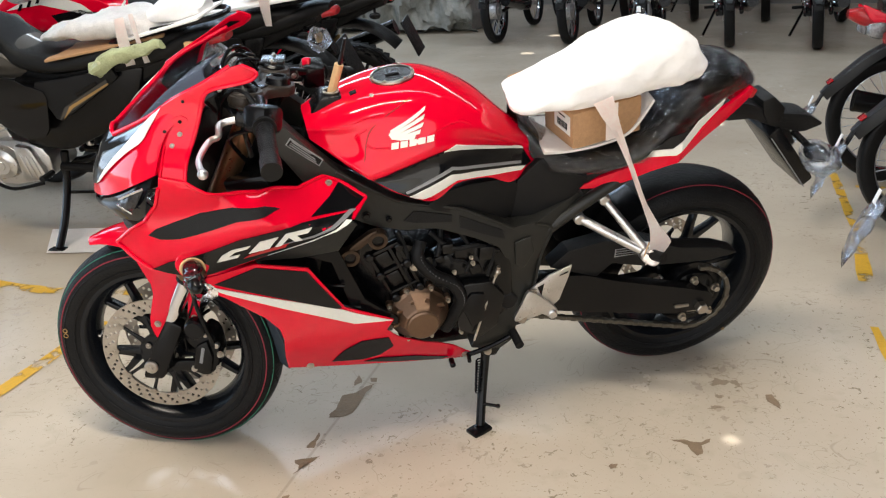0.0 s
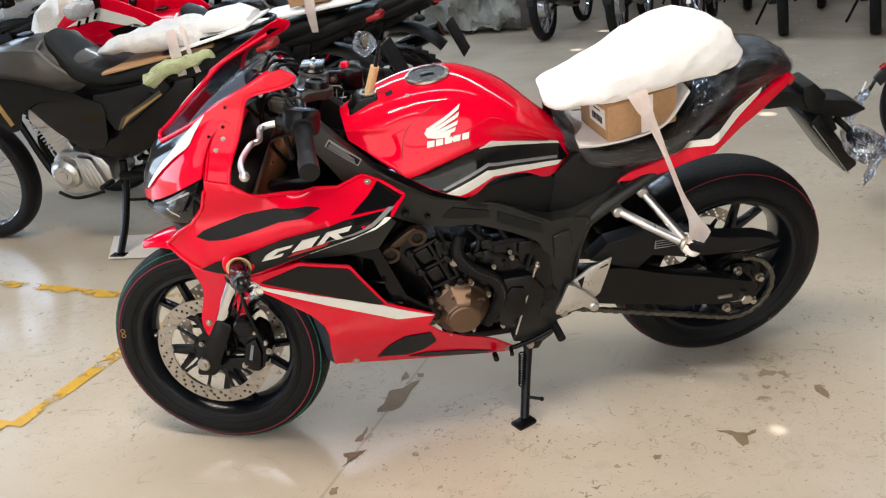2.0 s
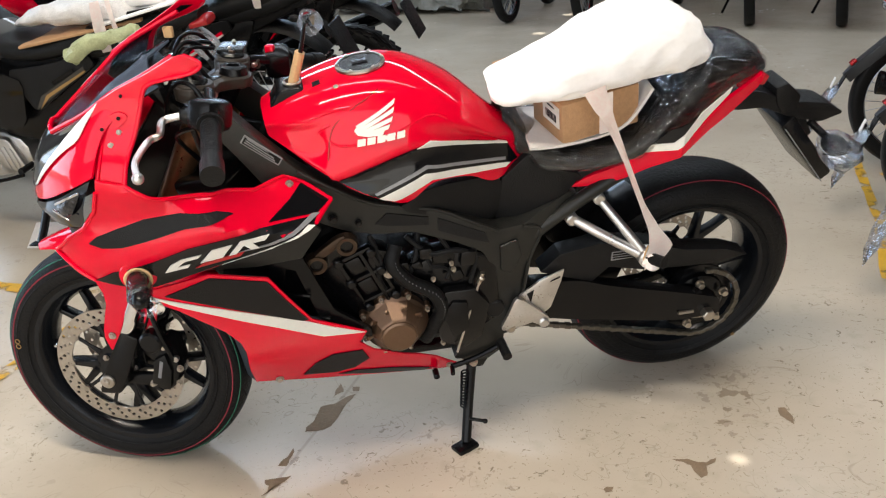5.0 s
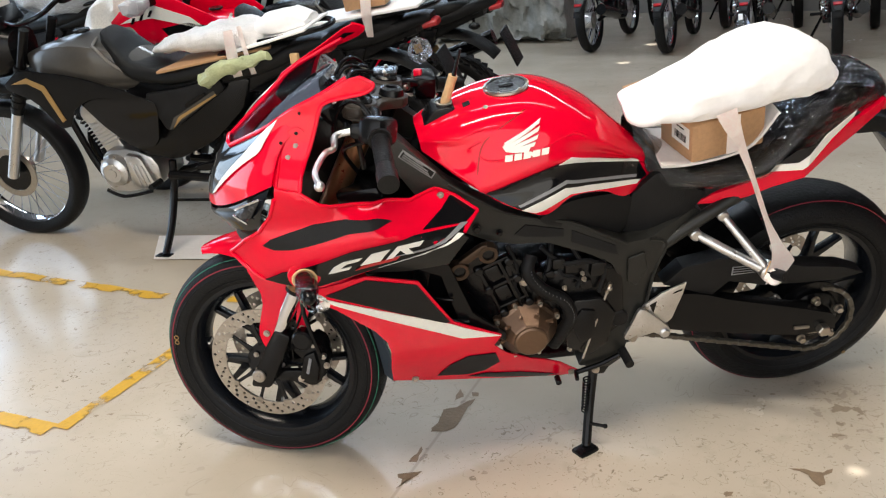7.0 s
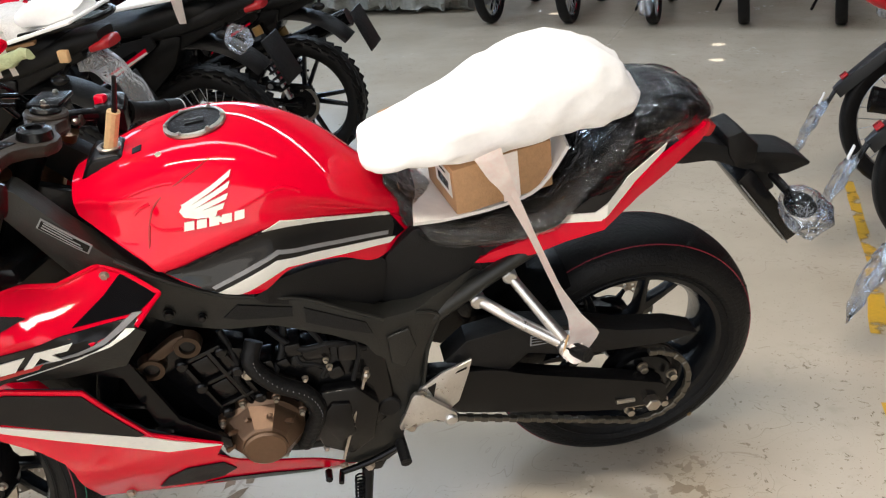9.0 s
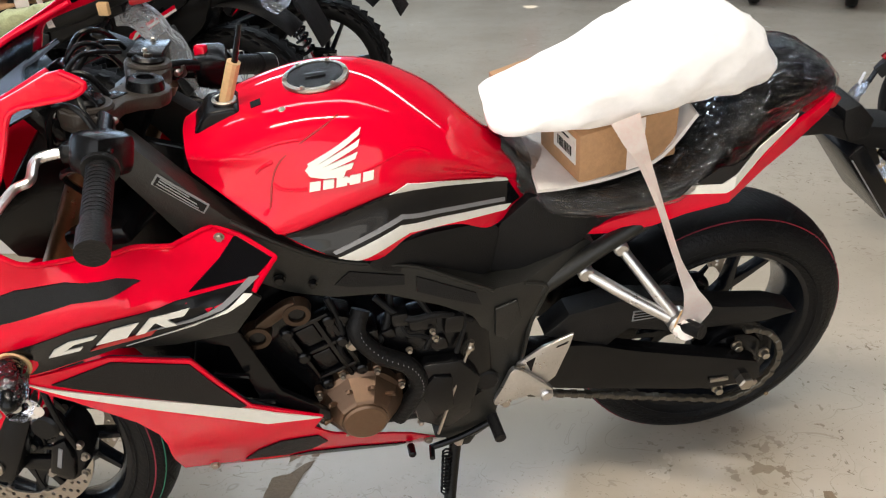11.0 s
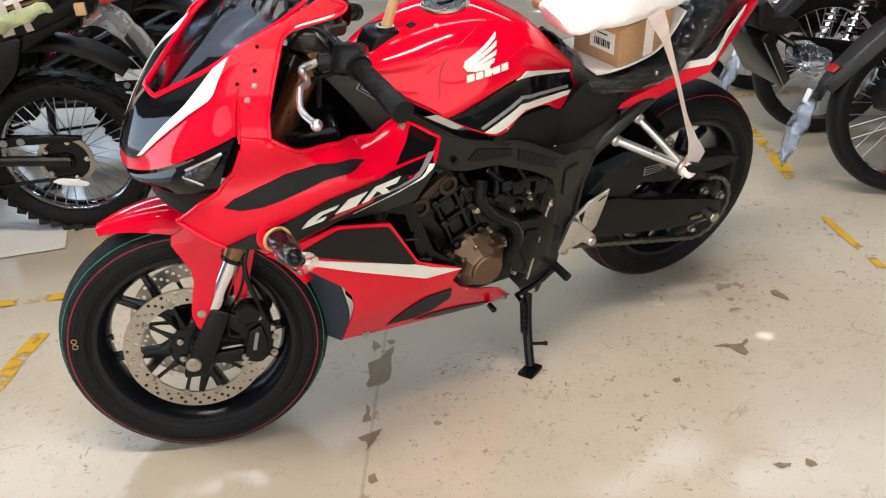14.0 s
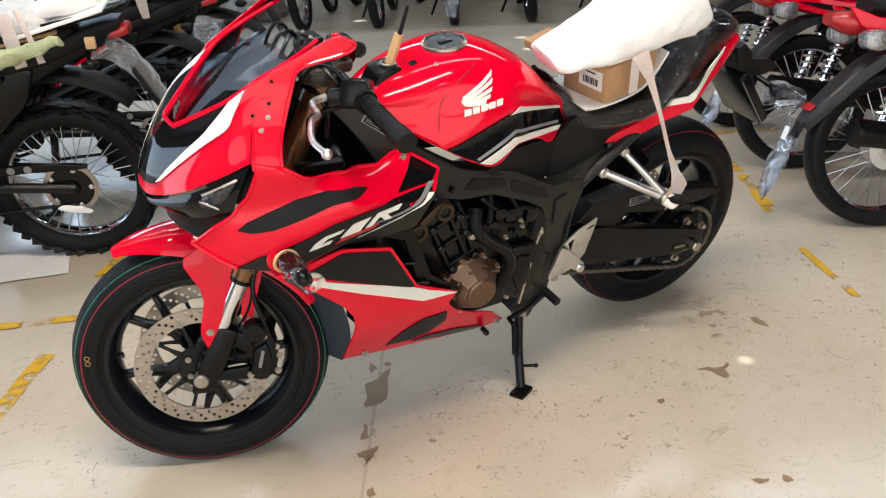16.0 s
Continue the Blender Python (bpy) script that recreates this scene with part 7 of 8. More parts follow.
    part("tank_cap", disc(0.035, 0, 0.012, (0, 0, 0), 24, 0.003), BLACK_SATIN, tank, "", pose(-0.07, 0, 0.966, 90, 0, 0))
    for sg, mm in ((-1, Matrix()), (1, FLIP)):
        part("tank_shroud", panel(rounded([(-0.42, 0.78), (-0.3, 0.86), (-0.05, 0.83), (0.2, 0.76), (0.24, 0.735), (0.02, 0.735), (-0.08, 0.69), (-0.12, 0.61), (-0.17, 0.6), (-0.26, 0.72)], 1, 0.15), lambda x, z: -0.175 + 0.1 * max(0.0, -x - 0.25), 0.006, 0.05), shroud_mat, b, "tank shroud", mm)
        part("shroud_trim", panel([(-0.36, 0.795), (-0.27, 0.825), (-0.19, 0.79), (-0.135, 0.64), (-0.155, 0.63), (-0.21, 0.77), (-0.27, 0.8)], lambda x, z: -0.179 + 0.1 * max(0.0, -x - 0.25), 0.003, 0.05), trim_mat, b, "coloured trim stripe", mm)
        part("lower_cover", panel(rounded([(-0.08, 0.72), (0.22, 0.735), (0.3, 0.7), (0.26, 0.52), (0.14, 0.5), (0.02, 0.6)], 1, 0.15), lambda x, z: -0.15, 0.02, 0.05), BLACK_GLOSS, b, "black side cover", mm)
        part("side_panel", panel(rounded([(0.24, 0.74), (0.32, 0.57), (0.46, 0.66), (0.62, 0.76), (0.6, 0.8), (0.4, 0.76)], 1, 0.12), lambda x, z: -0.145, 0.015, 0.05), PLASTIC, b, "black side panel", mm)
        part("side_graphic", panel([(0.325, 0.585), (0.36, 0.64), (0.57, 0.755), (0.575, 0.735), (0.44, 0.655)], lambda x, z: -0.148, 0.003, 0.05), tank_mat, b, "", mm)
        part("side_graphic", panel([(0.345, 0.59), (0.385, 0.645), (0.575, 0.742), (0.578, 0.735), (0.395, 0.636)], lambda x, z: -0.1515, 0.003, 0.05), trim_mat, b, "", mm)
        part("maker_mark", panel([(0.43, 0.685), (0.425, 0.7), (0.525, 0.748), (0.53, 0.734)], lambda x, z: -0.1515, 0.002, 0.1), BLACK_SATIN, b, "", mm)
        part("swingarm_rail", tube([(0.24, -0.1, 0.36), (0.5, -0.09, 0.34), (0.74, -0.085, 0.312)], 0.02, 10), BLACK_SATIN, b, "black swingarm", mm)
        part("rear_indicator", join(tube([(0.9, -0.07, 0.82), (0.92, -0.15, 0.81)], 0.008, 8, smooth=False), ball(0.022, (0.925, -0.17, 0.81), 1.4, 1, 0.8)), BLACK_SATIN, b, "", mm)
        part("foot_peg", tube([(0.2, -0.12, 0.34), (0.2, -0.2, 0.345)], 0.013, 8, smooth=False), RUBBER, b, "", mm)
    part("chain_guard", panel(rounded([(0.36, 0.4), (0.52, 0.43), (0.8, 0.41), (0.8, 0.385), (0.55, 0.395), (0.37, 0.37)], 1), lambda x, z: -0.09, 0.02, 0.1), BLACK_SATIN, b, "black chain guard")
    for x in (0.47, 0.53, 0.59):
        part("guard_hole", disc(0.014, -0.0905, -0.093, (x, 0, 0.408), 16), GREY, b)
    part("chain_run", box(0.52, 0.012, 0.012, (0.48, -0.075, 0.235), 0.003, ry=-2), ENGINE, b)
    part("seat", body_loft([(0.06, 0.9, 0.985, 0.07), (0.11, 0.84, 0.95, 0.11), (0.2, 0.78, 0.87, 0.135), (0.34, 0.76, 0.845, 0.14), (0.5, 0.78, 0.86, 0.145), (0.66, 0.8, 0.9, 0.13), (0.82, 0.84, 0.92, 0.1), (0.88, 0.87, 0.91, 0.06)], 0.6), GRIP, b, "long black seat")
    part("tail_cowl", body_loft([(0.56, 0.76, 0.82, 0.13), (0.75, 0.79, 0.87, 0.12), (0.93, 0.85, 0.92, 0.08), (1.02, 0.89, 0.925, 0.05)], 0.6), PLASTIC, b, "black tail cowl")
    part("tail_lamp", body_loft([(0.98, 0.85, 0.89, 0.055), (1.03, 0.86, 0.9, 0.05), (1.045, 0.865, 0.89, 0.04)]), LAMP_RED, b, "red tail lamp")
    part("luggage_rail", tube([(0.78, -0.1, 0.93), (0.95, -0.11, 0.96), (1.04, -0.05, 0.97), (1.04, 0.05, 0.97), (0.95, 0.11, 0.96), (0.78, 0.1, 0.93)], 0.011, 10), BLACK_SATIN, b, "black grab rail")
    part("rear_mudguard", sheet_arch(0.72, 0.36, 0.4, 70, 138, 0.085, 0.03, 0.9), PLASTIC, b, "black rear mudguard")
    part("tail_underside", body_loft([(0.5, 0.62, 0.8, 0.1), (0.66, 0.7, 0.83, 0.095), (0.82, 0.78, 0.87, 0.08), (0.95, 0.83, 0.89, 0.055)], 0.55), PLASTIC, b, "black tail underside")
    part("side_fill", prism(rounded([(0.1, 0.46), (0.3, 0.43), (0.5, 0.52), (0.66, 0.66), (0.72, 0.8), (0.15, 0.8)], 1, 0.12), -0.105, 0.105, 0.012), BLACK_SATIN, b, "black airbox and inner side panel")
    part("chain_slider", prism(rounded([(0.65, 0.238), (0.69, 0.22), (0.77, 0.205), (0.785, 0.218), (0.74, 0.24), (0.68, 0.25)], 1, 0.2), -0.088, -0.094, 0.002), FOAM, b, "white chain slider tag")
    part("plate_flap", moved(box(0.01, 0.17, 0.2, (0, 0, 0), 0.004), pose(1.08, 0, 0.66, 0, -25, 0)), PLASTIC, b, "black plate carrier")
    finned_engine(b, 0.03, 0.38, engine_mat, ALU)
    part("cradle", tube([(-0.33, 0.0, 0.85), (-0.25, 0.0, 0.55), (-0.17, 0.0, 0.32), (-0.05, 0.0, 0.25)], 0.015, 10), BLACK_SATIN, b, "black frame tube")
    part("muffler", tube([(0.4, 0.14, 0.42), (0.55, 0.16, 0.5), (0.95, 0.18, 0.66)], 0.045, 14), BLACK_SATIN, b, "black muffler")
    part("handlebar", tube([(-0.25, -0.36, 1.06), (-0.28, -0.22, 1.07), (-0.32, -0.08, 1.02), (-0.32, 0.08, 1.02), (-0.28, 0.22, 1.07), (-0.25, 0.36, 1.06)], 0.011, 10), BLACK_SATIN, b, "black handlebar")
    for sg in (-1, 1):
        part("grip", tube([(-0.265, sg * 0.27, 1.065), (-0.25, sg * 0.4, 1.06)], 0.017, 12, smooth=False), GREY, b)
        part("lever", tube([(-0.3, sg * 0.2, 1.06), (-0.34, sg * 0.26, 1.05), (-0.32, sg * 0.38, 1.04)], 0.006, 8), ALU, b)
        part("switch_block", box(0.04, 0.06, 0.05, (-0.28, sg * 0.22, 1.065), 0.01), BLACK_SATIN, b)
    part("instrument", box(0.06, 0.14, 0.08, (-0.42, 0, 1.04), 0.015, ry=-35), BLACK_SATIN, b)
    if cast:
        for y in (-0.12, 0.12):
            spring_leg(b, (0.7, y, 0.36), (0.56, y, 0.72), 0.032, BLACK_SATIN)
            part("reservoir", tube([(0.64, y - 0.03, 0.6), (0.6, y - 0.03, 0.72)], 0.022, 14, smooth=False), GOLD, b, "gold shock reservoir")
        part("plate_tag", moved(box(0.003, 0.05, 0.05, (0, 0, 0), 0.001), pose(1.088, -0.03, 0.62, 0, -25, 0)), PAPER, b, "white paper tag")
    else:
        spring_leg(b, (0.33, 0.0, 0.42), (0.42, 0.0, 0.72), 0.03, BLACK_SATIN)
    if tank_mat is not BLACK_SATIN:
        part("side_stand", join(tube([(0.255, -0.08, 0.42), (0.24, -0.1, 0.29), (0.23, -0.17, 0.15), (0.215, -0.245, 0.045)], 0.017, 10), moved(box(0.07, 0.045, 0.014, (0, 0, 0), 0.005), pose(0.21, -0.25, 0.04, -9, 0, 0))), BLACK_SATIN, b, "black side stand")
        part("gear_lever", tube([(0.16, -0.14, 0.3), (0.03, -0.16, 0.28), (-0.05, -0.16, 0.31)], 0.008, 8), BLACK_SATIN, b)
    return b


def parked(rear, turn, base=0.72, lean=8):
    """The pose of a motorcycle whose rear wheel stands at a place."""
    a = radians(turn)
    return pose(rear[0] - base * math.cos(a), rear[1] - base * math.sin(a), 0, 0, 0, turn) @ pose(0, 0, 0, lean, 0, 0)


POSE_A = parked((-0.72, 1.63), -21.7)
trail_bike("trail_motorcycle", POSE_A, "graphite and black trail motorcycle on its side stand", TANK_GREY, BLACK_SATIN, GOLD, ALU)
POSE_B = parked((-0.24, 2.2), -21.7, lean=7)
bike_b = trail_bike("trail_motorcycle", POSE_B, "red, white and black trail motorcycle parked on its stand", RED, RED, WHITE, ENGINE, WHEEL)
POSE_C = parked((0.16, 2.74), -21.7, lean=7)
bike_c = trail_bike("trail_motorcycle", POSE_C, "black touring scooter with cast wheels and gold shock reservoirs", BLACK_SATIN, BLACK_SATIN, RED, ENGINE, WHEEL, True)
bike_d = copy_thing(bike_c, parked((-2.05, 4.2), -21.7, lean=7))
tagged(bike_d, "black trail motorcycle parked at the end of the row")

# red tall side panels of the second trail motorcycle
for mm in (Matrix(), FLIP):
    part("upper_fairing", panel(rounded([(-0.55, 0.95), (-0.4, 1.07), (-0.2, 1.08), (0.02, 0.98), (0.1, 0.92), (-0.12, 0.86), (-0.35, 0.86)], 1, 0.12), lambda x, z: -0.2, 0.01, 0.06), RED, bike_b, "red upper fairing", mm)
    part("white_graphic", panel([(-0.48, 0.955), (-0.28, 1.04), (-0.1, 0.98), (-0.02, 0.92), (-0.12, 0.94), (-0.3, 0.98)], lambda x, z: -0.204, 0.003, 0.06), WHITE, bike_b, "", mm)
    part("black_graphic", panel([(-0.26, 0.93), (-0.12, 0.955), (0.04, 0.93), (-0.1, 0.88), (-0.22, 0.88)], lambda x, z: -0.204, 0.003, 0.06), BLACK_SATIN, bike_b, "", mm)
    for k in range(3):
        part("model_mark", panel([(-0.42 + k * 0.05, 0.955 + k * 0.016), (-0.4 + k * 0.05, 0.985 + k * 0.016), (-0.385 + k * 0.05, 0.985 + k * 0.016), (-0.405 + k * 0.05, 0.955 + k * 0.016)], lambda x, z: -0.2075, 0.002, 0.06), BLACK_SATIN, bike_b, "", mm)

# packing on the first trail motorcycle
CLOUDY = material("cloudy_film", (0.74, 0.71, 0.66), 0.3, 0, 0.15, 14, 0.6, 24)


def packing(name, m, bm, mat, label, category="packing"):
    return tagged(part(name, bm, mat, m=m), label, category)


packing("packing_board", POSE_A @ pose(-0.05, 0, -0.045), lumpy(box(0.5, 0.2, 0.012, (0.62, -0.03, 0.915), 0.004, ry=-9, rz=6), 0.0, 1), CARD, "brown cardboard sheet lying on a motorcycle seat")
packing("bubble_bag", POSE_A @ pose(-0.05, 0, -0.045), lumpy(lumpy(body_loft([(0.3, 0.925, 0.94, 0.03), (0.42, 0.925, 0.985, 0.1), (0.55, 0.93, 1.02, 0.12), (0.7, 0.94, 1.04, 0.12), (0.8, 0.95, 1.03, 0.1), (0.86, 0.96, 0.99, 0.05)], 0.8, 4), 0.02, 12), 0.006, 40, 2.0), material("bubble_wrap", (0.72, 0.71, 0.7), 0.35, 0, 0.15, 30, 0.6, 160), "white bubble-wrapped parcel tied to a motorcycle seat", "parcel")
packing("foam_sheet", POSE_A @ pose(-0.05, 0, -0.045), lumpy(box(0.34, 0.26, 0.01, (0.88, -0.01, 0.985), 0.003, ry=-14), 0.0, 9), FOAM, "white foam sheet on a motorcycle tail")
packing("tape_wrap", POSE_A @ pose(-0.05, 0, -0.045), join(ribbon([(0.72, -0.12, 1.03), (0.74, -0.16, 0.95), (0.75, -0.165, 0.86)], (0.04, 0.05, 0.04), (1, 0, 0.2)), ribbon([(0.76, -0.1, 1.04), (0.8, -0.16, 0.96), (0.82, -0.165, 0.87)], (0.02, 0.02, 0.025), (1, 0, 0.2))), TAPE, "printed tape tied round a parcel")
packing("green_wrap", POSE_A, lumpy(tube([(0.55, -0.17, 0.8), (0.62, -0.175, 0.84), (0.72, -0.17, 0.87), (0.85, -0.165, 0.9)], (0.036, 0.018), 12), 0.016, 25), GREEN_BAG, "crumpled pale green film round a grab rail")
packing("buff_tag", POSE_A, box(0.035, 0.02, 0.04, (0.93, -0.12, 0.87), 0.004), WOOD_TAG, "buff cardboard tag on a motorcycle tail")
packing("signal_bag", POSE_A, lumpy(body_loft([(0.9, 0.78, 0.84, 0.03), (0.97, 0.76, 0.86, 0.05), (1.04, 0.68, 0.8, 0.05), (1.1, 0.58, 0.7, 0.045), (1.14, 0.53, 0.6, 0.03)], 0.8, 4), 0.014, 22), BAG_FILM, "clear film bag round a turn signal", "bag")
packing("head_bag", POSE_A, lumpy(body_loft([(-0.66, 0.93, 1.02, 0.05), (-0.6, 0.9, 1.2, 0.09), (-0.5, 0.9, 1.26, 0.1), (-0.44, 0.95, 1.2, 0.07)], 0.7, 4), 0.03, 14), CLOUDY, "milky plastic bag over a headlamp", "bag")
packing("fender_bag", POSE_A, lumpy(ball(0.13, (-0.76, -0.05, 0.78), 1.2, 0.9, 0.8, 18, 12), 0.06, 11, 4.0), CLOUDY, "cloudy plastic wrapped round a front mudguard", "bag")
packing("head_bag", POSE_B, lumpy(body_loft([(-0.78, 0.86, 0.96, 0.06), (-0.68, 0.82, 1.06, 0.12), (-0.55, 0.9, 1.12, 0.13), (-0.46, 0.98, 1.08, 0.08)], 0.7, 4), 0.035, 12), CLOUDY, "white plastic bag over a headlamp", "bag")
packing("foam_bag", POSE_A @ pose(-0.05, 0, -0.045), lumpy(body_loft([(0.78, 1.0, 1.02, 0.04), (0.84, 0.99, 1.06, 0.09), (0.94, 1.0, 1.08, 0.1), (1.02, 1.02, 1.05, 0.06)], 0.6, 3), 0.015, 14), FOAM, "white foam bag on a motorcycle tail", "packing bag")
packing("carton", POSE_B, box(0.2, 0.15, 0.075, (0.72, 0, 1.0), 0.004, ry=-8), CARD, "brown cardboard carton tied on a motorcycle seat", "box")
packing("foam_sheet", POSE_B, box(0.55, 0.27, 0.014, (0.72, 0, 0.94), 0.004, ry=-8), FOAM, "white foam sheet under a carton")
packing("tape_wrap", POSE_B, join(ribbon([(0.74, -0.04, 1.048), (0.74, -0.09, 1.035), (0.75, -0.14, 0.95), (0.76, -0.15, 0.85)], (0.06, 0.05, 0.05, 0.03), (1, 0, 0))), TAPE, "printed tape round a carton")
packing("mirror_bag", POSE_B, lumpy(ball(0.05, (-0.24, -0.4, 1.08), 1.0, 2.0, 0.8, 14, 9), 0.02, 20), BUBBLE, "clear film round a hand guard", "bag")
packing("signal_bag", POSE_B, lumpy(ball(0.045, (1.0, -0.2, 0.8), 1.2, 1.0, 1.3, 14, 9), 0.016, 24), FILM, "clear film bag round a turn signal", "bag")
packing("parts_bag", parked((-1.2, 3.9), -21.7), lumpy(ball(0.22, (-0.3, 0, 1.0), 1.4, 1.0, 0.7, 20, 12), 0.08, 7), BUBBLE, "milky plastic bags over handlebars", "bag")
card_floor = part("paper_sheet", sheet([(-1.36, 1.86), (-1.33, 1.55), (-0.85, 1.42), (-0.8, 1.72)], 0.006), PAPER, flat=True)
tagged(card_floor, "large white paper sheet lying on the floor", "paper")


MUDGUARD = material("grey_mudguard", (0.014, 0.015, 0.017), 0.38, 0, 0.2, 9, 0.1, 120, spec=0.4)


def commuter(name, m, label, group):
    """A small red commuter motorcycle with twin rear shocks; its front points to -x."""
    b = empty(name, m, label, "motorcycle", group)
    rw = spoke_wheel(b, (0.62, 0, 0.295), 0.295, 0.088, CHROME, 0, 0.0, 32)
    spoke_wheel(b, (-0.62, 0, 0.295), 0.295, 0.075, CHROME, 0, 0.1, 32)
    part("drum", lathe([(0, -0.06), (0.05, -0.06), (0.07, -0.045), (0.075, 0.04), (0, 0.04)], 24), ALU, rw, "", pose(0.62, 0, 0.295))
    for sg, mm in ((-1, Matrix()), (1, FLIP)):
        part("swingarm_rail", tube([(0.2, -0.11, 0.34), (0.64, -0.1, 0.295)], 0.017, 10, smooth=False), BLACK_SATIN, b, "", mm)
        part("tail_cowl", panel(rounded([(0.16, 0.7), (0.4, 0.7), (0.72, 0.77), (0.83, 0.82), (0.78, 0.735), (0.62, 0.68), (0.4, 0.63), (0.2, 0.62)], 1, 0.15), lambda x, z: -0.13 + 0.12 * max(0.0, x - 0.4), 0.02, 0.06), RED, b, "red tail cowl", mm)
        part("tail_graphic", panel([(0.3, 0.66), (0.62, 0.725), (0.7, 0.735), (0.6, 0.7), (0.4, 0.65)], lambda x, z: -0.134 + 0.12 * max(0.0, x - 0.4), 0.003, 0.06), BLACK_SATIN, b, "", mm)
        part("leg_shield", panel(rounded([(-0.4, 0.85), (-0.2, 0.78), (0.0, 0.72), (0.18, 0.7), (0.16, 0.6), (-0.1, 0.5), (-0.2, 0.42), (-0.28, 0.5)], 1, 0.15), lambda x, z: -0.15, 0.02, 0.06), RED, b, "red side fairing", mm)
        part("rear_indicator", join(tube([(0.72, -0.08, 0.7), (0.74, -0.12, 0.69)], 0.01, 8, smooth=False), moved(body_loft([(0.72, 0.675, 0.735, 0.03), (0.75, 0.665, 0.74, 0.036), (0.79, 0.675, 0.735, 0.032), (0.805, 0.69, 0.725, 0.02)], 0.45), Matrix.Translation((0, -0.125, 0)))), CLEAR_LENS, b, "clear rear turn signal", mm)
        part("foot_peg", tube([(0.12, -0.12, 0.3), (0.12, -0.22, 0.3)], 0.014, 8, smooth=False), RUBBER, b, "", mm)
        part("grip", tube([(-0.36, -0.24, 1.0), (-0.32, -0.37, 0.99)], 0.017, 10, smooth=False), GRIP, b, "", mm)
        part("fork_leg", tube([(-0.62, -0.075, 0.295), (-0.42, -0.075, 0.8)], 0.018, 12, smooth=False), BLACK_SATIN, b, "", mm)
    for y in (-0.105, 0.105):
        spring_leg(b, (0.6, y, 0.34), (0.47, y, 0.67), 0.026, CHROME)
    part("chain_case", panel(rounded([(0.15, 0.4), (0.5, 0.37), (0.72, 0.35), (0.72, 0.28), (0.5, 0.29), (0.15, 0.3)], 1, 0.2), lambda x, z: -0.085, 0.035, 0.06), BLACK_SATIN, b, "black chain case")
    part("rear_mudguard", thicken(loft([[(x - 0.03, -0.068 * w, z - 0.036), (x - 0.004, -0.064 * w, z - 0.008), (x, -0.04 * w, z), (x, 0.04 * w, z), (x - 0.004, 0.064 * w, z - 0.008), (x - 0.03, 0.068 * w, z - 0.036)] for x, z, w in ((0.5, 0.68, 1.0), (0.64, 0.665, 0.95), (0.76, 0.6, 0.9), (0.86, 0.51, 0.8), (0.92, 0.45, 0.62), (0.95, 0.415, 0.4))], 2, 4), 0.005), MUDGUARD, b, "grey rear mudguard sweeping down behind the wheel")
    part("mudguard_flap", moved(box(0.006, 0.07, 0.06, (0, 0, 0), 0.002), pose(0.95, 0, 0.385, 0, -25, 0)), PLASTIC, b, "black mudguard flap")
    part("reflector", box(0.01, 0.07, 0.03, (0.915, 0, 0.465), 0.003, ry=-48), LAMP_RED, b, "red reflector")
    part("tail_lamp", body_loft([(0.74, 0.7, 0.79, 0.075), (0.82, 0.72, 0.8, 0.065), (0.87, 0.75, 0.79, 0.04)]), LAMP_RED, b, "red tail lamp")
    part("seat", body_loft([(-0.02, 0.72, 0.76, 0.07), (0.1, 0.7, 0.78, 0.12), (0.35, 0.71, 0.79, 0.125), (0.6, 0.75, 0.83, 0.11), (0.74, 0.79, 0.83, 0.07)], 0.6), GRIP, b, "black seat")
    part("grab_rail", tube([(0.5, -0.13, 0.8), (0.72, -0.13, 0.86), (0.86, -0.06, 0.87), (0.86, 0.06, 0.87), (0.72, 0.13, 0.86), (0.5, 0.13, 0.8)], 0.011, 10), BLACK_SATIN, b, "black grab rail")
    part("front_cowl", body_loft([(-0.6, 0.86, 0.94, 0.06), (-0.52, 0.8, 1.02, 0.12), (-0.42, 0.8, 1.03, 0.13), (-0.34, 0.86, 0.98, 0.08)]), RED, b, "red headlamp cowl")
    part("front_mudguard", sheet_arch(-0.62, 0.295, 0.325, 35, 150, 0.055, 0.03), RED, b, "red front mudguard")
    part("handlebar", tube([(-0.32, -0.34, 0.99), (-0.38, -0.2, 1.01), (-0.42, 0, 0.98), (-0.38, 0.2, 1.01), (-0.32, 0.34, 0.99)], 0.011, 10), BLACK_SATIN, b)
    part("spine", tube([(-0.42, 0, 0.85), (-0.2, 0, 0.6), (0.1, 0, 0.55), (0.45, 0, 0.66)], 0.03, 12), BLACK_SATIN, b, "black frame spine")
    finned_engine(b, -0.02, 0.35, ENGINE, ENGINE)
    muf = part("muffler", tube([(0.3, 0.16, 0.3), (0.42, 0.175, 0.33), (0.82, 0.19, 0.4)], 0.048, 16, smooth=False), BLACK_SATIN, b, "black muffler with a steel end")
    part("muffler_end", tube([(0.82, 0.19, 0.4), (0.835, 0.19, 0.402)], 0.05, 16, smooth=False), ENGINE, muf)
    part("side_stand", tube([(0.08, -0.12, 0.27), (0.06, -0.24, 0.04)], 0.012, 8, smooth=False), BLACK_SATIN, b, "black side stand")
    part("mud_flap_film", lumpy(body_loft([(0.96, 0.36, 0.38, 0.02), (1.0, 0.28, 0.34, 0.06), (1.04, 0.19, 0.27, 0.07), (1.07, 0.13, 0.18, 0.04)], 0.7, 4), 0.016, 22), FILM, b, "clear film bag tied to the mudguard")
    part("film_tag", moved(box(0.004, 0.035, 0.05, (0, 0, 0), 0.001), pose(0.985, -0.02, 0.37, 0, -20, 0)), FOAM, b, "white tag")
    return b


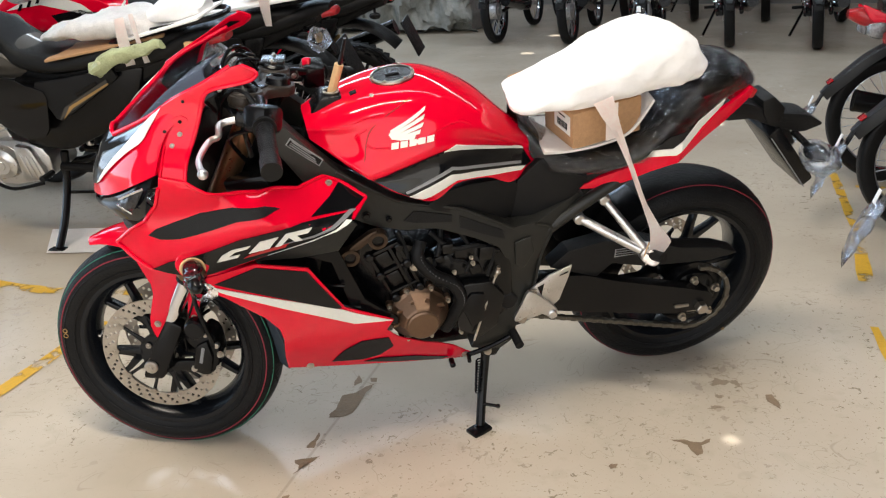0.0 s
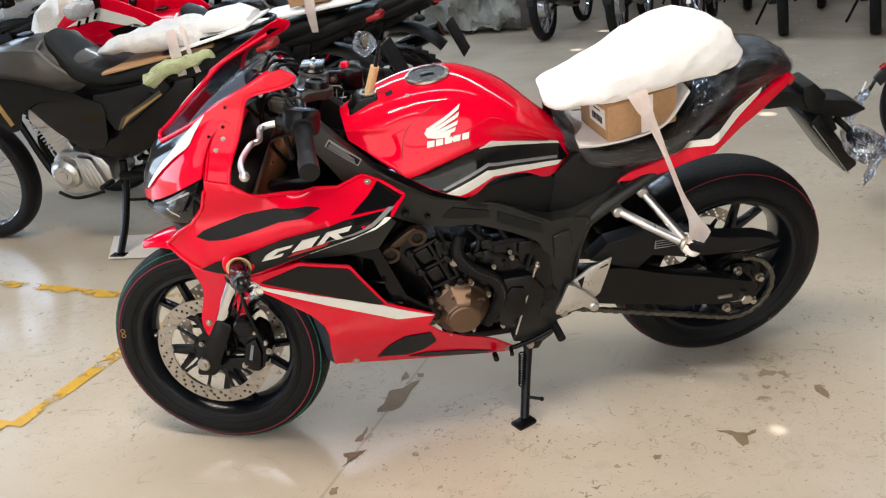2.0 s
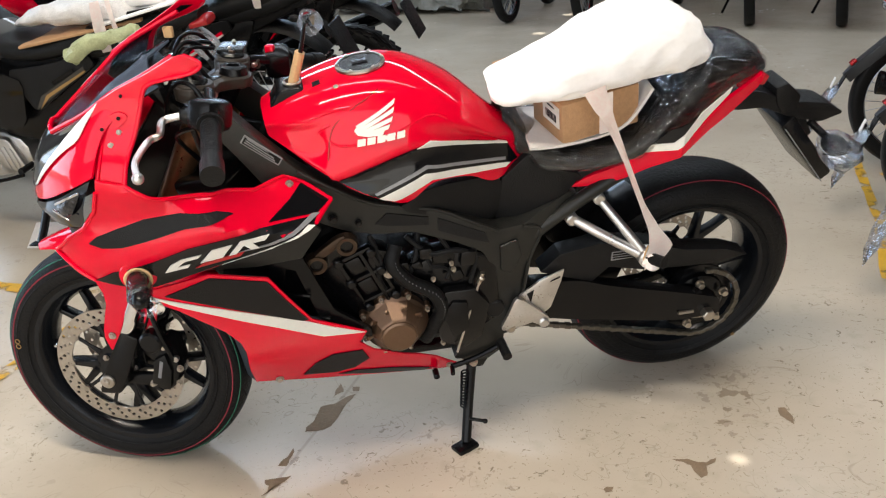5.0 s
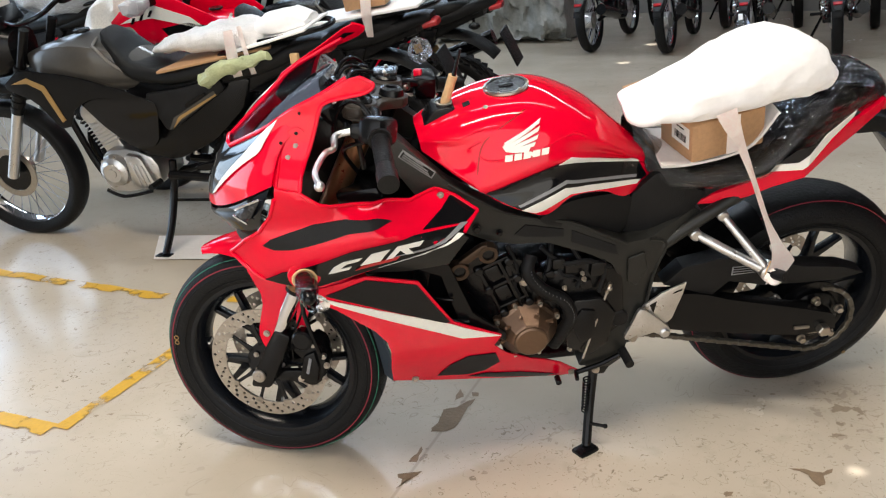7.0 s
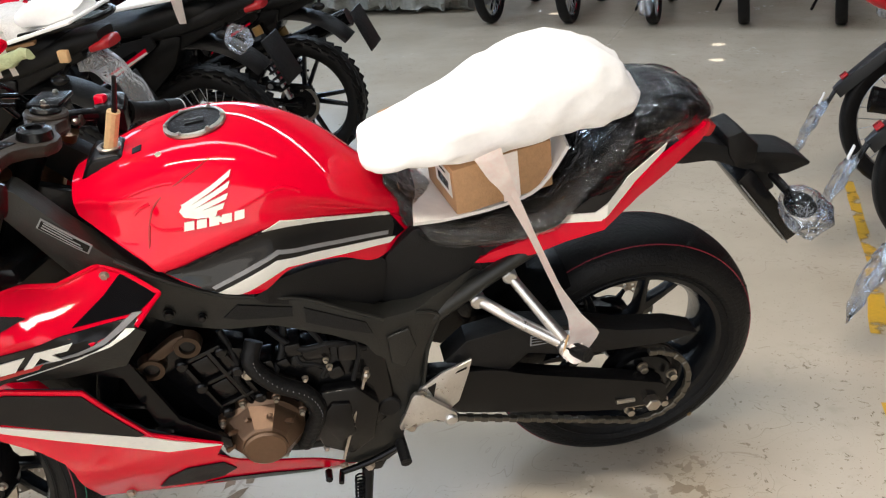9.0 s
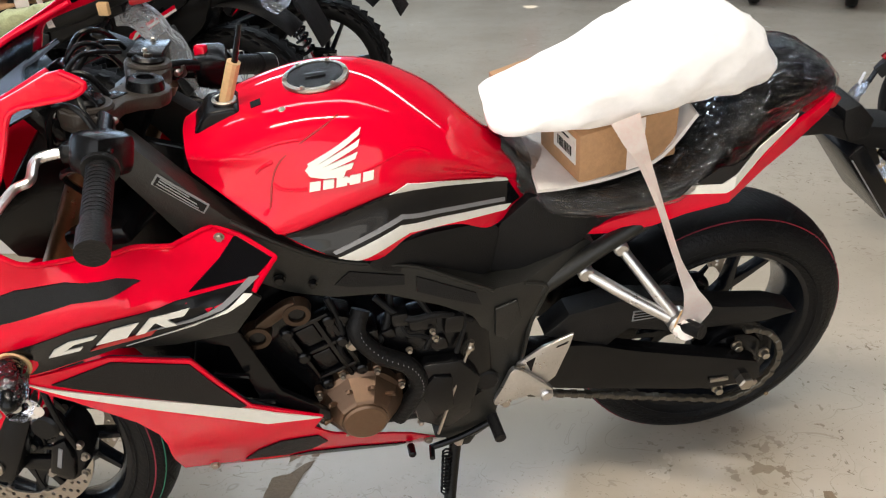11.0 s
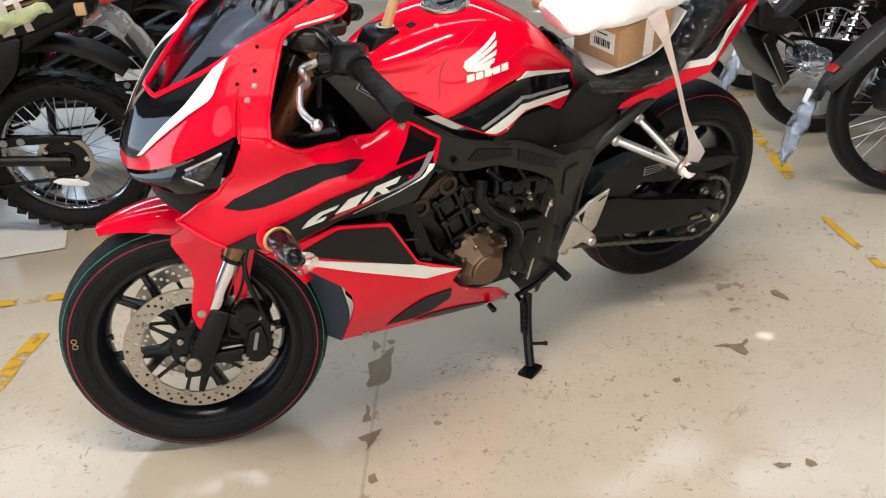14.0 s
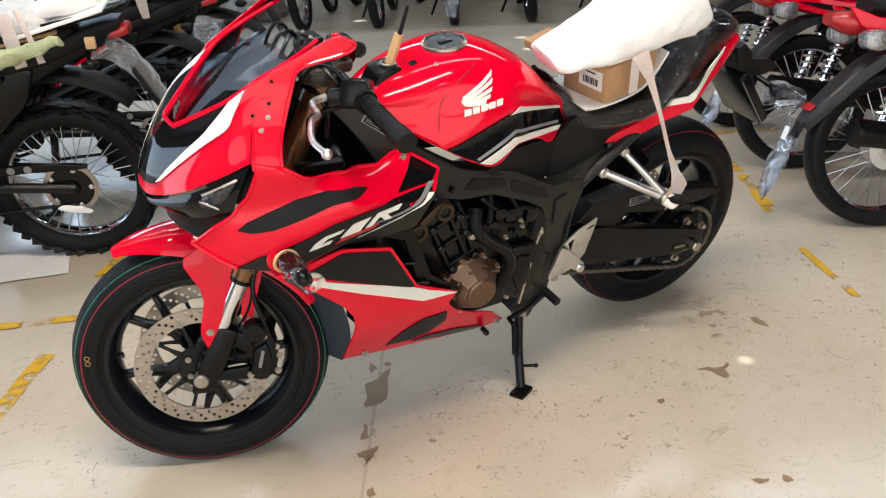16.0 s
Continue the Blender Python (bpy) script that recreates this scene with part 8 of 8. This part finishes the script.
right_one = commuter("commuter_motorcycle", parked((1.865, -0.01), 152, 0.62, 5), "red commuter motorcycle with a black mudguard and wire wheels", "red commuter motorcycles")
for rear in ((2.18, 0.635), (2.485, 1.285)):
    copy_thing(right_one, parked(rear, 152, 0.62, 5))
def bare(ob, yes):
    """Takes the film and its tag off a motorcycle that stands unwrapped."""
    for c in list(ob.children):
        if yes and c.name.split(".")[0] in ("mud_flap_film", "film_tag"):
            bpy.data.objects.remove(c)
    tagged(ob, "black and red commuter motorcycle seen from behind" if yes else "black and red commuter motorcycle with film on its mudguard", group="row of commuter motorcycles")


for k in range(9):
    p = (1.96 + 0.6 * k, 6.2 - 0.4 * k)
    bare(copy_thing(right_one, parked(p, -122 + (k * 37 % 7) - 3, 0.62, 5)), k not in (2, 5))
for k in range(9):
    p = (3.1 + 0.6 * k, 7.5 - 0.4 * k)
    bare(copy_thing(right_one, parked(p, -120 + (k * 31 % 9) - 4, 0.62, 5)), True)


# ---------------------------------------------------------------- covered goods by the back wall
def covered(name, stations, m, seed, label):
    bm = body_loft(stations, 0.55, 7)
    bmesh.ops.subdivide_edges(bm, edges=bm.edges[:], cuts=2, use_grid_fill=True)
    for v in bm.verts:
        if v.co.z < 0.02:
            v.co.z = 0.0
        shift = Vector((seed, seed * 0.5, 0))
        fold = 1 - 2 * abs(noise.noise(Vector((v.co.x * 3.5, v.co.y * 3.5, v.co.z * 0.7)) + shift))
        crease = abs(noise.noise(v.co * 5 + shift)) + 0.5 * abs(noise.noise(v.co * 12 + shift))
        out = Vector((v.co.x * 0.2, v.co.y, 0)).normalized()
        v.co += out * (fold * 0.1 - crease * 0.16 + 0.12 * max(0.0, 0.35 - v.co.z))
        if v.co.z > 0.05:
            v.co.z += crease * 0.14 - 0.05
    return tagged(part(name, bm, TARP, m=m, angle=50), label, "tarpaulin")


covered("tarpaulin_cover", [(-1.3, 0, 0.7, 0.35), (-1.0, 0, 1.2, 0.5), (-0.3, 0, 1.35, 0.6), (0.4, 0, 1.3, 0.6), (1.0, 0, 1.0, 0.55), (1.3, 0, 0.45, 0.4)], pose(0.95, 7.95, 0, 0, 0, -30), 3.0, "creased grey tarpaulin over stacked goods")
covered("tarpaulin_cover", [(-0.9, 0, 0.8, 0.3), (-0.5, 0, 1.5, 0.45), (0.2, 0, 1.6, 0.5), (0.8, 0, 1.2, 0.4)], pose(-1.3, 8.3, 0, 0, 0, -30), 9.0, "creased grey tarpaulin over stacked goods")
